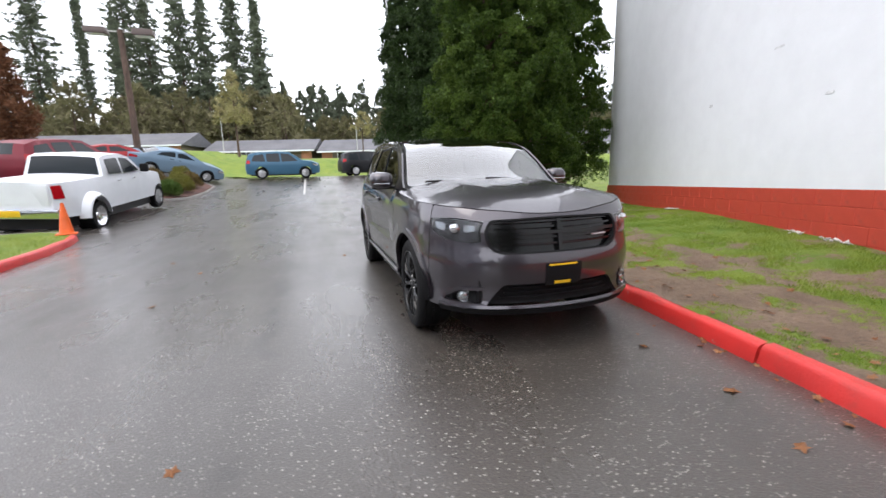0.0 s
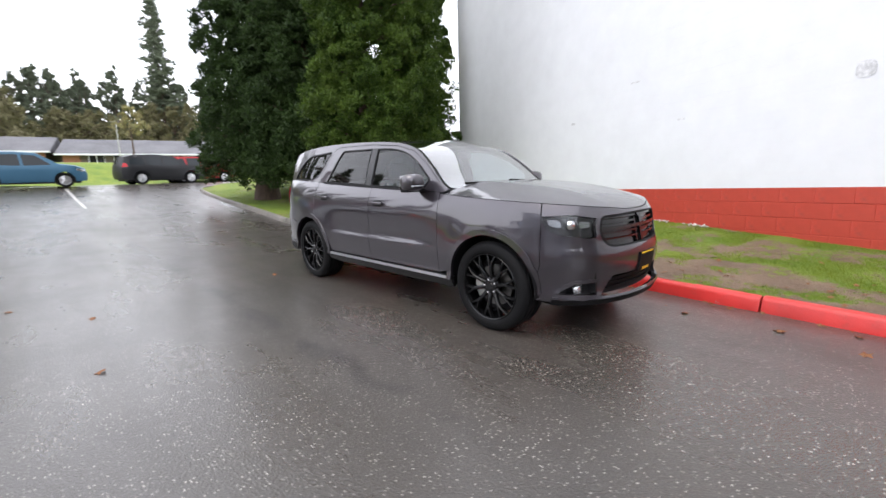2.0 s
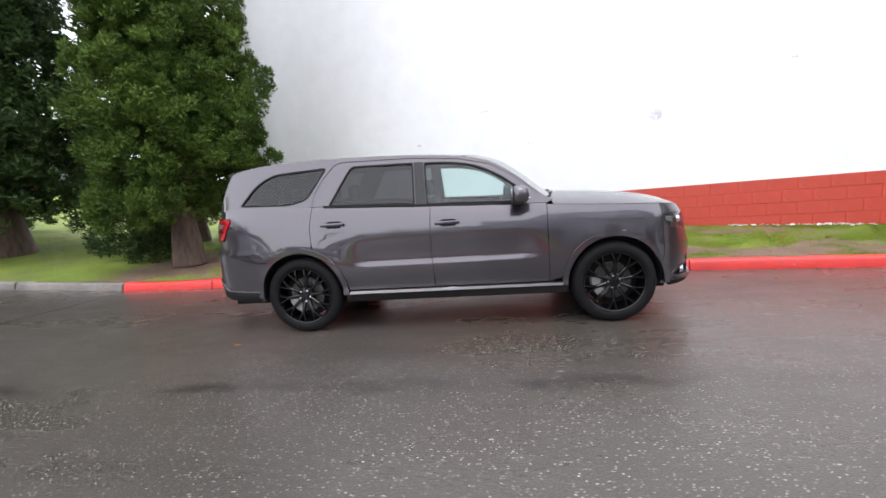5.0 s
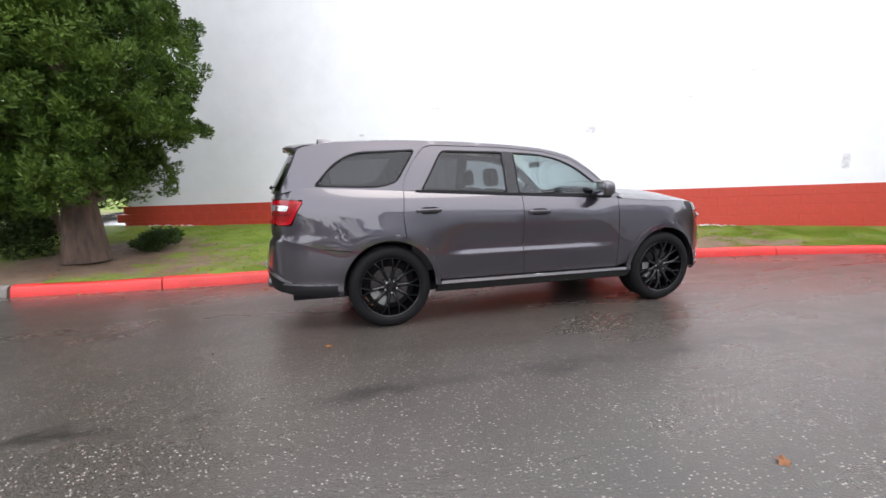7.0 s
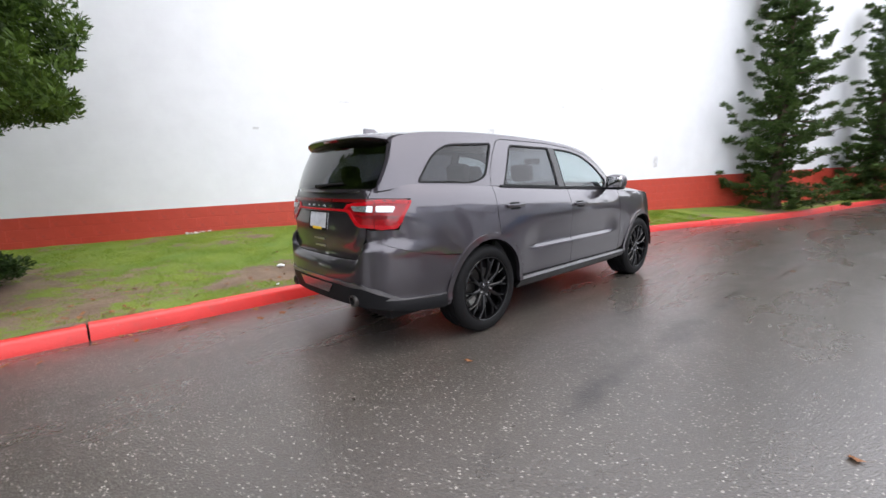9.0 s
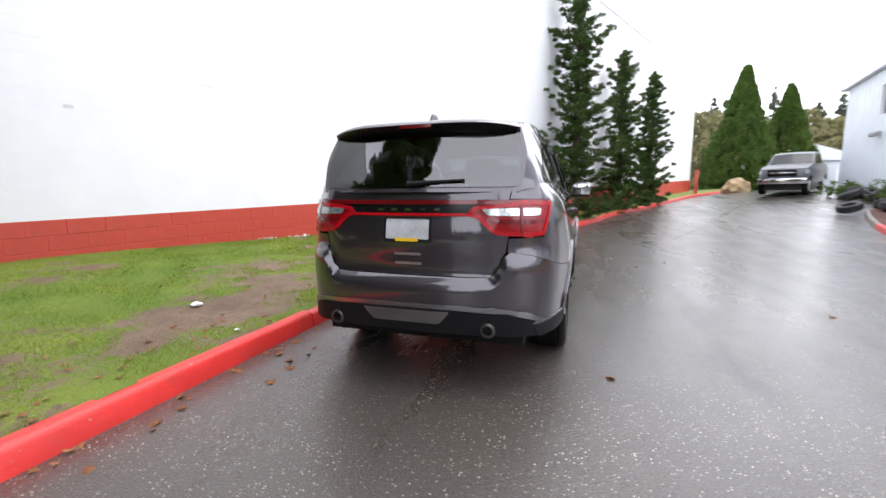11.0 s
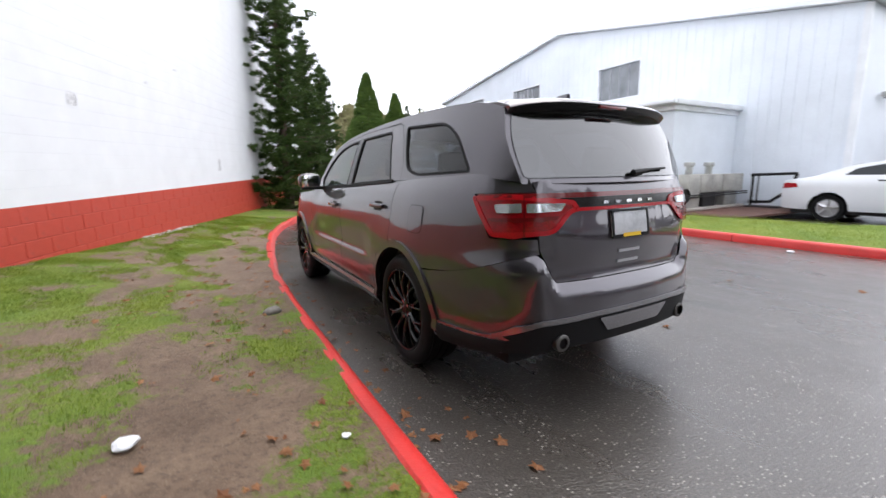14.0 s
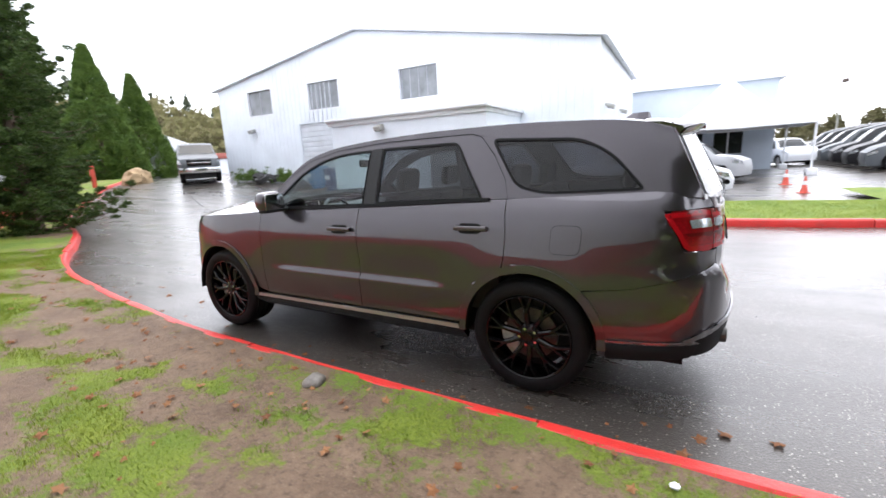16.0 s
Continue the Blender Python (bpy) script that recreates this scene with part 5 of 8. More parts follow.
for k in (1, -1):
    side = (lambda p: p) if k > 0 else flipped
    lamp = part("headlight", panel(side(LAMP), deep(0.035), step=0.05, rim=0), LAMP_SHELL, CAR, "clear headlight with projector")
    part("lamp_bowl", panel(side(rounded([(0.885, 0.90), (0.98, 0.925), (1.0, 0.97), (0.89, 0.962)], 0.03)), deep(0.024), step=0.05, rim=0.01), LAMP_CLEAR, lamp)
    part("lamp_bowl", panel(side(rounded([(0.645, 0.905), (0.735, 0.895), (0.738, 0.950), (0.645, 0.945)], 0.02)), deep(0.026), step=0.05, rim=0.01), LAMP_CLEAR, lamp)
    c = front(k * 0.80, 0.925)
    part("projector", lathe(bmesh.new(), [(0.0, -0.022), (0.02, -0.02), (0.036, -0.008), (0.042, 0.02)], 20, "y", Matrix.Translation(c + Vector((0, 0.02, 0)))), CHROME, lamp)
    part("side_marker", panel(side(rounded([(0.985, 0.915), (1.03, 0.93), (1.035, 0.975), (1.0, 0.975)], 0.01)), deep(0.018), step=0.03, rim=0.005), LAMP_SHELL, lamp)
    part("lens", panel(side(LAMP), front, step=0.05, rim=0), LENS_CLEAR, lamp)
    fog = part("fog_recess", panel(side(FOG), deep(0.04), step=0.06, rim=0), TRIM_BLACK, CAR)
    part("fog_brow", panel(side([(0.60, 0.487), (0.80, 0.478), (0.93, 0.408), (0.955, 0.418), (0.82, 0.502), (0.60, 0.512)]), front, step=0.04, rim=0.02, out=0.012), PAINT, CAR)
    c = front(k * 0.735, 0.432)
    part("fog_lamp", lathe(bmesh.new(), [(0.0, -0.005), (0.03, -0.003), (0.038, 0.004), (0.046, 0.0), (0.048, 0.03)], 20, "y", Matrix.Translation(c + Vector((0, 0.012, 0)))), LAMP_CLEAR, fog)
bracket = part("plate_bracket", panel([(-0.14, 0.515), (0.14, 0.515), (0.14, 0.672), (-0.14, 0.672)], front, step=0.06, rim=0.012, out=0.014), TRIM_BLACK, CAR, "black plate bracket with a yellow sticker strip")
part("sticker", panel([(-0.125, 0.655), (0.10, 0.655), (0.10, 0.668), (-0.125, 0.668)], front, step=0.06, rim=0.002, out=0.017), YELLOW, bracket)
part("sticker", panel([(-0.075, 0.520), (0.055, 0.520), (0.055, 0.543), (-0.075, 0.543)], front, step=0.06, rim=0.002, out=0.017), YELLOW, bracket)

# bonnet, windscreen, roof
hood_rim = [lower(s, z) for s, z in [(s, top_edge(s)) for s in np.linspace(S_FRONT, -0.99, 34)]]
hood_rim = [(p.x - (0.004 if p.x > 0.01 else 0), p.y + 0.003) for p in hood_rim]
cowl = [(0.70, -0.985), (0.5, -1.03), (0.25, -1.055), (0, -1.065)]
HOOD = hood_rim + cowl[:-1] + [(0, -1.065)] + [(-x, y) for x, y in cowl[:-1][::-1]] + [(-x, y) for x, y in hood_rim[::-1]][:-1]
part("bonnet", panel(HOOD, hood, step=0.07, rim=0.025), PAINT_WET, CAR, "grey bonnet with rain beads")


def screen(u, t):
    """The windscreen: u across (-1..1), t up its pillar (0..1)."""
    y = -0.985 + t * 0.845
    z = curve_at(RAIL, y) - 0.012
    e = upper(y, z)
    bow = 1 - u * u
    return Vector((u * (e.x - 0.03), y - (0.115 - 0.045 * t) * bow, z + (0.03 + 0.03 * t) * bow))


part("windscreen", panel(rounded([(-0.97, 0.03), (0.97, 0.03), (0.97, 0.97), (-0.97, 0.97)], 0.05), screen, step=0.08, rim=0.004), GLASS_SCREEN, CAR)
part("windscreen_seal", panel([(-1.0, -0.02), (1.0, -0.02), (1.0, 1.0), (-1.0, 1.0)], lambda u, t: screen(u, t) - Vector((0, -0.004, 0.006)), [rounded([(-0.955, 0.05), (0.955, 0.05), (0.955, 0.94), (-0.955, 0.94)], 0.05)], step=0.08, rim=0.01), TRIM_BLACK, CAR)
part("cowl_panel", panel([(-0.74, -1.10), (0.74, -1.10), (0.74, -0.96), (-0.74, -0.96)], lambda x, y: hood(x, y) - Vector((0, 0, 0.028)), step=0.08, rim=0.02), TRIM_BLACK, CAR)
for x0, x1 in ((-0.62, -0.02), (-0.02, 0.58)):
    w = bmesh.new()
    p = [screen(x0 / 0.8 + (x1 - x0) / 0.8 * i / 6, 0.03 + 0.035 * (1 - i / 6)) + Vector((0, -0.02, 0.015)) for i in range(7)]
    for a, b in zip(p, p[1:]):
        tube(w, a, b, 0.011, 0.009, 6)
    part("wiper", w, TRIM_BLACK, CAR)


def roof(x, y):
    e = upper(y, curve_at(RAIL, y)).x
    u = min(1.0, abs(x) / e)
    return Vector((x, y, curve_at(RAIL, y) + 0.034 * (1 - u ** 2.4)))


roof_edge = [(upper(y, curve_at(RAIL, y)).x - 0.002, y) for y in np.linspace(2.19, -0.14, 26)]
front_edge = [(screen(u, 1.0).x, screen(u, 1.0).y + 0.008) for u in (0.9, 0.7, 0.45, 0.2, 0, -0.2, -0.45, -0.7, -0.9)]
back_edge = [(-0.45, 2.27), (-0.2, 2.295), (0, 2.30), (0.2, 2.295), (0.45, 2.27)]
part("roof", panel(roof_edge + front_edge + [(-x, y) for x, y in roof_edge[::-1]] + back_edge, roof, step=0.09, rim=0.02), PAINT_WET, CAR)

# window band
Q_WIN = rounded([(2.165, 1.318, 0.04), (1.98, 1.530, 0.10), (1.80, 1.625, 0.10), (1.22, 1.655, 0.05), (1.42, 1.345, 0.06), (1.60, 1.300, 0.08)], 0.05)
R_WIN = rounded([(1.20, 1.268, 0.03), (0.97, 1.648, 0.05), (0.335, 1.638, 0.02), (0.325, 1.232, 0.02)], 0.03)
F_WIN = rounded([(0.225, 1.632, 0.02), (0.205, 1.222, 0.02), (-0.66, 1.192, 0.03), (-0.735, 1.285, 0.03), (-0.50, 1.468, 0.1), (-0.28, 1.573, 0.1), (-0.05, 1.618, 0.1)], 0.03)
rail_pts = [(y, curve_at(RAIL, y)) for y in np.linspace(2.16, -0.99, 34)]
BAND = rail_pts + [(-0.93, belt(-0.93) + 0.004)] + [(y, belt(y) + (0.004 if y < 1.37 else -0.003)) for y in np.linspace(-0.6, 2.2, 14)] + [(2.33, 1.286), (2.452, 1.262), (2.45, 1.28)] + [(rear_line(z), z) for z in (1.32, 1.45, 1.56)] + [(2.262, 1.668)]
both("window_frame", lambda k: panel(BAND[::-1], upper, [Q_WIN, R_WIN, F_WIN], step=0.07, rim=0.02, mirror=k, flip=False), PAINT)


def inset(poly, d):
    """The polygon moved inwards by d (outwards where d is negative)."""
    area = sum(a[0] * b[1] - b[0] * a[1] for a, b in zip(poly, poly[1:] + poly[:1]))
    sgn = 1 if area > 0 else -1
    out = []
    for i in range(len(poly)):
        p, q, r = (Vector(poly[j % len(poly)]) for j in (i - 1, i, i + 1))
        t = (r - p)
        t = t.normalized() if t.length > 1e-9 else Vector((1, 0))
        out.append((q.x - sgn * t.y * d, q.y + sgn * t.x * d))
    return out


for poly, kind, glaze in ((Q_WIN, "quarter_window", GLASS_DARK), (R_WIN, "rear_door_window", GLASS_DARK), (F_WIN, "front_door_window", GLASS_CLEAR)):
    area = sum(a[0] * b[1] - b[0] * a[1] for a, b in zip(poly, poly[1:] + poly[:1]))
    line = poly if area > 0 else poly[::-1]
    for k in (False, True):
        w = part(kind, panel(inset(line, 0.012), upper, step=0.09, rim=0, out=-0.008, mirror=k), glaze, CAR)
        part("seal", panel(inset(line, -0.002), upper, [inset(line, 0.0135)], step=0.07, rim=0.012, out=0.002, mirror=k), TRIM_BLACK, w)
PILLAR = [(0.318, 1.236), (0.328, 1.640), (0.232, 1.634), (0.212, 1.228)]
both("pillar_trim", lambda k: panel(PILLAR, upper, step=0.07, rim=0.006, out=0.004, mirror=k), GLOSS_BLACK)
BELT = [(-0.72, 1.176)] + [(y, belt(y) - 0.006) for y in (-0.3, 0.3, 0.9, 1.25)] + [(y, belt(y) + 0.012) for y in (1.25, 0.9, 0.3, -0.3)] + [(-0.70, 1.19)]
both("belt_moulding", lambda k: panel(BELT, upper, step=0.08, rim=0.01, out=0.012, mirror=k), TRIM_BLACK)

GAP = [(1.372, belt(1.37) + 0.006), (1.345, 1.40), (1.255, 1.55), (1.145, 1.675), (1.07, 1.699), (0.35, 1.686), (-0.12, 1.645), (-0.42, 1.572), (-0.64, 1.440), (-0.86, 1.262)]
gap_line = GAP + [(y - 0.002, z - 0.006) for y, z in GAP[::-1]]
both("door_gap", lambda k: panel(gap_line, upper, step=0.06, rim=0.0, out=0.0025, mirror=k), TRIM_BLACK)

# tail
rear = lambda a, z: Vector((1 if a >= 0 else -1, 1, 1)) * lower(S_REAR - abs(a), z)
RE = S_REAR - 1.955
lip = [(S_REAR - y, z) for y, z in arc(1.521, 0.40, AR, 50, -8, 8)]
BTOP = [(1.2, 0.769), (1.0, 0.815), (0.80, 0.871), (0.66, 0.891), (0.615, 0.862), (0.573, 0.777), (0.533, 0.738), (0.4, 0.736)]
BUMP = [(-a, z) for a, z in lip] + [(-RE + 0.04, 0.335), (-0.9, 0.36), (-0.5, 0.385), (0.5, 0.385), (0.9, 0.36), (RE - 0.04, 0.335)] + lip[::-1] + BTOP + [(-a, z) for a, z in BTOP[::-1]]
part("rear_bumper", panel(BUMP[::-1], rear, step=0.035, rim=0.03, flip=True), PAINT, CAR)
part("valance", panel(rounded([(-0.86, 0.368), (-0.5, 0.388), (0.5, 0.388), (0.86, 0.368), (0.86, 0.46), (0.64, 0.525), (0.0, 0.55), (-0.64, 0.525), (-0.86, 0.46)], 0.03)[::-1], rear, step=0.06, rim=0.01, flip=True, out=0.008), TRIM_BLACK, CAR)
part("valance_trim", panel([(-0.90, 0.448), (-0.82, 0.474), (-0.64, 0.530), (-0.3, 0.549), (0.3, 0.549), (0.64, 0.530), (0.82, 0.474), (0.90, 0.448), (0.91, 0.470), (0.83, 0.500), (0.64, 0.560), (0.3, 0.578), (-0.3, 0.578), (-0.64, 0.560), (-0.83, 0.500), (-0.91, 0.470)][::-1], rear, step=0.05, rim=0.01, flip=True, out=0.014), SATIN_DARK, CAR, "grey satin strip across the bumper")
part("skid_plate", panel(rounded([(-0.22, 0.455), (0.22, 0.455), (0.29, 0.535), (-0.29, 0.535)], 0.015)[::-1], rear, step=0.06, rim=0.01, flip=True, out=0.018), SATIN_DARK, CAR)
TE = 0.615
GATE = [(-0.608, 0.862), (-0.568, 0.778), (-0.53, 0.741), (0.53, 0.741), (0.568, 0.778), (0.608, 0.862), (0.632, 0.90), (TE + 0.03, 0.97), (TE + 0.04, 1.205), (0.68, 1.262), (0.3, 1.288), (-0.3, 1.288), (-0.68, 1.262), (-TE - 0.04, 1.205), (-TE - 0.03, 0.97), (-0.632, 0.90)]
part("tailgate", panel(GATE[::-1], rear, step=0.035, rim=0.02, flip=True), PAINT, CAR)
RED_BAND = [(-0.99, 1.203), (0.99, 1.203), (1.00, 1.184), (0.48, 1.178), (-0.48, 1.178), (-1.00, 1.184)]
part("light_bar", panel(RED_BAND, rear, step=0.05, rim=0.008, out=0.012, flip=True), LAMP_DEEP, CAR, "thin red full-width tail light bar")
part("light_bar", panel([(-0.41, 1.107), (0.41, 1.107), (0.43, 1.125), (-0.43, 1.125)][::-1], rear, step=0.05, rim=0.008, flip=True, out=0.010), LAMP_RED, CAR)
part("bar_backing", panel([(-0.46, 1.126), (0.46, 1.126), (0.50, 1.177), (-0.50, 1.177)][::-1], rear, step=0.05, rim=0.004, flip=True, out=0.005), GLOSS_BLACK, CAR)
for i in range(5):
    a = -0.19 + i * 0.095
    part("letter_bar", panel(rounded([(a - 0.020, 1.138), (a + 0.020, 1.138), (a + 0.020, 1.154), (a - 0.020, 1.154)], 0.006)[::-1], rear, step=0.03, rim=0.004, flip=True, out=0.010), CHROME, CAR)
TAIL = rounded([(0.42, 1.165, 0.02), (0.375, 1.107, 0.03), (0.44, 1.10, 0.05), (0.555, 0.995, 0.06), (0.92, 0.985, 0.03), (1.035, 1.19, 0.02), (0.8, 1.20, 0.05)], 0.03)
for k in (1, -1):
    side = (lambda p: p[::-1]) if k > 0 else (lambda p: flipped(p)[::-1])
    t = part("tail_light", panel(side(TAIL), rear, step=0.05, rim=0.02, flip=True, out=0.006), LAMP_INNER, CAR, "wide red tail light with clear insert")
    part("lamp_ring", panel(side(TAIL), rear, [side(inset(TAIL, 0.026))], step=0.04, rim=0.006, flip=True, out=0.012), LAMP_RED, t)
    part("lamp_insert", panel(side(rounded([(0.475, 1.150), (0.51, 1.112), (0.722, 1.108), (0.722, 1.154)], 0.012)), rear, step=0.05, rim=0.004, flip=True, out=0.013), LAMP_CLEAR, t)
    part("lamp_insert", panel(side(rounded([(0.748, 1.108), (0.888, 1.106), (0.905, 1.150), (0.748, 1.154)], 0.012)), rear, step=0.05, rim=0.004, flip=True, out=0.013), LAMP_CLEAR, t)
    part("lamp_shadow_line", panel(side(rounded([(0.52, 1.088), (0.93, 1.082), (0.91, 1.064), (0.54, 1.070)], 0.006)), rear, step=0.05, rim=0.003, flip=True, out=0.012), LAMP_DEEP, t)
    part("lamp_split", panel(side([(0.731, 0.99), (0.739, 0.99), (0.739, 1.19), (0.731, 1.19)]), rear, step=0.05, rim=0.003, flip=True, out=0.0145), LAMP_DEEP, t)
    tip = lathe(bmesh.new(), [(0.030, 0.02), (0.038, 0.02), (0.046, 0.015), (0.048, 0.0), (0.046, -0.12), (0.040, -0.12), (0.036, 0.0), (0.034, 0.012)], 24, "y", Matrix.Translation((k * 0.515, 2.604, 0.425)))
    part("exhaust_tip", tip, DISC, CAR, "dull chrome round exhaust tip")
    part("side_valance", panel(side([(0.86, 0.366), (RE - 0.05, 0.337), (RE - 0.03, 0.428), (1.0, 0.432), (0.82, 0.438)]), rear, step=0.03, rim=0.016, flip=True, out=0.013), TRIM_BLACK, CAR)
    part("bumper_strip", panel(side([(0.80, 0.446), (1.0, 0.440), (RE - 0.02, 0.436), (RE - 0.015, 0.450), (1.0, 0.456), (0.84, 0.464)]), rear, step=0.05, rim=0.008, flip=True, out=0.012), SATIN_DARK, CAR)
    part("exhaust_bore", lathe(bmesh.new(), [(0.0, 0.0), (0.037, 0.0)], 20, "y", Matrix.Translation((k * 0.515, 2.60, 0.425))), TRIM_BLACK, CAR)
holder = part("number_plate", panel(rounded([(-0.152, 0.952), (0.152, 0.952), (0.152, 1.092), (-0.152, 1.092)], 0.012)[::-1], rear, step=0.06, rim=0.012, flip=True, out=0.012), PLATE_GREY, CAR, "blank grey dealer plate with a yellow strip")
part("plate_frame", panel(rounded([(-0.159, 0.945), (0.159, 0.945), (0.159, 1.10), (-0.159, 1.10)], 0.012)[::-1], rear, [rounded([(-0.145, 0.965), (0.145, 0.965), (0.145, 1.088), (-0.145, 1.088)], 0.01)], step=0.06, rim=0.006, flip=True, out=0.016), TRIM_BLACK, holder)
part("sticker", panel([(-0.075, 0.951), (0.075, 0.951), (0.075, 0.972), (-0.075, 0.972)][::-1], rear, step=0.06, rim=0.002, flip=True, out=0.019), YELLOW, holder)
for z in (0.865, 0.805):
    part("gate_badge", panel(rounded([(-0.09, z), (0.09, z), (0.09, z + 0.016), (-0.09, z + 0.016)], 0.006)[::-1], rear, step=0.05, rim=0.004, flip=True, out=0.008), SATIN, CAR)


def gate_glass(u, t):
    z = 1.275 + t * 0.365
    e = upper(rear_line(z), z)
    bow = 1 - abs(u) ** 2.2
    return Vector((u * (e.x + 0.004), rear_line(z) + 0.006 + (0.135 - 0.045 * t) * bow, z))


part("rear_window", panel(rounded([(-0.975, 0.02), (0.975, 0.02), (0.955, 0.99), (-0.955, 0.99)], 0.06), gate_glass, step=0.08, rim=0.004, flip=True), GLASS_REAR, CAR, "dark rear window")
part("gate_frame", panel([(-1.0, -0.06), (1.0, -0.06), (1.0, 1.12), (-1.0, 1.12)], lambda u, t: gate_glass(u, t) - Vector((0, 0.008, 0)), [rounded([(-0.955, 0.04), (0.955, 0.04), (0.935, 0.97), (-0.935, 0.97)], 0.06)], step=0.07, rim=0.015, flip=True), PAINT, CAR)
sp = bmesh.new()
prev = None
for i in range(25):
    u = -1 + i / 12
    w, bow = 0.648, 1 - abs(u) ** 4
    round_in = 0.004 * abs(u) ** 8
    base = Vector((u * w, 2.13, 1.699 + 0.030 * bow - round_in))
    tip_y = 2.33 + 0.115 * bow
    ring = [sp.verts.new(p) for p in (base, Vector((u * w, 2.22, base.z - 0.006)), Vector((u * w, tip_y - 0.05, base.z - 0.024)), Vector((u * w, tip_y - 0.012, base.z - 0.036)), Vector((u * w, tip_y, base.z - 0.050)), Vector((u * w * 0.995, tip_y - 0.03, base.z - 0.082)), Vector((u * w * 0.97, tip_y - 0.075, base.z - 0.100)), Vector((u * w * 0.96, 2.22, base.z - 0.10)))]
    if prev:
        for j in range(7):
            sp.faces.new((prev[j], ring[j], ring[j + 1], prev[j + 1]))
    else:
        sp.faces.new(ring)
    prev = ring
sp.faces.new(prev[::-1])
bmesh.ops.recalc_face_normals(sp, faces=sp.faces)
spoiler = part("roof_spoiler", sp, PAINT, CAR)
under = bmesh.new()
prev = None
for i in range(21):
    u = -0.97 + 1.94 * i / 20
    bow = 1 - abs(u) ** 4
    zt, ty = 1.699 + 0.030 * bow - 0.004 * abs(u) ** 8, 2.33 + 0.115 * bow
    ring = [under.verts.new((u * 0.648, y, z)) for y, z in ((ty + 0.003, zt - 0.054), (ty - 0.027, zt - 0.086), (ty - 0.075, zt - 0.105), (2.25, zt - 0.106))]
    if prev:
        for j in range(3):
            under.faces.new((prev[j], ring[j], ring[j + 1], prev[j + 1]))
    prev = ring
bmesh.ops.recalc_face_normals(under, faces=under.faces)
part("spoiler_face", under, GLOSS_BLACK, spoiler)
part("brake_light", boxed(-0.11, 2.425, 1.655, 0.11, 2.452, 1.673, bevel=0.004), LAMP_DEEP, spoiler)
wp = bmesh.new()
for a, b, r in ((gate_glass(-0.04, 0.09), gate_glass(-0.52, 0.135), 0.011), (gate_glass(0.0, 0.07), gate_glass(-0.20, 0.10), 0.017)):
    tube(wp, a + Vector((0, 0.022, 0)), b + Vector((0, 0.018, 0)), r, r * 0.6, 8)
part("rear_wiper", wp, TRIM_BLACK, CAR)
fin = bmesh.new()
f0 = [(0.0, 1.93, 0.0), (0.03, 2.0, 0.0), (0.035, 2.11, 0.0), (0.0, 2.13, 0.0), (-0.035, 2.11, 0.0), (-0.03, 2.0, 0.0)]
lo = [fin.verts.new((x, y, roof(0, y).z - 0.006)) for x, y, z in f0]
hi = [fin.verts.new((x * 0.25, 2.06 + (y - 2.03) * 0.55, roof(0, 2.03).z + 0.05)) for x, y, z in f0]
for i in range(6):
    fin.faces.new((lo[i], lo[(i + 1) % 6], hi[(i + 1) % 6], hi[i]))
fin.faces.new(hi)
bmesh.ops.recalc_face_normals(fin, faces=fin.faces)
part("antenna_fin", fin, PAINT, CAR)

# handles, mirrors, fuel flap
for side in (1, -1):
    for door_ob, yh, zh in ((doors[0 if side > 0 else 1], 0.015, 1.045), (back_doors[0 if side > 0 else 1], 1.145, 1.090)):
        h = bmesh.new()
        p = lower(yh, zh)
        box(h, p.x + 0.014, yh - 0.118, zh - 0.016, p.x + 0.034, yh + 0.118, zh + 0.016, bevel=0.009)
        box(h, p.x - 0.01, yh - 0.112, zh - 0.012, p.x + 0.02, yh - 0.085, zh + 0.012, bevel=0.004)
        box(h, p.x - 0.01, yh + 0.075, zh - 0.014, p.x + 0.02, yh + 0.112, zh + 0.014, bevel=0.004)
        if side < 0:
            bmesh.ops.transform(h, matrix=Matrix.Diagonal((-1, 1, 1, 1)), verts=h.verts)
            bmesh.ops.reverse_faces(h, faces=h.faces)
        part("door_handle", h, PAINT, door_ob)
        cup = panel(rounded([(yh - 0.09, zh - 0.038), (yh + 0.07, zh - 0.038), (yh + 0.07, zh + 0.03), (yh - 0.09, zh + 0.03)], 0.03), lower, step=0.05, rim=0, out=0.002, mirror=side < 0)
        part("handle_cup", cup, TRIM_BLACK, door_ob)
    mr = bmesh.new()
    bmesh.ops.create_uvsphere(mr, u_segments=20, v_segments=12, radius=1)
    for v in mr.verts:
        x, y, z = v.co
        sq = lambda q, e: math.copysign(abs(q) ** e, q)
        v.co = Vector((side * (1.005 + 0.118 * sq(x, 0.7)), -0.665 + (0.065 if y > 0 else 0.10) * sq(y, 0.6 if y > 0 else 1.0), 1.262 + 0.085 * sq(z, 0.65)))
    bmesh.ops.recalc_face_normals(mr, faces=mr.faces)
    mirror_ob = part("door_mirror", mr, PAINT, CAR, "grey door mirror with black base")
    part("mirror_base", boxed(min(side * 0.85, side * 1.10), -0.70, 1.172, max(side * 0.85, side * 1.10), -0.60, 1.204, bevel=0.014), TRIM_BLACK, mirror_ob)
    part("mirror_glass", boxed(min(side * 0.915, side * 1.10), -0.602, 1.20, max(side * 0.915, side * 1.10), -0.5985, 1.325, bevel=0.001), CHROME, mirror_ob)
    part("turn_signal", boxed(min(side * 0.93, side * 1.085), -0.764, 1.222, max(side * 0.93, side * 1.085), -0.742, 1.236, bevel=0.004), LAMP_CLEAR, mirror_ob)
flap = rounded([(1.665, 0.955), (1.835, 0.955), (1.85, 1.12), (1.675, 1.12)], 0.04)
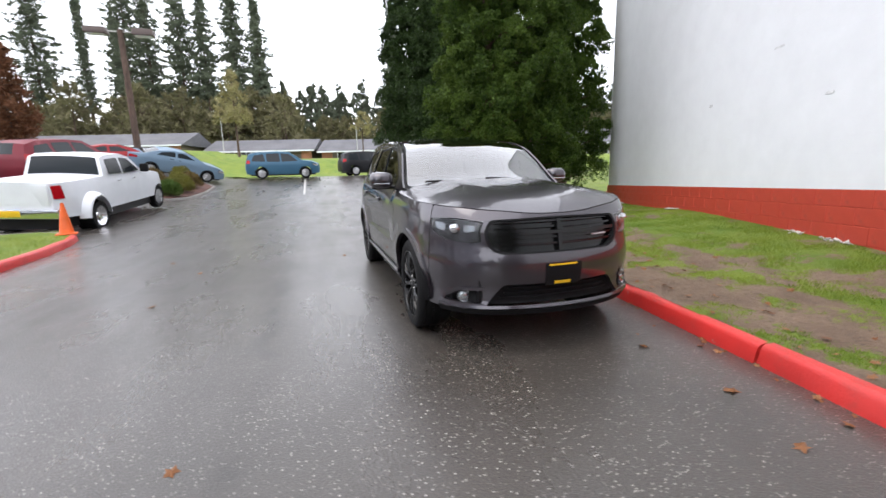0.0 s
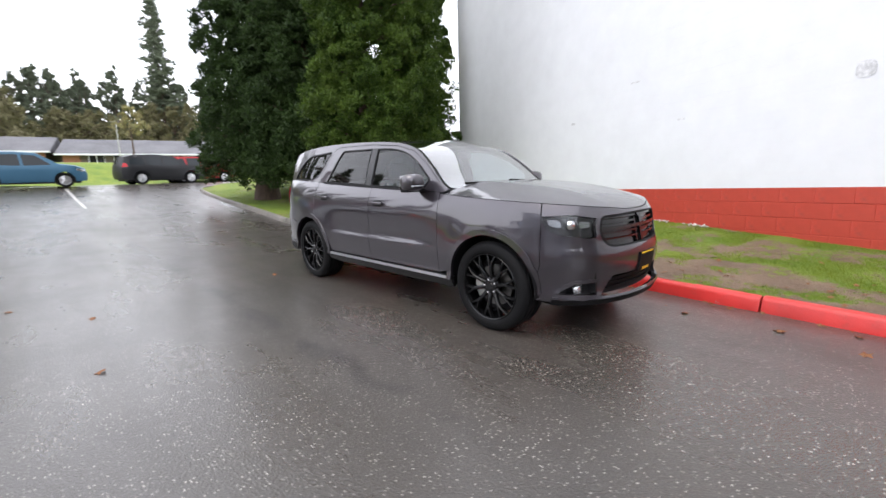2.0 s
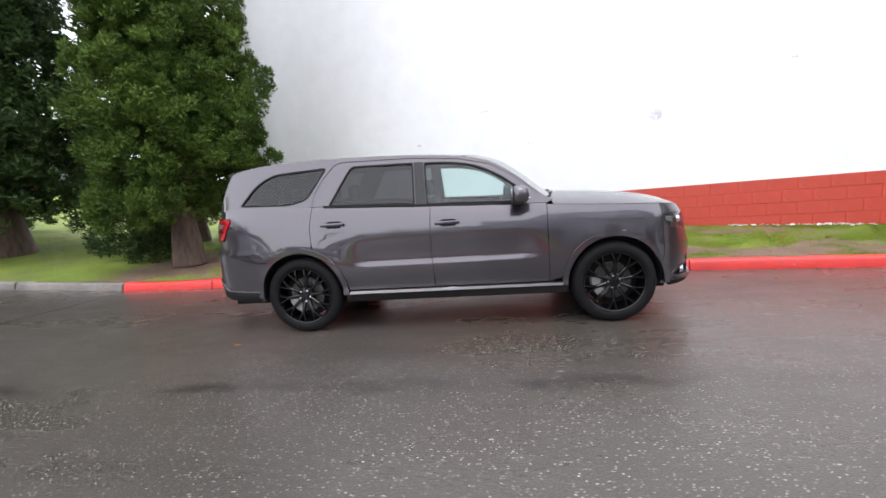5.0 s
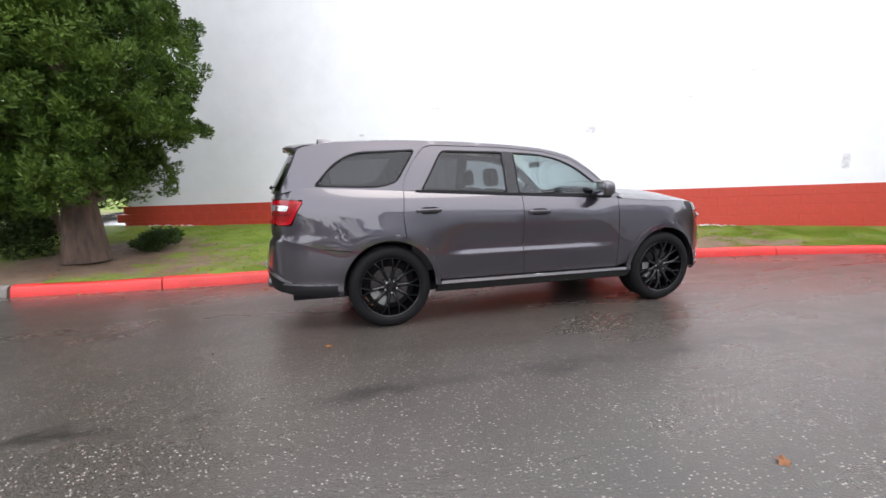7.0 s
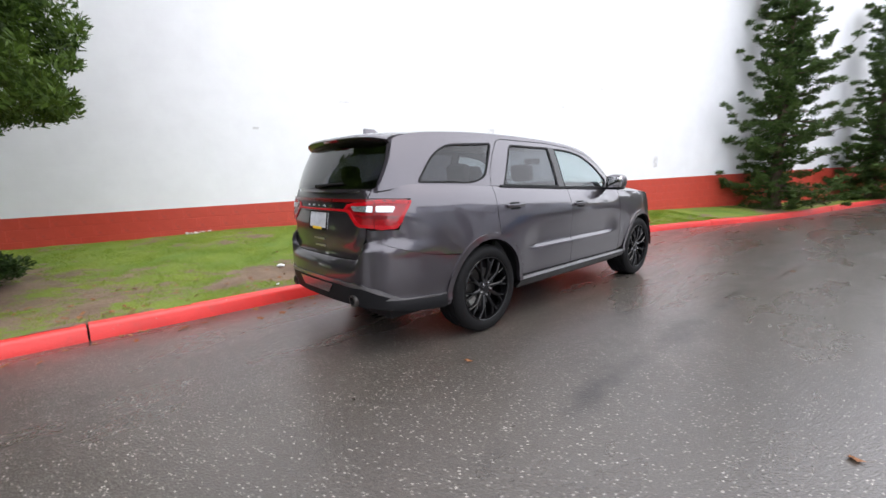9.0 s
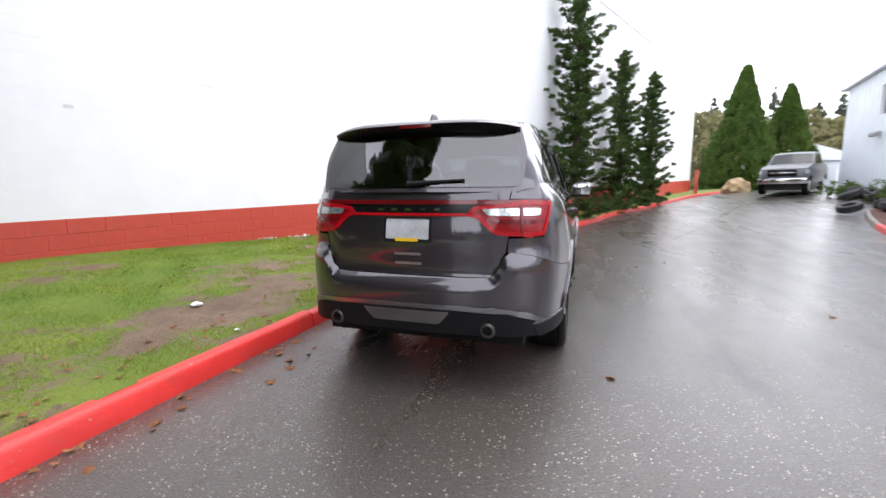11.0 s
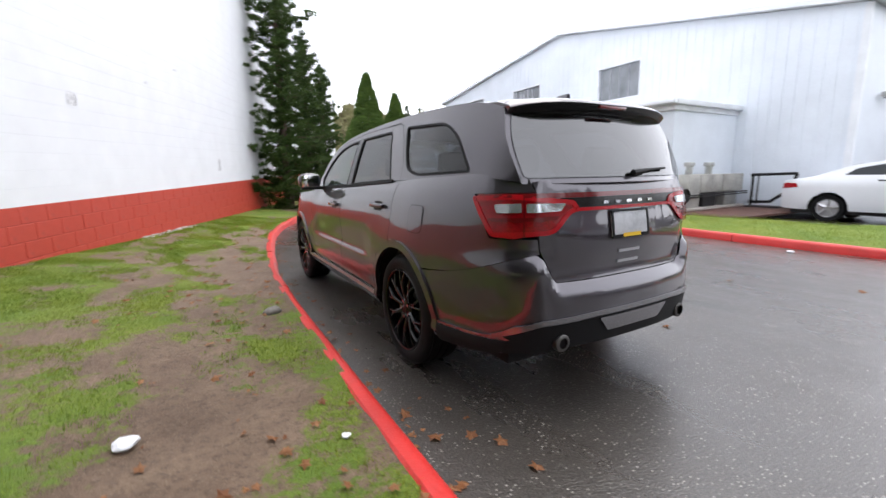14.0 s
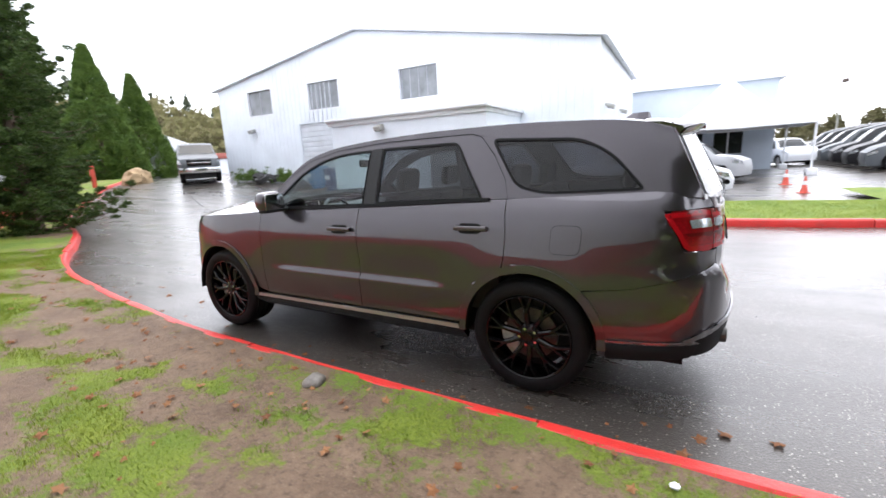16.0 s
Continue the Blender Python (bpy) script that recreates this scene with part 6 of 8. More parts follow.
part("fuel_flap", panel(flap, lower, step=0.05, rim=0.0, out=0.0035), PAINT, CAR)
part("flap_gap", panel(inset(flap, -0.004), lower, [inset(flap, 0.001)], step=0.05, rim=0.0, out=0.0022), TRIM_BLACK, CAR)

# dark shell inside the skin, wheel wells, floor pan
pan = bmesh.new()
box(pan, -0.70, -2.05, 0.27, 0.70, 2.40, 0.36)
box(pan, -0.84, -0.98, 0.30, 0.84, 1.02, 0.42)
part("floor_pan", pan, TRIM_BLACK, CAR, smooth=False)
for yc in (-1.521, 1.521):
    for sx in (1, -1):
        well = bmesh.new()
        n = 20
        rings = [[well.verts.new((sx * x, yc + 0.452 * math.cos(math.pi * i / n), 0.36 + 0.482 * math.sin(math.pi * i / n))) for i in range(n + 1)] for x in (0.925, 0.60)]
        for i in range(n):
            well.faces.new((rings[0][i], rings[0][i + 1], rings[1][i + 1], rings[1][i]))
        well.faces.new(rings[1])
        part("wheel_well", well, TRIM_BLACK, CAR)

inner = bmesh.new()
box(inner, -0.70, -2.10, 0.36, 0.70, -1.0, 0.98)
box(inner, -0.60, -2.30, 0.40, 0.60, -2.08, 0.72)
part("inner_shell", inner, TRIM_BLACK, CAR, smooth=False)
part("boot_tub", boxed(-0.70, 1.10, 0.36, 0.70, 2.42, 0.80), TRIM_BLACK, CAR, smooth=False)

# cabin
part("dashboard", boxed(-0.78, -1.00, 0.80, 0.78, -0.55, 1.13, bevel=0.06), CABIN_GREY, CAR)
part("door_card", boxed(-0.835, -0.9, 0.5, -0.78, 1.3, 1.15, bevel=0.02), CABIN, CAR)
part("door_card", boxed(0.78, -0.9, 0.5, 0.835, 1.3, 1.15, bevel=0.02), CABIN, CAR)
part("console", boxed(-0.14, -0.6, 0.42, 0.14, 0.35, 0.80, bevel=0.04), CABIN_GREY, CAR)


def car_seat(x, y, wide=0.50):
    s = part("seat", boxed(x - wide / 2, y - 0.28, 0.50, x + wide / 2, y + 0.24, 0.74, bevel=0.06), CABIN, CAR)
    b = boxed(-wide / 2, -0.07, 0, wide / 2, 0.07, 0.62, bevel=0.055, m=pose(x, y + 0.26, 0.66, -14, 0, 0))
    part("backrest", b, CABIN, s)
    for dx in ((0,) if wide < 0.7 else (-0.36, 0.36)):
        h = boxed(-0.135, -0.05, 0, 0.135, 0.05, 0.19, bevel=0.045, m=pose(x + dx, y + 0.425, 1.29, -8, 0, 0))
        part("headrest", h, CABIN, s)


car_seat(0.38, -0.12), car_seat(-0.38, -0.12), car_seat(0, 0.86, 1.25), car_seat(0, 1.62, 1.1)
wheel_bm = bmesh.new()
for i in range(28):
    a, b = (2 * math.pi * k / 28 for k in (i, i + 1))
    tube(wheel_bm, (0.185 * math.cos(a), 0.185 * math.sin(a), 0), (0.185 * math.cos(b), 0.185 * math.sin(b), 0), 0.016, 0.016, 8, cap=False)
for a in (90, 210, 330):
    tube(wheel_bm, (0, 0, -0.03), (0.18 * math.cos(radians(a)), 0.18 * math.sin(radians(a)), 0), 0.02, 0.014, 6)
lathe(wheel_bm, [(0.0, 0.0), (0.07, -0.005), (0.075, -0.03), (0.0, -0.04)], 16, "z")
part("steering_wheel", wheel_bm, GLOSS_BLACK, CAR, m=pose(0.38, -0.47, 1.06, -62, 0, 0))
part("rear_view_mirror", boxed(-0.12, -0.42, 1.50, 0.12, -0.39, 1.57, bevel=0.014), TRIM_BLACK, CAR)
part("roof_lining", panel([(-0.58, -0.02), (0.58, -0.02), (0.54, 2.1), (-0.54, 2.1)], lambda x, y: roof(x, y) - Vector((0, 0, 0.045)), step=0.2, rim=0), CABIN_GREY, CAR)


# wheels
def make_wheel(m, name="wheel"):
    """A twenty-inch black alloy with ten split spokes; its outer face points to +x."""
    w = part(name, lathe(bmesh.new(), [(0.280, 0.02), (0.287, 0.035), (0.282, 0.042), (0.273, 0.037), (0.266, 0.0), (0.250, -0.12), (0.262, -0.21)], 48, "x"), RIM_BLACK, CAR, "gloss black split-spoke alloy wheel", m=m)
    tyre = bmesh.new()
    prof = [(0.262, -0.215), (0.285, -0.235), (0.330, -0.242), (0.365, -0.232), (0.381, -0.210)]
    for a in (-0.16, -0.10, -0.04):
        prof += [(0.386, a - 0.026), (0.386, a + 0.020), (0.378, a + 0.024), (0.378, a + 0.030)]
    prof += [(0.386, 0.000), (0.381, 0.015), (0.365, 0.036), (0.345, 0.043), (0.330, 0.046), (0.312, 0.046), (0.292, 0.040), (0.279, 0.026)]
    lathe(tyre, prof, 56, "x")
    part("tyre", tyre, TYRE, w)
    for i in range(10):
        bm = bmesh.new()
        for k in (-1, 0, 1):
            rows = []
            for j in range(5):
                f = (j / 4) * (0.62 if k == 0 else 0.5) + (0.0 if k == 0 else 0.5)
                r, a = 0.055 + 0.220 * f, radians(36 * i + k * 8.5 * max(0.0, (f - 0.46) / 0.54) ** 0.85)
                x = 0.010 + 0.026 * math.sin(f * math.pi * 0.8)
                wd = 0.0165 - 0.004 * f if k == 0 else 0.0105
                c, s = math.cos(a), math.sin(a)
                rows.append([bm.verts.new((x + dx, r * c - q * s, r * s + q * c)) for dx, q in ((-0.035, -wd), (-0.006, -wd), (0.002, -wd * 0.45), (0.002, wd * 0.45), (-0.006, wd), (-0.035, wd))])
            for r0, r1 in zip(rows, rows[1:]):
                for q in range(5):
                    bm.faces.new((r0[q], r0[q + 1], r1[q + 1], r1[q]))
        bmesh.ops.recalc_face_normals(bm, faces=bm.faces)
        part("spoke", bm, RIM_BLACK, w)
    part("hub", lathe(bmesh.new(), [(0.0, 0.022), (0.030, 0.022), (0.034, 0.016), (0.060, 0.012), (0.082, 0.002), (0.086, -0.04)], 28, "x"), RIM_BLACK, w)
    for i in range(5):
        a = radians(72 * i + 18)
        part("wheel_nut", tube(bmesh.new(), (0.004, 0.0575 * math.cos(a), 0.0575 * math.sin(a)), (0.022, 0.0575 * math.cos(a), 0.0575 * math.sin(a)), 0.0115, 0.009, 6), CHROME, w)
    part("brake_disc", lathe(bmesh.new(), [(0.07, -0.055), (0.175, -0.055), (0.175, -0.085), (0.07, -0.085)], 36, "x"), DISC, w)
    cal = bmesh.new()
    rows = []
    for j in range(7):
        a = radians(150 + 60 * j / 6)
        rows.append([cal.verts.new((x, r * math.cos(a), r * math.sin(a))) for x, r in ((-0.03, 0.115), (-0.03, 0.195), (-0.10, 0.20), (-0.10, 0.115))])
    for r0, r1 in zip(rows, rows[1:]):
        for q in range(4):
            cal.faces.new((r0[q], r0[(q + 1) % 4], r1[(q + 1) % 4], r1[q]))
    cal.faces.new(rows[0]), cal.faces.new(rows[-1][::-1])
    bmesh.ops.recalc_face_normals(cal, faces=cal.faces)
    part("brake_caliper", cal, GALV, w)
    part("rim_back", lathe(bmesh.new(), [(0.06, -0.11), (0.245, -0.11)], 30, "x"), TRIM_BLACK, w)
    return w


for yc, turn in ((-1.521, 7), (1.521, 21)):
    make_wheel(pose(0.895, yc, 0.386, turn, 0, 0))
    make_wheel(pose(-0.895, yc, 0.386, turn * 2, 0, 180))

# ---- beside the workshop: path, mulch, bins, condensers, lamps ----
def flat_patch(name, label, outline, lift, material, step=0.35):
    return tagged(part(name, panel(outline, lambda x, y: Vector((x, y, land(x, y) + lift + 0.01 * noise.noise(Vector((x, y, 1))))), step=step, rim=0.05), material), label, "ground", kind="structure")


flat_patch("path_1", "wet pale concrete path to the grey door", [(-7.08, -4.86), (-7.5, -6.3), (-8.0, -7.9), (-9.0, -7.4), (-9.74, -6.4), (-9.74, -3.9), (-9.0, -4.0), (-8.35, -4.86)], 0.12, CONCRETE)
flat_patch("mulch_3", "red-brown bark mulch between the kerb and the condensers", [(-7.20, -4.83), (-6.95, -3.6), (-6.72, -2.3), (-8.75, -1.7), (-8.75, -3.1), (-8.15, -4.35), (-8.35, -4.83)], 0.155, MULCH)
flat_patch("mulch_1", "dark red-brown bark mulch bed beside the kerb", [(-8.15, -8.1), (-8.65, -9.5), (-9.3, -11.2), (-10.0, -12.65), (-11.3, -13.95), (-13.05, -14.85), (-13.05, -7.0), (-9.74, -6.5), (-9.0, -7.45)], 0.13, MULCH)
flat_patch("mulch_2", "dark bark mulch strip round the condensers", [(-8.35, -5.15), (-8.95, -3.95), (-9.8, -3.85), (-13.05, -3.2), (-13.05, -0.8), (-8.85, -1.0), (-8.7, -3.2), (-8.1, -4.4)], 0.19, MULCH)


def wheelie_bin(x, y, turn, material, label):
    b = thing("wheelie_bin", label, "bin", Matrix.Translation((x, y, land(x, y) + 0.13)) @ Euler((0, 0, radians(turn))).to_matrix().to_4x4())
    bm = bmesh.new()
    lo, hi = ([bm.verts.new((sx * w, sy * d, z)) for sx, sy in ((-1, -1), (1, -1), (1, 1), (-1, 1))] for w, d, z in ((0.23, 0.27, 0.06), (0.29, 0.36, 0.95)))
    for i in range(4):
        bm.faces.new((lo[i], lo[(i + 1) % 4], hi[(i + 1) % 4], hi[i]))
    bm.faces.new(lo[::-1])
    bmesh.ops.bevel(bm, geom=list(bm.edges), offset=0.03, segments=2, affect="EDGES")
    part("body", bm, material, b)
    part("lid", boxed(-0.31, -0.40, 0.95, 0.31, 0.40, 1.02, bevel=0.025), material, b)
    part("handle", tube(bmesh.new(), (-0.22, 0.42, 0.92), (0.22, 0.42, 0.92), 0.015), material, b)
    for sx in (-1, 1):
        part("wheel", lathe(bmesh.new(), [(0.0, -0.02), (0.10, -0.02), (0.10, 0.03), (0.0, 0.03)], 16, "x", Matrix.Translation((sx * 0.25, 0.28, 0.10))), BLACK_RUBBER, b)
    part("label_panel", boxed(-0.16, -0.372, 0.55, 0.16, -0.335, 0.72), TRIM_WHITE, b, smooth=False)


BIN_NAVY = mat("navy bin plastic", (0.012, 0.035, 0.16), 0.4, stain=0.15)
BIN_BLUE = mat("sky blue bin plastic", (0.03, 0.22, 0.46), 0.4, stain=0.15)
wheelie_bin(-10.25, -10.45, 75, BIN_NAVY, "navy blue wheelie bin beside the annex wall")
wheelie_bin(-10.55, -11.75, 70, BIN_BLUE, "light blue wheelie bin on the mulch bed")


def tyre_stack(x, y, n, label, seed):
    rg = random.Random(seed)
    for i in range(n):
        bx, by = x + rg.uniform(-0.7, 0.7), y + rg.uniform(-0.7, 0.7)
        z = land(bx, by) + 0.27
        t = thing("old_tyre", label, "tyre", Matrix.Translation((bx, by, z)) @ Euler((rg.uniform(-0.5, 0.5), rg.uniform(-0.5, 0.5), rg.uniform(0, 3))).to_matrix().to_4x4(), group="heap of old tyres")
        part("tread", lathe(bmesh.new(), [(0.20, -0.10), (0.30, -0.12), (0.34, -0.09), (0.34, 0.09), (0.30, 0.12), (0.20, 0.10), (0.18, 0.0), (0.20, -0.10)], 20, "z"), BLACK_RUBBER, t)


tyre_stack(-10.0, -12.3, 4, "old black tyre dumped by the bins", 3)
tyre_stack(-11.7, -16.6, 7, "old black tyre in a heap along the workshop", 4)
for i, (x, y, r) in enumerate(((-11.9, -17.9, 0.5), (-12.2, -15.6, 0.4))):
    rng = np.random.default_rng(70 + i)
    k = 60
    c = np.stack([x + rng.normal(0, r, k), y + rng.normal(0, r, k), land(x, y) + 0.15 + abs(rng.normal(0, 0.22, k))], axis=1)
    v, q = leaf_cloud(c, np.full(k, 0.16), 30, 0.05, rng, 0, 0.9)
    tagged(part("shrub", mesh_of("shrub", v, q, LEAF_HEDGE), None), "low green weed shrub by the workshop wall", "shrub")

# condenser units along the annex
ac = thing("condenser_unit", "long weathered grey condenser unit on a low plinth", "air conditioner", pose(-9.1, -3.2, 0.19))
part("plinth", boxed(-3.5, -0.02, 0.0, 0.15, 0.62, 0.07, bevel=0.01), CONCRETE, ac)
AC_BEIGE = mat("weathered beige metal", (0.36, 0.35, 0.32), 0.5, metal=0.2, grain=0.12, stain=0.25, stain_scale=3)
for i in range(3):
    x1 = -i * 1.16
    body = part("cabinet", boxed(x1 - 1.13, 0.02, 0.07 + (0.0 if i == 0 else 0.42), x1, 0.56, 1.0, bevel=0.015), AC_BEIGE, ac)
    part("seam", boxed(x1 - 0.58, 0.562, 0.5, x1 - 0.56, 0.568, 0.98), GALV, body, smooth=False)
    if i:
        part("fan_box", boxed(x1 - 0.95, 0.10, 0.075, x1 - 0.25, 0.5, 0.48, bevel=0.02), BLACK_RUBBER if i == 1 else GALV, body)
for i in range(7):
    part("louvre", boxed(0.004, 0.04 + i * 0.073, 0.12, 0.02, 0.075 + i * 0.073, 0.96), GALV, ac, smooth=False)
for x in (-0.95, -1.95):
    cap = part("vent_cap", tube(bmesh.new(), (x, 0.3, 1.0), (x, 0.3, 1.22), 0.09, 0.09, 14), GALV, ac)
    part("vent_hood", boxed(x - 0.13, 0.20, 1.22, x + 0.13, 0.40, 1.34, bevel=0.03), GALV, cap)
pipes = bmesh.new()
for z in (0.36, 0.42):
    tube(pipes, (0.05, 0.60, z), (-3.6, 0.62, z + 0.05), 0.018, 0.018, 8)
part("pipe", pipes, BLACK_RUBBER, ac)
fan = bmesh.new()
lathe(fan, [(0.0, 0.0), (0.16, 0.0), (0.20, 0.02), (0.20, 0.06)], 20, "y", Matrix.Translation((-0.35, 0.565, 0.42)))
part("fan", fan, BLACK_RUBBER, ac)

rack = thing("steel_rack", "black angled steel rack leaning by the workshop", "rack", pose(-12.6, -2.45, 0.19))
for a, b, r in (((0, 0, 0.95), (0, 1.15, 0.98), 0.04), ((0.02, 1.15, 0.98), (0.02, 1.05, 0.55), 0.045), ((0.02, 1.05, 0.55), (0, 0.55, 0.16), 0.045), ((0, 0.55, 0.16), (0, 0.0, 0.14), 0.04), ((0, 0.05, 0.0), (0, 0.05, 0.95), 0.035), ((0.25, 0.3, 0.1), (0.0, 0.2, 0.95), 0.02)):
    part("bar", tube(bmesh.new(), a, b, r, r, 8), TRIM_BLACK, rack)
part("foot", boxed(-0.25, 0.0, 0.0, 0.3, 0.9, 0.03), TRIM_BLACK, rack, smooth=False)


def flood(x, y, z, facing, label):
    m = Matrix.Translation((x, y, z)) @ Euler((0, 0, radians(facing))).to_matrix().to_4x4()
    f = thing("wall_lamp", label, "lamp", m)
    part("bracket", boxed(-0.06, -0.05, -0.05, 0.10, 0.05, 0.05, bevel=0.01), GALV, f)
    part("housing", boxed(0.08, -0.17, -0.09, 0.34, 0.17, 0.07, bevel=0.03, m=pose(0, 0, 0, 0, 18, 0)), GALV, f)
    part("lens", boxed(0.09, -0.14, -0.105, 0.32, 0.14, -0.092, m=pose(0, 0, 0, 0, 18, 0)), DARK_GLASS, f, smooth=False)


flood(AX + 0.03, -7.4, 2.85, 0, "grey floodlight on the annex wall")
flood(BX + 0.03, -18.7, 3.63, 0, "grey floodlight on the workshop wall")
flood(-14.6, -0.33, 3.3, 90, "grey floodlight on the workshop side wall")
flood(-18.8, -0.33, 3.4, 90, "grey floodlight under the workshop eave")

# patches on the white wall
for u, z, w, h in ((0.06, 2.40, 0.20, 0.19), (-5.0, 1.52, 0.15, 0.32), (-1.9, 2.95, 0.10, 0.03), (2.4, 2.2, 0.14, 0.03), (-3.1, 3.4, 0.16, 0.03), (3.4, 3.0, 0.22, 0.03), (5.1, 2.5, 0.12, 0.05)):
    bm = panel(rounded([(u - w / 2, z - h / 2), (u + w / 2, z - h * 0.45), (u + w * 0.4, z + h / 2), (u - w * 0.45, z + h * 0.42)], min(w, h) * 0.35), lambda a, b: on_wall(a, b, -0.001), step=0.06, rim=0.004)
    bmesh.ops.recalc_face_normals(bm, faces=bm.faces)
    part("patch", bm, WALL_PATCH, wall_white)

# ---- other parked and passing vehicles: x across, front towards +y, ground at 0 ----
def street_car(name, label, m, top, wheels, r, half, belt_z, paint, glazed, windows, group="", twin=False, tumble=0.36, sill=0.28):
    """A vehicle from its side outline: top runs from the tail's foot over the roof to the nose's foot; glazed names the spans of it that are screens."""
    car = thing(name, label, "car", m, group=group)
    y0, y1 = min(p[0] for p in top), max(p[0] for p in top)

    def skin(y, z):
        x = half - 0.05 * max(0.0, (0.55 - z) / 0.3) ** 2 - 0.02 * max(0.0, (z - 0.75) / 0.3) ** 2
        if z > belt_z:
            x = half - 0.055 - (z - belt_z) * tumble
        e = min(y - y0, y1 - y)
        return Vector((x - 0.20 * max(0.0, 1 - e / 0.55) ** 2.2, y, z))
    foot = [top[-1]]
    for yc in sorted(wheels, reverse=True):
        foot += [(yc + r * 1.17, sill)] + [p for p in arc(yc, r, r * 1.17, 8, 172, 12) if p[1] > sill] + [(yc - r * 1.17, sill)]
    outline = list(top) + foot[1:]
    glass_polys = [rounded(w, 0.05) for w in windows]
    for k in (False, True):
        part("side_panel", panel(outline, skin, step=0.16, rim=0.0, mirror=k), paint, car)
        for w in glass_polys:
            part("side_window", panel(w, skin, step=0.2, rim=0.004, out=0.006, mirror=k), CAR_GLASS, car)
    dense = denser(list(top), 0.12, closed=False)

    def strip(a, b, lift):
        bm = bmesh.new()
        prev = None
        for i in range(a, b + 1):
            y, z = dense[i]
            e = skin(y, z).x
            ring = []
            for j in range(9):
                u = -1 + j / 4
                bow = 1 - u * u
                endwise = 0.10 * bow * (1 if y > (y0 + y1) / 2 else -1) * (1 - smoothstep(0, 0.9, min(y - y0, y1 - y)))
                ring.append(bm.verts.new((u * e, y + endwise, z + (0.035 if z > 0.7 else 0.0) * bow + lift)))
            if prev:
                for j in range(8):
                    bm.faces.new((prev[j], ring[j], ring[j + 1], prev[j + 1]))
            prev = ring
        bmesh.ops.recalc_face_normals(bm, faces=bm.faces)
        return bm
    part("body_top", strip(0, len(dense) - 1, 0.0), paint, car)
    at = lambda p: min(range(len(dense)), key=lambda i: (dense[i][0] - p[0]) ** 2 + (dense[i][1] - p[1]) ** 2)
    for a, b in glazed:
        bm = strip(at(a) + 0, at(b), 0.012)
        for v in bm.verts:
            v.co.x *= 0.90
        part("screen", bm, CAR_GLASS, car)
    part("underbody", boxed(-half + 0.18, y0 + 0.25, r * 0.55, half - 0.18, y1 - 0.25, sill + 0.25), BLACK_RUBBER, car, smooth=False)
    for yc in wheels:
        for sx in (1, -1):
            w = part("wheel", lathe(bmesh.new(), [(0.0, 0.02), (r * 0.25, 0.03), (r * 0.60, 0.0), (r * 0.66, 0.03), (r * 0.68, 0.0)], 20, "x"), ALLOY, car, m=pose(sx * (half - 0.07), yc, r, 0, 0, 0 if sx > 0 else 180))
            part("tyre", lathe(bmesh.new(), [(r * 0.66, -0.2), (r * 0.95, -0.2), (r, -0.17), (r, 0.0), (r * 0.95, 0.03), (r * 0.66, 0.02)], 28, "x"), TYRE, w)
            for i in range(5):
                a = radians(72 * i + 10)
                part("spoke", tube(bmesh.new(), (0.02, 0.1 * r * math.cos(a), 0.1 * r * math.sin(a)), (0.012, 0.62 * r * math.cos(a), 0.62 * r * math.sin(a)), 0.05 * r / 0.35, 0.035 * r / 0.35, 5), ALLOY, w)
    return car, skin


def lights(car, skin, head, tail):
    for sx in (1, -1):
        for poly, material, nm in ((head, LAMP_CLEAR, "headlight"), (tail, LAMP_RED, "tail_light")):
            if poly:
                part(nm, panel(rounded(poly, 0.03), skin, step=0.12, rim=0.01, out=0.012, mirror=sx < 0), material, car)


CAR_GLASS = mat("tinted vehicle glass", (0.02, 0.024, 0.027), 0.12, spec=0.3)
ALLOY = mat("silver alloy", (0.50, 0.50, 0.51), 0.3, metal=0.8)
PAINTS = {k: mat(k + " car paint", c, 0.45, metal=0.1, coat=0.15, spec=0.25, stain=0.05) for k, c in
          {"white": (0.74, 0.76, 0.79), "silver": (0.42, 0.43, 0.45), "black": (0.015, 0.015, 0.017), "red": (0.30, 0.018, 0.022), "maroon": (0.16, 0.018, 0.028), "blue": (0.045, 0.12, 0.19), "navy": (0.03, 0.06, 0.20), "grey": (0.10, 0.11, 0.12), "pale blue": (0.17, 0.25, 0.33)}.items()}

SEDAN = [(-2.40, 0.30), (-2.42, 0.62), (-2.36, 0.98), (-1.75, 1.09), (-1.05, 1.36), (-0.35, 1.47), (0.25, 1.45), (0.75, 1.30), (1.25, 1.03), (1.9, 0.93), (2.28, 0.78), (2.40, 0.58), (2.38, 0.30)]
SEDAN_WIN = [[(-1.30, 1.02), (-0.95, 1.29), (-0.45, 1.39), (-0.28, 1.39), (-0.28, 0.99)], [(-0.18, 0.99), (-0.18, 1.39), (0.22, 1.37), (0.95, 1.02)]]
SUV = [(-2.20, 0.32), (-2.25, 0.65), (-2.20, 1.05), (-2.0, 1.55), (-1.6, 1.68), (-0.3, 1.72), (0.45, 1.66), (0.85, 1.42), (1.20, 1.15), (1.85, 1.06), (2.20, 0.90), (2.28, 0.62), (2.25, 0.32)]
SUV_WIN = [[(-1.88, 1.14), (-1.72, 1.50), (-1.15, 1.58), (-1.05, 1.10)], [(-0.95, 1.10), (-1.0, 1.60), (-0.2, 1.62), (-0.15, 1.08)], [(-0.05, 1.08), (-0.10, 1.62), (0.42, 1.56), (0.95, 1.12)]]
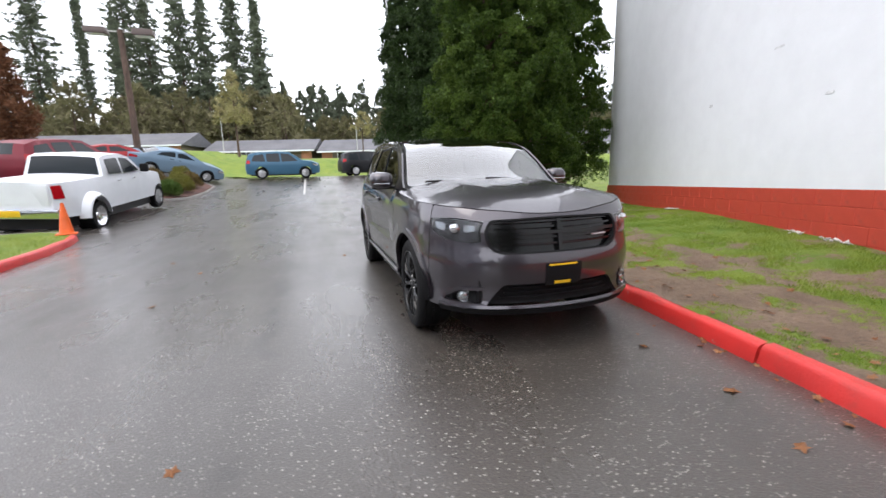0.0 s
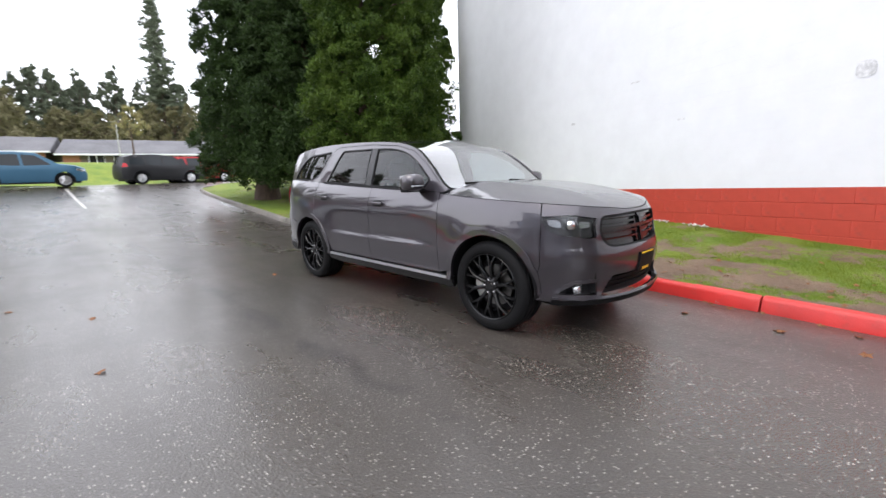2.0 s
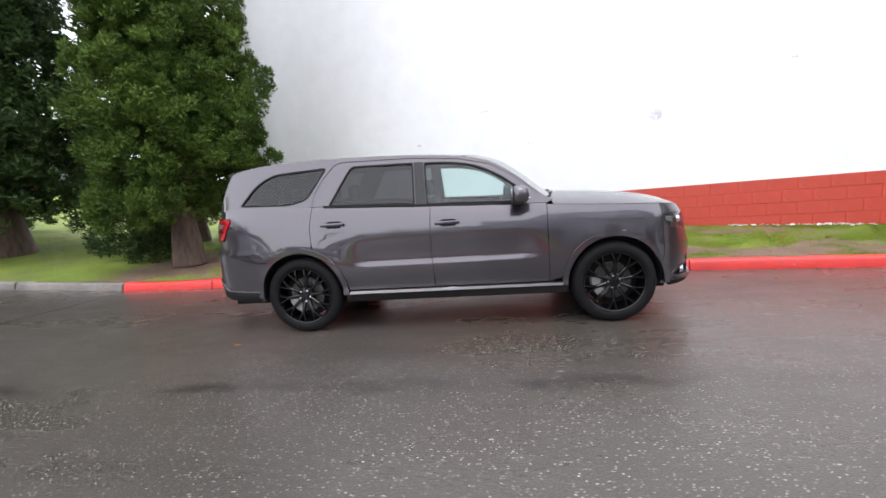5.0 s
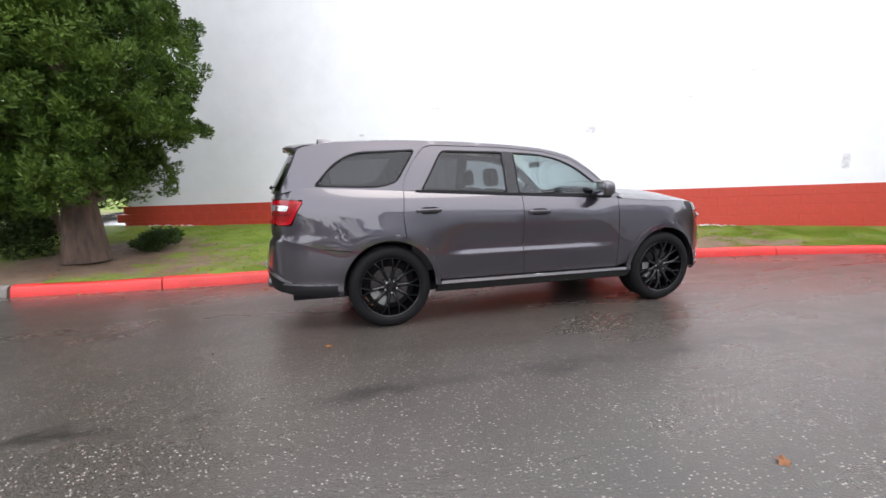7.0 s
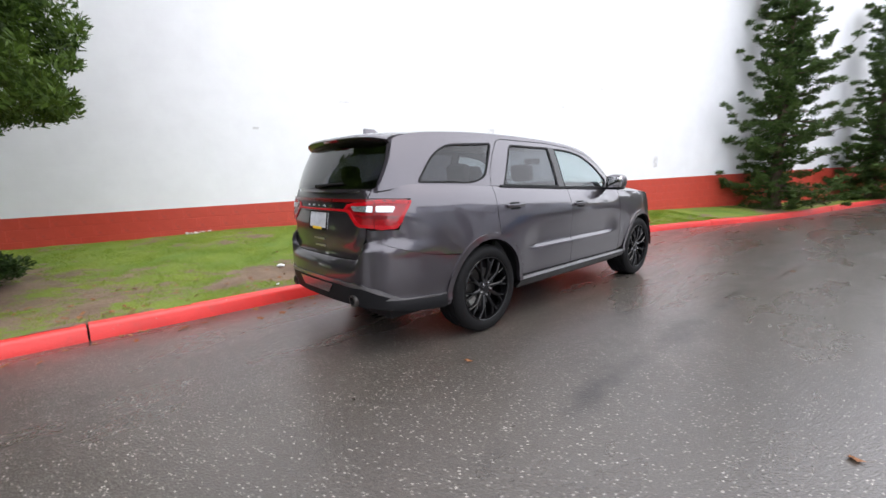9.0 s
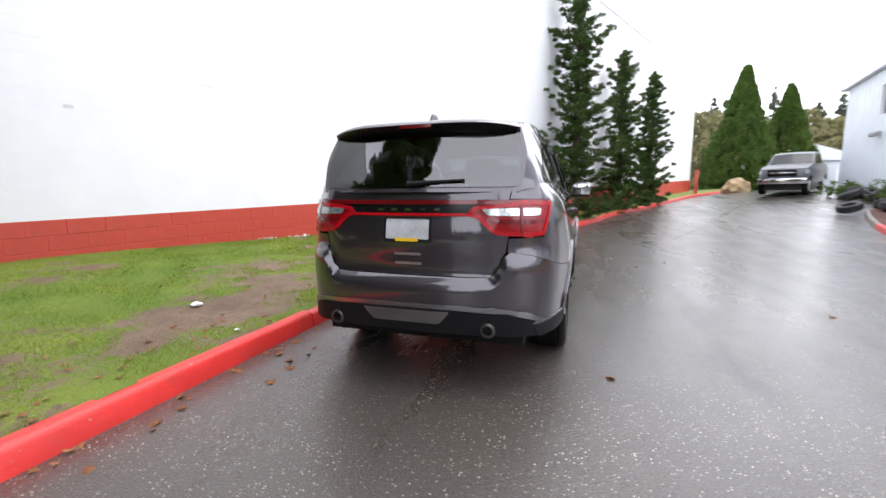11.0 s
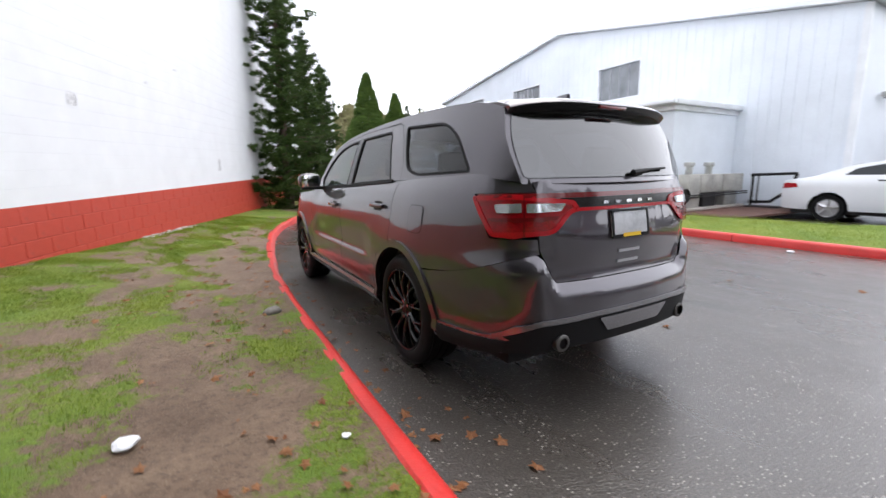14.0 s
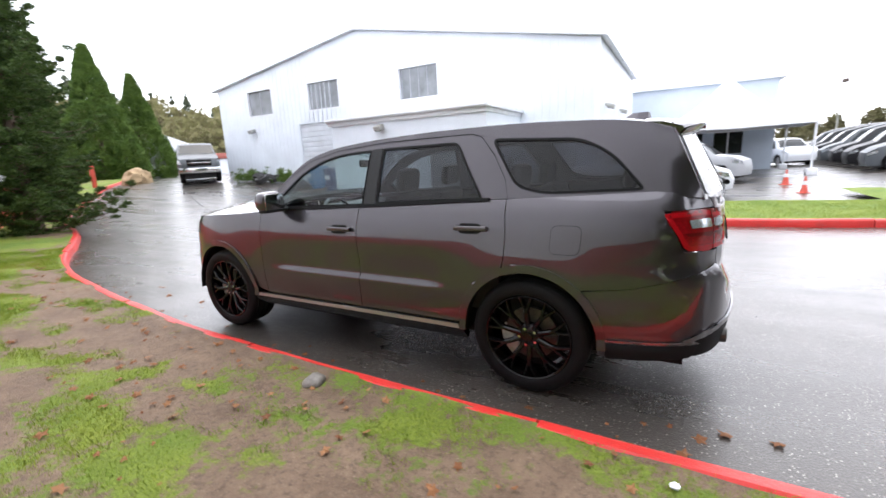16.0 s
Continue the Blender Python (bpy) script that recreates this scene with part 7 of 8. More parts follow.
PICKUP = [(-3.22, 0.55), (-3.26, 0.80), (-3.22, 1.38), (-1.22, 1.40), (-1.16, 1.42), (-1.05, 1.90), (-0.75, 1.985), (0.15, 1.985), (0.62, 1.88), (1.20, 1.42), (2.1, 1.34), (2.72, 1.20), (2.86, 0.95), (2.86, 0.50)]
PICKUP_WIN = [[(-0.86, 1.44), (-0.84, 1.86), (-0.12, 1.88), (-0.10, 1.42)], [(0.0, 1.42), (-0.02, 1.88), (0.45, 1.84), (1.02, 1.44)]]


def sedan(paint, label, m, group=""):
    c, s = street_car("sedan", label, m, SEDAN, (-1.38, 1.42), 0.335, 0.93, 1.0, PAINTS[paint], [((-1.75, 1.09), (-1.05, 1.36)), ((0.25, 1.45), (1.25, 1.03))], SEDAN_WIN, group)
    lights(c, s, [(1.95, 0.70), (2.32, 0.66), (2.28, 0.77), (1.98, 0.82)], [(-2.38, 0.80), (-2.0, 0.84), (-2.05, 0.94), (-2.36, 0.94)])
    return c


def suv(paint, label, m, group="", name="suv"):
    c, s = street_car(name, label, m, SUV, (-1.32, 1.38), 0.36, 0.93, 1.08, PAINTS[paint], [((-2.16, 1.16), (-1.97, 1.56)), ((0.5, 1.63), (1.17, 1.17))], SUV_WIN, group)
    lights(c, s, [(1.85, 0.84), (2.2, 0.78), (2.16, 0.90), (1.86, 0.97)], [(-2.22, 0.98), (-1.95, 1.0), (-1.98, 1.2), (-2.14, 1.2)])
    return c


def on_land(x, y, turn, lift=0.0):
    e = 1.2
    a = radians(turn)
    dx, dy = -math.sin(a), math.cos(a)
    slope = (land(x + dx * e, y + dy * e) - land(x - dx * e, y - dy * e)) / (2 * e)
    side = (land(x + dy * e, y - dx * e) - land(x - dy * e, y + dx * e)) / (2 * e)
    return Matrix.Translation((x, y, land(x, y) + lift)) @ Euler((0, 0, a)).to_matrix().to_4x4() @ Euler((math.atan(slope), -math.atan(side), 0)).to_matrix().to_4x4()


# across the road and behind the camera's start
truck, tskin = street_car("pickup_truck", "white heavy pickup truck with dual rear wheels and chrome bumper", on_land(-8.28, 10.95, -4.7), PICKUP, (-1.98, 2.28), 0.405, 1.02, 1.40, PAINTS["white"], [((-1.15, 1.45), (-1.06, 1.88)), ((0.66, 1.85), (1.18, 1.44))], PICKUP_WIN, tumble=0.22, sill=0.50)
lights(truck, tskin, [(2.5, 1.0), (2.82, 0.95), (2.76, 1.15), (2.5, 1.18)], [(-3.22, 1.0), (-3.0, 1.0), (-3.0, 1.32), (-3.2, 1.32)])
for sx in (1, -1):
    fl = bmesh.new()
    rows = []
    for x, rr in ((0.98, 0.62), (1.10, 0.60), (1.20, 0.53), (1.21, 0.49)):
        rows.append([fl.verts.new((sx * x, -1.98 + rr * math.cos(math.pi * i / 14), 0.42 + rr * 1.05 * math.sin(math.pi * i / 14))) for i in range(15)])
    for r0, r1 in zip(rows, rows[1:]):
        for i in range(14):
            fl.faces.new((r0[i], r0[i + 1], r1[i + 1], r1[i]))
    bmesh.ops.recalc_face_normals(fl, faces=fl.faces)
    part("wide_fender", fl, PAINTS["white"], truck)
    w = part("wheel", lathe(bmesh.new(), [(0.0, -0.05), (0.10, -0.03), (0.15, -0.10), (0.22, -0.06), (0.27, 0.03), (0.275, 0.0)], 24, "x"), CHROME, truck, m=pose(sx * 1.15, -1.98, 0.405, 0, 0, 0 if sx > 0 else 180))
    part("tyre", lathe(bmesh.new(), [(0.265, -0.2), (0.39, -0.2), (0.405, -0.17), (0.405, 0.0), (0.39, 0.03), (0.265, 0.02)], 28, "x"), TYRE, w)
    part("tow_mirror", boxed(min(sx * 1.05, sx * 1.30), 0.86, 1.40, max(sx * 1.05, sx * 1.30), 0.98, 1.66, bevel=0.03), TRIM_BLACK, truck)
    for yy in (-0.55, 0.35):
        part("door_handle", boxed(min(sx * 1.0, sx * 1.035), yy, 1.22, max(sx * 1.0, sx * 1.035), yy + 0.2, 1.25, bevel=0.008), CHROME, truck)
part("rear_bumper", boxed(-1.0, -3.42, 0.55, 1.0, -3.24, 0.78, bevel=0.03), CHROME, truck, "chrome rear step bumper")
part("number_plate", boxed(-0.22, -3.432, 0.60, 0.22, -3.421, 0.75, bevel=0.004), YELLOW, truck)
part("tailgate", boxed(-0.78, -3.30, 0.84, 0.78, -3.262, 1.36, bevel=0.02), PAINTS["white"], truck)
part("tailgate_badge", boxed(-0.08, -3.312, 1.07, 0.08, -3.301, 1.2, bevel=0.02), TRIM_BLACK, truck)

suv("maroon", "dark red sport utility vehicle parked behind the white pickup", on_land(-11.7, 17.2, -20))
sedan("silver", "silver sedan parked beyond the white pickup", on_land(-14.6, 15.2, -30))
sedan("pale blue", "pale blue sedan parked by the shrub island", on_land(-9.2, 23.2, -62))
sedan("red", "dark red sedan parked by the shrub island", on_land(-11.6, 22.0, -62))
suv("blue", "metallic blue crossover on the far driveway", on_land(-3.4, 26.0, -88), name="crossover")
suv("black", "black crossover on the street below the grass bank", on_land(2.6, 27.4, -80), name="crossover")
suv("red", "red crossover on the street below the grass bank", on_land(5.2, 29.4, -80), name="crossover")

# the car park beside the workshop
sedan("white", "white sedan parked nose-out beside the workshop", on_land(-12.15, 1.25, 0))
suv("silver", "silver sport utility vehicle parked by the canopy", on_land(-19.0, 2.6, -15))
suv("white", "white crossover parked past the canopy", on_land(-32.5, 8.2, -75), name="crossover")
for i in range(7):
    suv("black" if i % 3 else "grey", "dark sport utility vehicle in a row of parked cars", on_land(-22.6 - i * 2.8, 11.8 + i * 0.1, 172), group="row of dark parked cars")
for i in range(5):
    sedan("silver" if i % 2 else "white", "pale sedan in the far parked row", on_land(-38 - i * 2.8, 5.5 + i * 0.8, -100), group="row of pale parked cars")
ram, rskin = street_car("pickup_truck", "grey pickup truck with black grille parked at the workshop corner", on_land(-11.3, -21.6, -30), PICKUP, (-1.98, 2.28), 0.405, 0.98, 1.40, PAINTS["grey"], [((-1.15, 1.45), (-1.06, 1.88)), ((0.66, 1.85), (1.18, 1.44))], PICKUP_WIN, tumble=0.22, sill=0.50)
lights(ram, rskin, [(2.5, 1.0), (2.82, 0.95), (2.76, 1.15), (2.5, 1.18)], [(-3.22, 1.0), (-3.0, 1.0), (-3.0, 1.32), (-3.2, 1.32)])
part("grille", boxed(-0.55, 2.84, 0.86, 0.55, 2.975, 1.20, bevel=0.03), GLOSS_BLACK, ram)
part("grille_bar", boxed(-0.5, 2.976, 1.0, 0.5, 2.99, 1.05, bevel=0.006), CHROME, ram)
part("front_bumper", boxed(-0.92, 2.84, 0.52, 0.92, 3.0, 0.78, bevel=0.03), CHROME, ram)

# ---- far bank, houses and woods ----
def bank(x, y):
    z = land(x, 29) if y < 29 else land(x, 29) * 1.0
    z += 1.65 * smoothstep(29.2, 36.5, y) + 0.25 * noise.noise(Vector((x * 0.15, y * 0.15, 2)))
    z += 0.035 * max(0, y - 40)
    return z


lawn_patch("lawn_5", "rough green grass bank above the street", [(y, -60, 75, 70) for y in spaced([(29.2, 40, 0.6), (40, 130, 6)])], bank, lambda x, y: 0.8 + 0.5 * noise.noise(Vector((x * 0.4, y * 0.4, 1))))
ROOF_GREY = mat("grey shingle roof", (0.115, 0.115, 0.125), 0.8, grain=0.25, grain_scale=8, stain=0.2, stain_scale=0.5)
HOUSE_WALL = mat("dull brown house wall", (0.15, 0.125, 0.10), 0.8, stain=0.2, stain_scale=0.6)
HOUSE_BRICK = mat("orange brick gable", (0.33, 0.15, 0.085), 0.8, grain=0.2, grain_scale=6, stain=0.2)


def long_house(x0, x1, y, z0, eave, ridge, depth, turn, label):
    """A low house: walls, gable roof, doors and windows along its front."""
    h = thing("house", label, "house", pose(0, 0, 0))
    L = x1 - x0
    m = Matrix.Translation((x0, y, z0)) @ Euler((0, 0, radians(turn))).to_matrix().to_4x4()
    h.matrix_basis = m
    part("wall", boxed(0, 0, -2, L, depth, eave), HOUSE_WALL, h, smooth=False)
    for xa in (0, L - 1.4):
        part("brick_panel", boxed(xa - 0.05, -0.15, -1, xa + 1.45, -0.003, eave - 0.05), HOUSE_BRICK, h, smooth=False)
    bm = bmesh.new()
    a = [bm.verts.new(p) for p in ((-0.6, -0.9, eave - 0.25), (-0.6, depth / 2, ridge), (-0.6, depth + 0.9, eave - 0.25))]
    b = [bm.verts.new(p) for p in ((L + 0.6, -0.9, eave - 0.25), (L + 0.6, depth / 2, ridge), (L + 0.6, depth + 0.9, eave - 0.25))]
    for i in range(2):
        bm.faces.new((a[i], b[i], b[i + 1], a[i + 1]))
    bm.faces.new(a), bm.faces.new(b[::-1])
    bm.faces.new((a[0], a[2], b[2], b[0]))
    bmesh.ops.recalc_face_normals(bm, faces=bm.faces)
    part("roof", bm, ROOF_GREY, h, "grey shingle gable roof", smooth=False)
    part("fascia", boxed(-0.6, -0.95, eave - 0.38, L + 0.6, -0.905, eave - 0.2), TRIM_WHITE, h, smooth=False)
    x = 2.2
    k = 0
    while x < L - 3.2:
        if k % 3 == 2:
            part("garage_door", boxed(x, -0.08, 0.0, x + 2.6, -0.004, 2.2, bevel=0.02), TRIM_WHITE, h)
            x += 3.4
        else:
            w = part("window", boxed(x, -0.07, 0.8, x + 1.5, -0.004, 2.1), DARK_GLASS, h, smooth=False)
            for fx in (0.0, 0.72, 1.42):
                part("window_frame", boxed(x + fx, -0.10, 0.8, x + fx + 0.08, -0.071, 2.1), TRIM_WHITE, w, smooth=False)
            x += 2.3
        k += 1
    return h


long_house(-52, -17.5, 70, 3.7, 2.5, 4.3, 9, -13, "long low house with a grey roof and brick ends")
long_house(-15.5, -1.0, 64.5, 2.9, 2.4, 4.1, 9, -12, "low house with a grey roof and white windows")
long_house(0.2, 24, 61, 2.5, 2.5, 4.3, 9, -14, "long low house with a grey roof behind bare trees")
long_house(26, 52, 52, 2.6, 2.5, 4.8, 9, -20, "low house with a grey roof past the lawn")

# tall firs behind the houses
fir = lambda r0: (lambda f: r0 * (1 - f) ** 0.7 * (0.9 + 0.16 * math.sin(f * 53 + r0 * 5)) + 0.25)
for i, (x, y, h, r, first) in enumerate(((-52, 104, 38, 5.0, 0.18), (-44, 104, 33, 1.6, 0.3), (-35.5, 102, 42, 4.6, 0.25), (-31.5, 101, 36, 3.4, 0.3), (-25, 98, 37, 4.2, 0.3), (-20.5, 97, 34, 3.0, 0.35), (-14.6, 95, 36, 3.6, 0.35), (-10, 93, 31, 2.6, 0.4), (-60, 100, 40, 5.0, 0.15), (17.0, 90, 31, 3.0, 0.3), (-39.5, 108, 30, 2.2, 0.3), (-70, 104, 40, 5, 0.2), (-82, 100, 38, 5, 0.2))):
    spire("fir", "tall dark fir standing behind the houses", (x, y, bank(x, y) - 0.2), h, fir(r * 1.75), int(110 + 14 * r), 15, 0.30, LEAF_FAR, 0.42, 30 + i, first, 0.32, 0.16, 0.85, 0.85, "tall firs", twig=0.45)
dome = lambda r0: (lambda f: r0 * math.sin(math.pi * min(1, 0.12 + f * 0.86)) ** 0.7)


def woods(name, label, spots, material, seed, per=34, leaf=0.26, clumps=110, pointed=0.0):
    """A far belt of trees as one mass of leaf clumps and stems, with uneven tops; pointed: 0 broadleaved, 1 fir-like."""
    rng = np.random.default_rng(seed)
    vs, fs, n = [], [], 0
    stems = bmesh.new()
    for x, y, z, h, r in spots:
        k = clumps
        f = rng.uniform(0.02, 1.0, k) ** (1.0 + 0.5 * pointed)
        a = rng.uniform(0, 2 * np.pi, k)
        broad = np.sin(np.pi * np.minimum(1, 0.30 + f * 0.66)) ** 0.8
        R = r * ((1 - pointed) * broad + pointed * (1 - f) ** 0.8) * rng.uniform(0.1, 1.0, k) ** 0.6
        c = np.stack([x + R * np.cos(a), y + R * np.sin(a), z + f * h + rng.normal(0, 0.3, k)], axis=1)
        v, q = leaf_cloud(c, rng.uniform(0.35, 0.9, k) * (1.05 - 0.5 * f), per, leaf, rng, 0.0, 0.8 + 0.5 * (1 - pointed), 2.0)
        vs.append(v), fs.append(q + n)
        n += len(v)
        tube(stems, (x, y, z - 1), (x, y, z + h * 0.95), 0.20, 0.03, 5, cap=False)
        for j in range(7):
            ff, aa = rng.uniform(0.2, 0.75), rng.uniform(0, 6.28)
            tube(stems, (x, y, z + ff * h), (x + r * 0.6 * math.cos(aa), y + r * 0.6 * math.sin(aa), z + (ff + 0.24) * h), 0.07, 0.02, 4, cap=False)
    w = tagged(part(name, mesh_of(name, np.concatenate(vs), np.concatenate(fs), material), None), label, "woods", kind="stuff")
    tagged(part("stems", stems, BARK, w), kind="stuff")
    return w


rr = random.Random(5)
woods("woods", "brown bare and budding woods behind the houses", [(-82 + i * 1.6 + rr.uniform(-1.5, 1.5), 90 + rr.uniform(-8, 8) - i * 0.25, 4, rr.uniform(7, 14), rr.uniform(3.0, 4.6)) for i in range(50)], LEAF_WOODS, 50, clumps=130)
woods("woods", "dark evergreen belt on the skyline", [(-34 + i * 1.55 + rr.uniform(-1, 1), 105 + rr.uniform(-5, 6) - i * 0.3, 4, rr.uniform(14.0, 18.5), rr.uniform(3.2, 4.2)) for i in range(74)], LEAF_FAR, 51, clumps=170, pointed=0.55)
woods("woods", "budding trees between the houses and the evergreens", [(-8 + i * 2.6 + rr.uniform(-2, 2), 90 + rr.uniform(-4, 4) - i * 0.45, 3.5, rr.uniform(8, 12), rr.uniform(2.8, 4.0)) for i in range(31)], LEAF_WOODS, 52, clumps=110)
HILL = lambda x, y: 0.5 + 8.5 * smoothstep(68, 112, -y) + 0.5 * noise.noise(Vector((x * 0.05, y * 0.05, 3)))
lawn_patch("hillside", "rough grass hillside under the far woods", [(y, 40, -110, 40) for y in spaced([(-125, -64, 6)])], HILL, lambda x, y: 0.5)
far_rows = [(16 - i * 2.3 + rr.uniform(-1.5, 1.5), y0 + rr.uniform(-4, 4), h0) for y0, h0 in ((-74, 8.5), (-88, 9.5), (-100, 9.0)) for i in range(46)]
# the leaf colour carries the painted haze
woods("woods", "hillside of budding trees beyond the workshop, paled by painted haze", [(x, y, HILL(x, y), h0 * rr.uniform(0.8, 1.25), rr.uniform(3.0, 4.2)) for x, y, h0 in far_rows], LEAF_HILL, 53, clumps=85)
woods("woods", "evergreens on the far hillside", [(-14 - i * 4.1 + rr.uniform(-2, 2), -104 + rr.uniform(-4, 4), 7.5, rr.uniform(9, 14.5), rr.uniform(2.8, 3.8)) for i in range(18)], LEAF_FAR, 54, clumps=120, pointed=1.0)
woods("woods", "far trees beyond the car park", [(-95 + rr.uniform(-6, 6), 10 + i * 4.0, 0.5, rr.uniform(4, 9), rr.uniform(2.2, 3.2)) for i in range(20)], LEAF_WOODS, 55)
tree("street_tree", "leafless young tree with rust-brown twigs", (-16.4, 23.4, 2.3), 6.0, dome(1.25), 260, 40, 0.09, LEAF_RUST, 0.10, (0.2, 0.45), 60, 0.22, flat=1.0, fill=0.3)
tree("street_tree", "small budding street tree on the grass bank", (-8.3, 42.0, 3.4), 8.0, dome(1.8), 130, 26, 0.12, LEAF_BROWN, 0.12, (0.25, 0.5), 61, 0.4, flat=1.0, fill=0.3)
tree("street_tree", "small bare street tree on the grass bank", (4.4, 46.0, 3.6), 5.0, dome(1.6), 60, 22, 0.10, LEAF_BROWN, 0.10, (0.2, 0.4), 62, 0.45, flat=1.0, fill=0.3)

# ---- canopy, showroom, poles ----
CANVAS = mat("white canopy cloth", (0.80, 0.81, 0.83), 0.7, stain=0.05, stain_scale=1)
tent = thing("canopy_tent", "white peaked canopy tent over the car park", "tent", pose(-25.0, 4.3, 0.0))
bm = bmesh.new()
N, W2 = 10, 3.3
peak = 2.5
grid = []
for ring in range(N + 1):
    f = ring / N
    z = 2.62 + peak * (1 - f) ** 1.7
    row = []
    for k in range(32):
        a = 2 * math.pi * k / 32
        c, s_ = math.cos(a), math.sin(a)
        q = f * W2 / max(abs(c), abs(s_))
        sag = 0.18 * f * math.cos(2 * (a - math.pi / 4)) ** 2 if ring == N else 0
        row.append(bm.verts.new((q * c, q * s_, z + sag * 0.4)))
    grid.append(row)
grid.append([bm.verts.new((v.co.x * 1.003, v.co.y * 1.003, v.co.z - 0.32)) for v in grid[-1]])
for r0, r1 in zip(grid, grid[1:]):
    for k in range(32):
        f4 = (r0[k], r0[(k + 1) % 32], r1[(k + 1) % 32], r1[k])
        try:
            bm.faces.new(f4)
        except ValueError:
            pass
bmesh.ops.remove_doubles(bm, verts=bm.verts, dist=0.001)
bmesh.ops.recalc_face_normals(bm, faces=bm.faces)
part("canopy", bm, CANVAS, tent)
for sx in (-1, 1):
    for sy in (-1, 1):
        part("post", tube(bmesh.new(), (sx * 3.2, sy * 3.2, 0), (sx * 3.2, sy * 3.2, 2.7), 0.05, 0.05, 10), TRIM_WHITE, tent)
        part("post_base", boxed(sx * 3.2 - 0.2, sy * 3.2 - 0.2, 0, sx * 3.2 + 0.2, sy * 3.2 + 0.2, 0.35, bevel=0.03), TRIM_WHITE, tent)
SHOW_PAINT = mat("pale grey-blue render", (0.46, 0.52, 0.60), 0.6, grain=0.04, stain=0.08, stain_scale=0.6)
show = tagged(new("showroom"), "low white showroom with a row of windows behind the canopy", "building")
SHOW_WIN = [(y, 1.05, y + 1.5, 2.35) for y in (-6.5, -4.4, -2.3, -0.2, 1.9, 4.0)]
part("front_wall", slab(rect(-9, -0.3, 7.0, 5.2), lambda u, v, w: Vector((-28.5 - w, u, v)), 0.25, [rect(*o) for o in SHOW_WIN]), SHOW_PAINT, show, smooth=False)
part("side_wall", boxed(-44, 6.75, -0.3, -28.76, 7.0, 5.2), SIDING, show, smooth=False)
part("roof", boxed(-44, -9, 5.2, -28.2, 7.3, 5.45, bevel=0.02), TRIM_WHITE, show)
part("fascia", boxed(-28.48, -9, 2.75, -28.3, 7.0, 3.3, bevel=0.02), mat("grey fascia", (0.30, 0.31, 0.33), 0.5), show)
for y0, z0, y1, z1 in SHOW_WIN:
    w = part("window", boxed(-28.68, y0, z0, -28.65, y1, z1), DARK_GLASS, show, smooth=False)
    part("window_frame", boxed(-28.64, y0 + 0.71, z0, -28.60, y0 + 0.79, z1), TRIM_WHITE, w, smooth=False)
shed = tagged(new("shed"), "white gabled shed with a red roof edge far down the drive", "building")
part("wall", boxed(-22.5, -44, 0.2, -15.5, -38.5, 3.6), SIDING, shed, smooth=False)
bm = bmesh.new()
a = [bm.verts.new(p) for p in ((-22.9, -38.2, 3.5), (-19.0, -38.2, 4.8), (-15.1, -38.2, 3.5))]
b = [bm.verts.new(p) for p in ((-22.9, -44.3, 3.5), (-19.0, -44.3, 4.8), (-15.1, -44.3, 3.5))]
for i in range(2):
    bm.faces.new((a[i], a[i + 1], b[i + 1], b[i]))
bm.faces.new(a), bm.faces.new(b[::-1]), bm.faces.new((a[0], b[0], b[2], a[2]))
bmesh.ops.recalc_face_normals(bm, faces=bm.faces)
part("roof", bm, TRIM_WHITE, shed, smooth=False)
part("shed_door", boxed(-20.6, -38.5, 0.6, -17.4, -38.44, 3.0, bevel=0.01), mat("pale grey door", (0.5, 0.52, 0.55), 0.5), shed)
red_shed = tagged(new("shed"), "long low building with a dull red roof", "building")
part("wall", boxed(-40, -58, 0.2, -24, -50, 3.0), SIDING, red_shed, smooth=False)
part("roof", boxed(-40.4, -58.4, 3.0, -23.6, -49.6, 3.7, bevel=0.1), mat("dull red roof", (0.30, 0.09, 0.07), 0.7, stain=0.2), red_shed)


def pole(x, y, h, label, heads, size=0.7, wood=False):
    p = thing("street_lamp", label, "street lamp", pose(x, y, max(land(x, y), bank(x, y) if y > 29.2 else 0) - 0.05))
    part("post", tube(bmesh.new(), (0, 0, 0), (0, 0, h), 0.19 if wood else 0.07, 0.14 if wood else 0.05, 10), BARK if wood else GALV, p)
    part("arm", tube(bmesh.new(), (-size * 1.1, 0, h - 0.1), (size * 1.1, 0, h - 0.1), 0.035, 0.035, 8), GALV, p)
    for sx in heads:
        hd = part("lamp_head", boxed(sx * size * 1.1 - size * 0.5, -size * 0.3, h - 0.28, sx * size * 1.1 + size * 0.5, size * 0.3, h + 0.06, bevel=0.05, m=None), mat_head, p)
        part("lens", boxed(sx * size * 1.1 - size * 0.4, -size * 0.22, h - 0.30, sx * size * 1.1 + size * 0.4, size * 0.22, h - 0.283), TRIM_WHITE, hd, smooth=False)


mat_head = mat("brown lamp housing", (0.09, 0.065, 0.055), 0.5)
pole(-10.9, 23.5, 7.5, "weathered wooden car park lamp post with two broad brown heads", (-1, 1), 1.0, True)
pole(-58, 16.6, 6.3, "car park lamp with one head", (1,), 0.8)
pole(-40, 15.4, 5.6, "car park lamp with two heads", (-1, 1), 0.8)
pole(-52, 24, 6.5, "car park lamp with two heads far off", (-1, 1), 0.8)
pole(-13, 62, 5.0, "thin lamp post before the houses", (1,), 0.4)
pole(5, 58, 5.0, "thin lamp post before the far house", (1,), 0.4)


# ---- cones, shrubs, leaves, grass ----
CONE_ORANGE = mat("orange cone plastic", (0.75, 0.12, 0.015), 0.45, stain=0.15, stain_scale=4)
CONE_RED = mat("faded red cone plastic", (0.55, 0.08, 0.05), 0.5, stain=0.15, stain_scale=4)


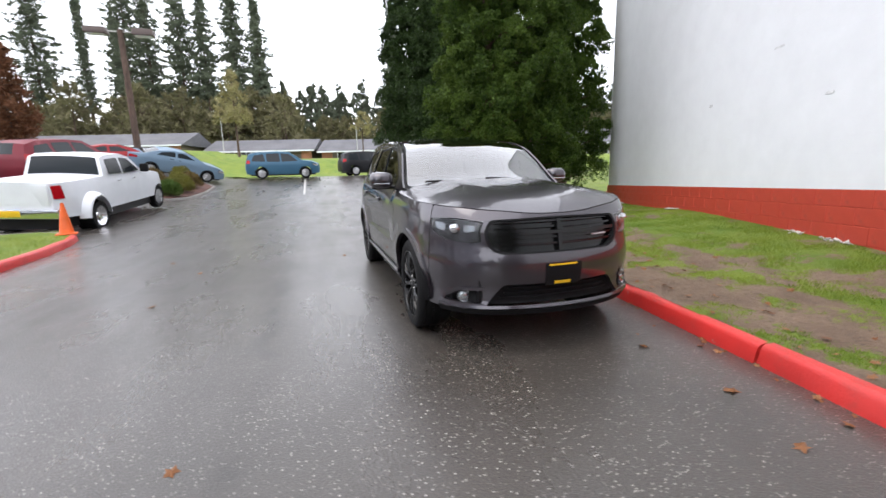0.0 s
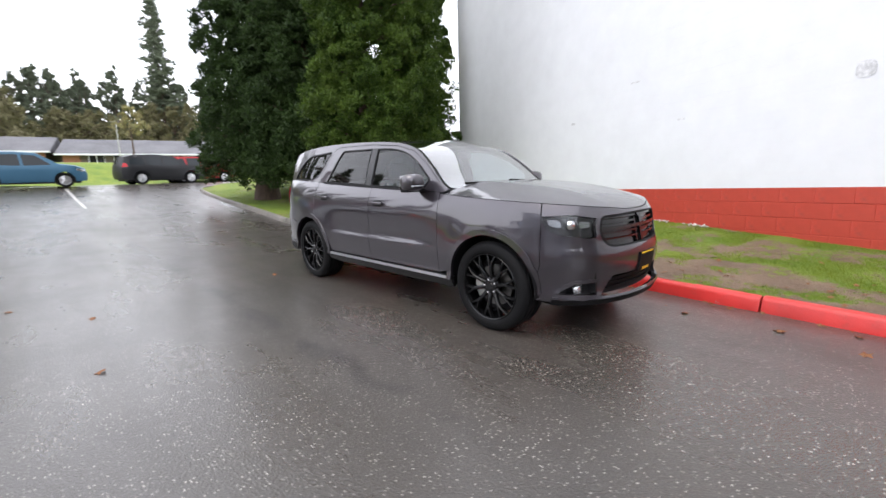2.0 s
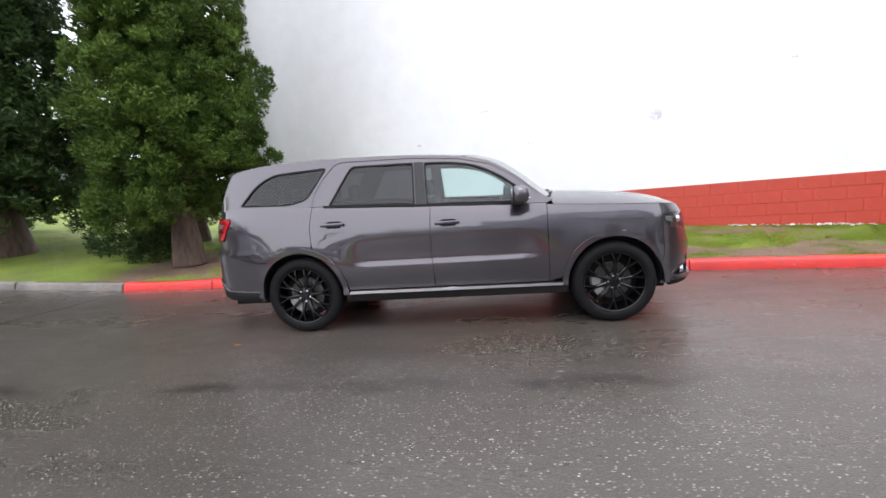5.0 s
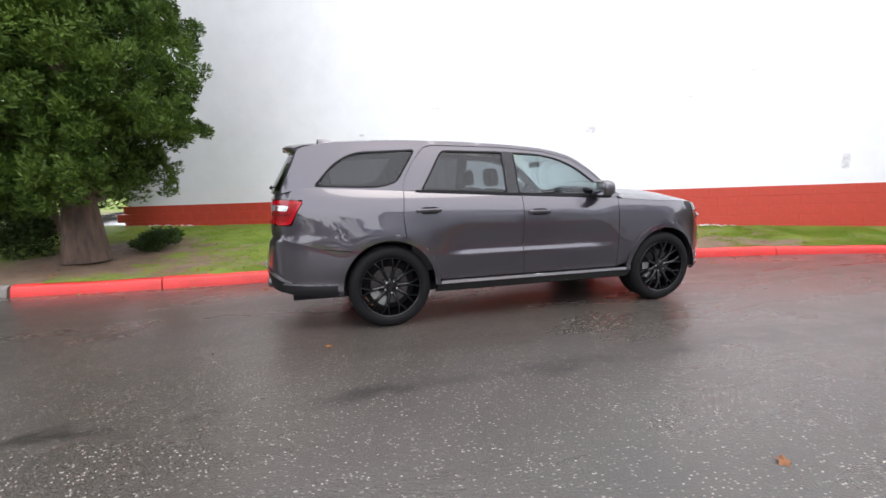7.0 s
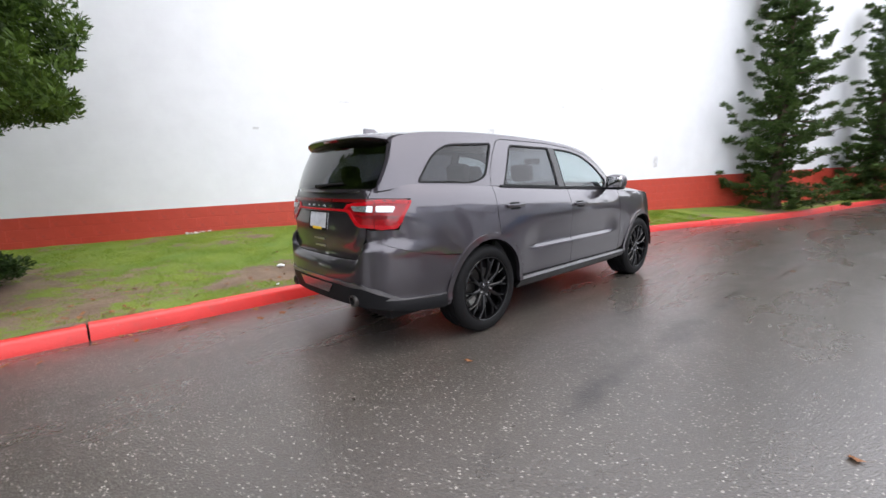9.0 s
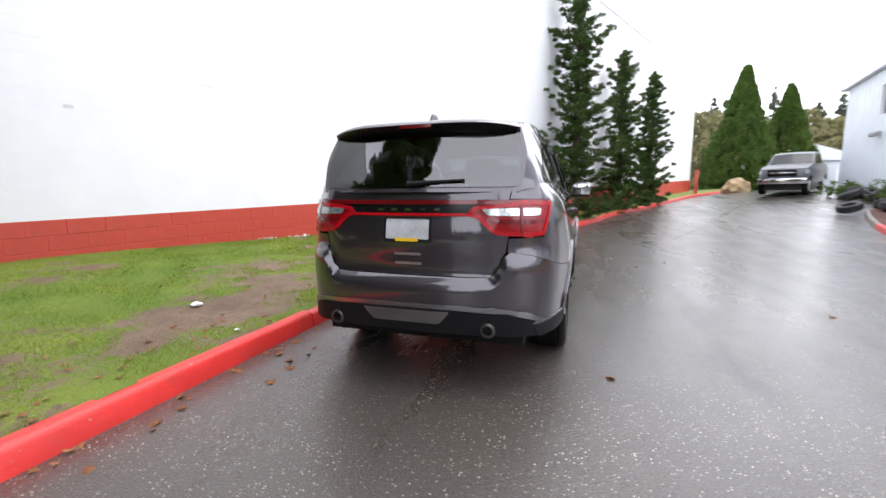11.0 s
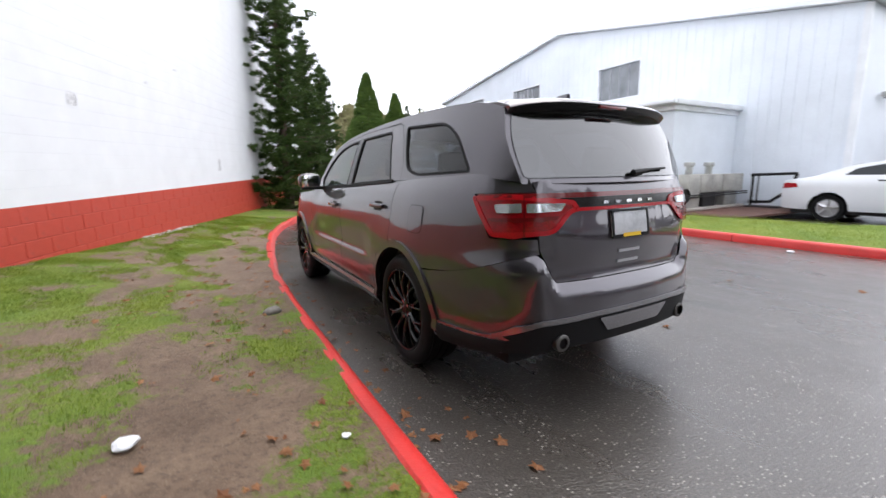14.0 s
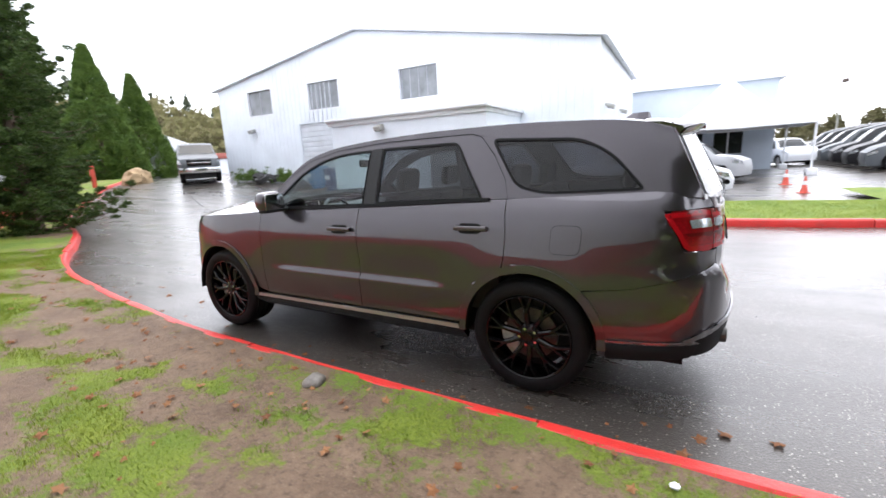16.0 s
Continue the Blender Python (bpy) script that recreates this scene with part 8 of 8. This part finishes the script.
def cone(x, y, z, h, material, label, band=False):
    c = thing("traffic_cone", label, "traffic cone", pose(x, y, z, 0, 0, 20))
    part("base", boxed(-h * 0.27, -h * 0.27, 0, h * 0.27, h * 0.27, h * 0.045, bevel=0.012), material, c)
    part("cone", lathe(bmesh.new(), [(h * 0.20, h * 0.045), (h * 0.19, h * 0.07), (h * 0.045, h * 0.97), (h * 0.04, h), (h * 0.02, h), (h * 0.02, h * 0.9)], 20, "z"), material, c)
    if band:
        part("band", lathe(bmesh.new(), [(h * 0.122, h * 0.50), (h * 0.082, h * 0.74)], 20, "z"), TRIM_WHITE, c)


cone(-7.05, 6.55, land(-7.05, 6.55) + 0.135, 0.71, CONE_ORANGE, "orange traffic cone on the grass by the kerb end")
cone(-16.3, 5.7, land(-16.3, 5.7), 0.55, CONE_RED, "red and white traffic cone in the car park", True)
cone(-13.0, 5.6, land(-13.0, 5.6), 0.50, CONE_RED, "faded red traffic cone near the grass strip", True)
heap = bmesh.new()
bmesh.ops.create_icosphere(heap, subdivisions=4, radius=1.0)
for v in heap.verts:
    v.co = v.co * (1 + 0.25 * noise.noise(v.co * 2.5) + 0.08 * noise.noise(v.co * 9))
    v.co = Vector((v.co.x * 0.7, v.co.y * 0.8, max(-0.2, v.co.z * 0.75)))
tagged(part("sandy_mound", heap, mat("damp sand", (0.36, 0.26, 0.15), 0.85, grain=0.25, grain_scale=25, stain=0.3, stain_scale=3, bump=0.01), m=pose(-9.8, -25.2, land(-9.8, -25.2) + 0.1)), "low damp tan sandy mound at the cypress foot", "mound")
post = thing("marker_post", "short rusty orange marker post by the kerb", "post", pose(-7.6, -25.0, land(-7.6, -25.0) + 0.1))
part("post", boxed(-0.09, -0.09, 0, 0.09, 0.09, 1.5, bevel=0.02), CONE_RED, post)

ISLE = [(-7.3, 14.9), (-6.75, 16.2), (-6.6, 18.5), (-6.7, 21.0), (-7.3, 22.2), (-8.3, 22.4), (-9.1, 21.2), (-9.3, 18.0), (-8.9, 15.6), (-8.1, 14.7)]
isle_kerb = thing("kerb_6", "grey kerb round a planted island", "kerb", kind="structure")
kerb_run("kerb_stone", ISLE + ISLE[:1], KERB_GREY, isle_kerb, side=-1)
flat_patch("bed_1", "bark and earth in the planted island", [(x + 0.1 * (-8 - x), y + 0.08 * (18.5 - y)) for x, y in ISLE], 0.14, MULCH)
LEAF_YELLOW = foliage("yellow-green shrub leaves", (0.09, 0.10, 0.02), (0.20, 0.19, 0.04))
LEAF_OLIVE = foliage("rusty shrub leaves", (0.10, 0.07, 0.025), (0.16, 0.115, 0.04))
for i, (x, y, r, h, mm, lab) in enumerate(((-7.5, 15.9, 0.42, 0.5, LEAF_HEDGE, "low green shrub in the planted island"), (-7.5, 17.4, 0.55, 0.7, LEAF_YELLOW, "yellow-green shrub in the planted island"), (-8.3, 16.8, 0.5, 0.75, LEAF_OLIVE, "rusty shrub in the planted island"), (-7.6, 19.4, 0.6, 0.6, LEAF_OLIVE, "rusty shrub at the island tip"), (-8.2, 20.6, 0.5, 0.7, LEAF_YELLOW, "yellow-green shrub at the island tip"),
                                          (4.3, 7.9, 0.8, 1.3, LEAF_DARK, "dark round shrub at the wall end"), (5.2, 9.2, 0.8, 1.2, LEAF_DARK, "dark shrub under the conifers"), (3.6, 6.9, 0.5, 0.7, LEAF_DARK, "low dark shrub at the tree foot"))):
    rng = np.random.default_rng(80 + i)
    k = 90
    d = rng.normal(size=(k, 3))
    d /= np.linalg.norm(d, axis=1)[:, None]
    z0 = lawn_z(x, y) if x > 2 else land(x, y) + 0.12
    c = np.stack([x + d[:, 0] * r * 0.9, y + d[:, 1] * r * 0.9, z0 + 0.1 + abs(d[:, 2]) * h], axis=1)
    v, q = leaf_cloud(c, np.full(k, 0.17), 60, 0.035, rng, 0, 0.9, 1.8)
    tagged(part("shrub", mesh_of("shrub", v, q, mm), None), lab, "shrub")


def blades(name, label, xs, ys, height, cover, count, material, tall=(0.015, 0.045), seed=1, limit=0.46):
    """Grass blades on a lawn, only where it is thick."""
    rng = np.random.default_rng(seed)
    pts = []
    while len(pts) < count:
        y = rng.uniform(*ys)
        x0, x1 = xs(y)
        x = rng.uniform(x0, x1)
        if cover(x, y) + rng.uniform(-0.12, 0.12) > limit:
            pts.append((x, y, height(x, y) - 0.004))
    p = np.array(pts)
    n = len(p)
    a = rng.uniform(0, 2 * np.pi, n)
    w = rng.uniform(0.0010, 0.0024, n)
    h = rng.uniform(*tall, n)
    lean = rng.normal(0, 0.5, (n, 2)) * h[:, None]
    sx, sy = np.cos(a) * w, np.sin(a) * w
    v = np.stack([p - np.stack([sx, sy, 0 * sx], 1), p + np.stack([sx, sy, 0 * sx], 1), p + np.stack([lean[:, 0], lean[:, 1], h], 1)], axis=1).reshape(-1, 3)
    return tagged(part(name, mesh_of(name, v, np.arange(n * 3).reshape(-1, 3), material), None), label, "grass", kind="stuff")


BLADE = foliage("grass blades", (0.085, 0.165, 0.012), (0.205, 0.285, 0.026), (0.235, 0.265, 0.032))
blades("grass", "short uneven grass on the patchy lawn", lambda y: (kerb_x(y) + 0.12, wall_x(y) - 0.02), (-8.5, 6.5), lawn_z, grass_cover, 260000, BLADE, (0.010, 0.032), seed=11)
blades("grass", "short bright grass on the strip across the road", lambda y: (-9.2, far_x(y) - 0.12), (-2.4, 6.3), strip_z, lambda x, y: 1.0, 26000, BLADE, (0.03, 0.07), seed=12)
blades("grass", "short grass at the lawn end", lambda y: (kerb_x(y) + 0.12, kerb_x(y) + 5), (6.5, 20), lawn_z, lambda x, y: 1.0, 24000, BLADE, (0.03, 0.07), seed=13)

LEAF_LITTER = foliage("fallen brown leaves", (0.16, 0.065, 0.03), (0.33, 0.17, 0.08), (0.24, 0.10, 0.04))


def leaf_shape(bm, m, size):
    pts = []
    for k in range(10):
        a = 2 * math.pi * k / 10
        r = size * (1.0 if k % 2 == 0 else 0.55) * (0.8 if k in (5,) else 1)
        pts.append(bm.verts.new(m @ Vector((r * math.cos(a), r * math.sin(a), 0.12 * size * math.sin(3 * a)))))
    c = bm.verts.new(m @ Vector((0, 0, 0.15 * size)))
    for k in range(10):
        bm.faces.new((c, pts[k], pts[(k + 1) % 10]))


rl = random.Random(9)
litter = bmesh.new()
for i in range(420):
    y = rl.uniform(-7.5, 6.2)
    k = kerb_x(y)
    if rl.random() < 0.30:
        x, z = k - abs(rl.gauss(0.02, 0.14)) - 0.02, None
        z = land(x, y) + 0.006
    else:
        x = k + 0.15 + abs(rl.gauss(0, 0.75))
        if x > wall_x(y) - 0.05:
            continue
        z = lawn_z(x, y) + 0.016
    leaf_shape(litter, Matrix.Translation((x, y, z)) @ Euler((rl.uniform(-0.4, 0.4), rl.uniform(-0.4, 0.4), rl.uniform(0, 6))).to_matrix().to_4x4(), rl.uniform(0.012, 0.038))
tagged(part("fallen_leaves", litter, LEAF_LITTER, smooth=False), "small brown fallen leaves along the kerb and lawn", "leaves", kind="stuff")
for x, y in ((0.92, 2.62), (0.9, 2.85), (1.02, 2.5), (1.18, 2.42), (1.22, 2.15), (0.6, -2.6), (0.6, -3.3), (0.42, -3.8), (-3.4, 0.0), (-1.25, 2.1), (-3.3, 1.6), (-2.4, -3.0), (-3.9, 2.6)):
    bm = bmesh.new()
    leaf_shape(bm, Euler((rl.uniform(-0.25, 0.25), rl.uniform(-0.25, 0.25), rl.uniform(0, 6))).to_matrix().to_4x4(), rl.uniform(0.04, 0.055))
    f = part("fallen_leaf", bm, LEAF_LITTER, m=Matrix.Translation((x, y, land(x, y) + 0.008)), smooth=False)
    tagged(f, "rust-brown fallen maple leaf on wet asphalt", "leaf", "leaves on the road")
for x, y, s in ((2.47, 2.0, 0.05), (1.62, 2.38, 0.022), (-5.9, 1.2, 0.05)):
    bm = bmesh.new()
    bmesh.ops.create_icosphere(bm, subdivisions=2, radius=s)
    for v in bm.verts:
        v.co = v.co * (1 + 0.5 * noise.noise(v.co * 40 + Vector((x, y, 0))))
        v.co.z *= 0.45
    tagged(part("paper_scrap", bm, TRIM_WHITE, m=pose(x, y, (lawn_z(x, y) if x > 0 else land(x, y)) + s * 0.4, 0, 0, 30), smooth=False), "crumpled white paper scrap on the ground", "litter")
bm = bmesh.new()
bmesh.ops.create_icosphere(bm, subdivisions=3, radius=0.075)
for v in bm.verts:
    v.co = v.co * (1 + 0.35 * noise.noise(v.co * 12))
    v.co.z *= 0.6
tagged(part("stone", bm, KERB_GREY, m=pose(1.62, 0.30, lawn_z(1.62, 0.3) + 0.02)), "small grey stone on bare earth by the kerb", "stone")
# dark cracks and a faded lane mark in the road
CRACK = mat("wet dark crack filler", (0.042, 0.038, 0.035), 0.22, grain=0.3, grain_scale=60)
for k, pts in enumerate((((-0.85, 6.15), (-0.2, 5.95), (0.35, 5.8), (1.25, 5.72)), ((-3.1, -6.5), (-4.6, -9.8), (-6.0, -13.2), (-7.4, -16.2)))):
    bm = bmesh.new()
    line = denser(list(pts), 0.12, closed=False)
    prev = None
    for i, (x, y) in enumerate(line):
        a, b = line[max(0, i - 1)], line[min(len(line) - 1, i + 1)]
        d = Vector((b[0] - a[0], b[1] - a[1], 0)).normalized()
        nn = Vector((-d.y, d.x, 0))
        w = 0.014 * (0.7 + 0.9 * abs(noise.noise(Vector((x * 3, y * 3, k)))))
        j = 0.05 * noise.noise(Vector((x * 4, y * 4, 5 + k)))
        pair = [bm.verts.new(Vector((x, y, land(x, y) + 0.004)) + nn * (j + s * w)) for s in (-1, 1)]
        if prev:
            bm.faces.new((prev[0], pair[0], pair[1], prev[1]))
        prev = pair
    bmesh.ops.recalc_face_normals(bm, faces=bm.faces)
    tagged(part("road_crack", bm, CRACK), "dark wet crack line in the asphalt", "road crack", kind="structure")
LANE = mat("faded white lane paint", (0.42, 0.41, 0.39), 0.4, grain=0.3, grain_scale=25, stain=0.3, stain_scale=2)
ys = spaced([(16.5, 24.5, 0.4)])
bm = bmesh.new()
rows = [[bm.verts.new((-2.05 + dx, y, land(-2.05, y) + 0.004)) for dx in (-0.05, 0.05)] for y in ys]
for r0, r1 in zip(rows, rows[1:]):
    bm.faces.new((r0[0], r0[1], r1[1], r1[0]))
tagged(part("lane_mark", bm, LANE), "faded white lane line on wet asphalt", "road marking", kind="structure")
# the wire above the wall end
wire = bmesh.new()
tube(wire, (2.6, -10, 9.6), (-3, -60, 7.0), 0.012, 0.012, 5)
tagged(part("overhead_wire", wire, TRIM_BLACK), "thin dark overhead wire", "cable", kind="structure")
# flaked paint and pale rubble along the foot of the wall
CHIP = mat("flaked white paint and mortar", (0.52, 0.49, 0.46), 0.8, grain=0.3, grain_scale=40)
chip_rng = random.Random(33)
chips = bmesh.new()
for i in range(520):
    y = chip_rng.uniform(-8.5, 6.3)
    if noise.noise(Vector((y * 0.45, 0.2, 7.7))) + 0.35 * noise.noise(Vector((y * 2.0, 5.0, 1.0))) < 0.02:
        continue
    x = wall_x(y) - 0.02 - abs(chip_rng.gauss(0, 0.06))
    r = chip_rng.uniform(0.008, 0.034)
    m = Matrix.Translation((x, y, lawn_z(x, y) + 0.016)) @ Euler((chip_rng.uniform(-0.7, 0.7), chip_rng.uniform(-0.7, 0.7), chip_rng.uniform(0, 6))).to_matrix().to_4x4()
    box(chips, -r, -r * 0.7, -0.004, r, r * 0.7, 0.006, m=m)
tagged(part("paint_chips", chips, CHIP, smooth=False), "pale flakes of paint and mortar along the wall foot", "rubble", kind="stuff")
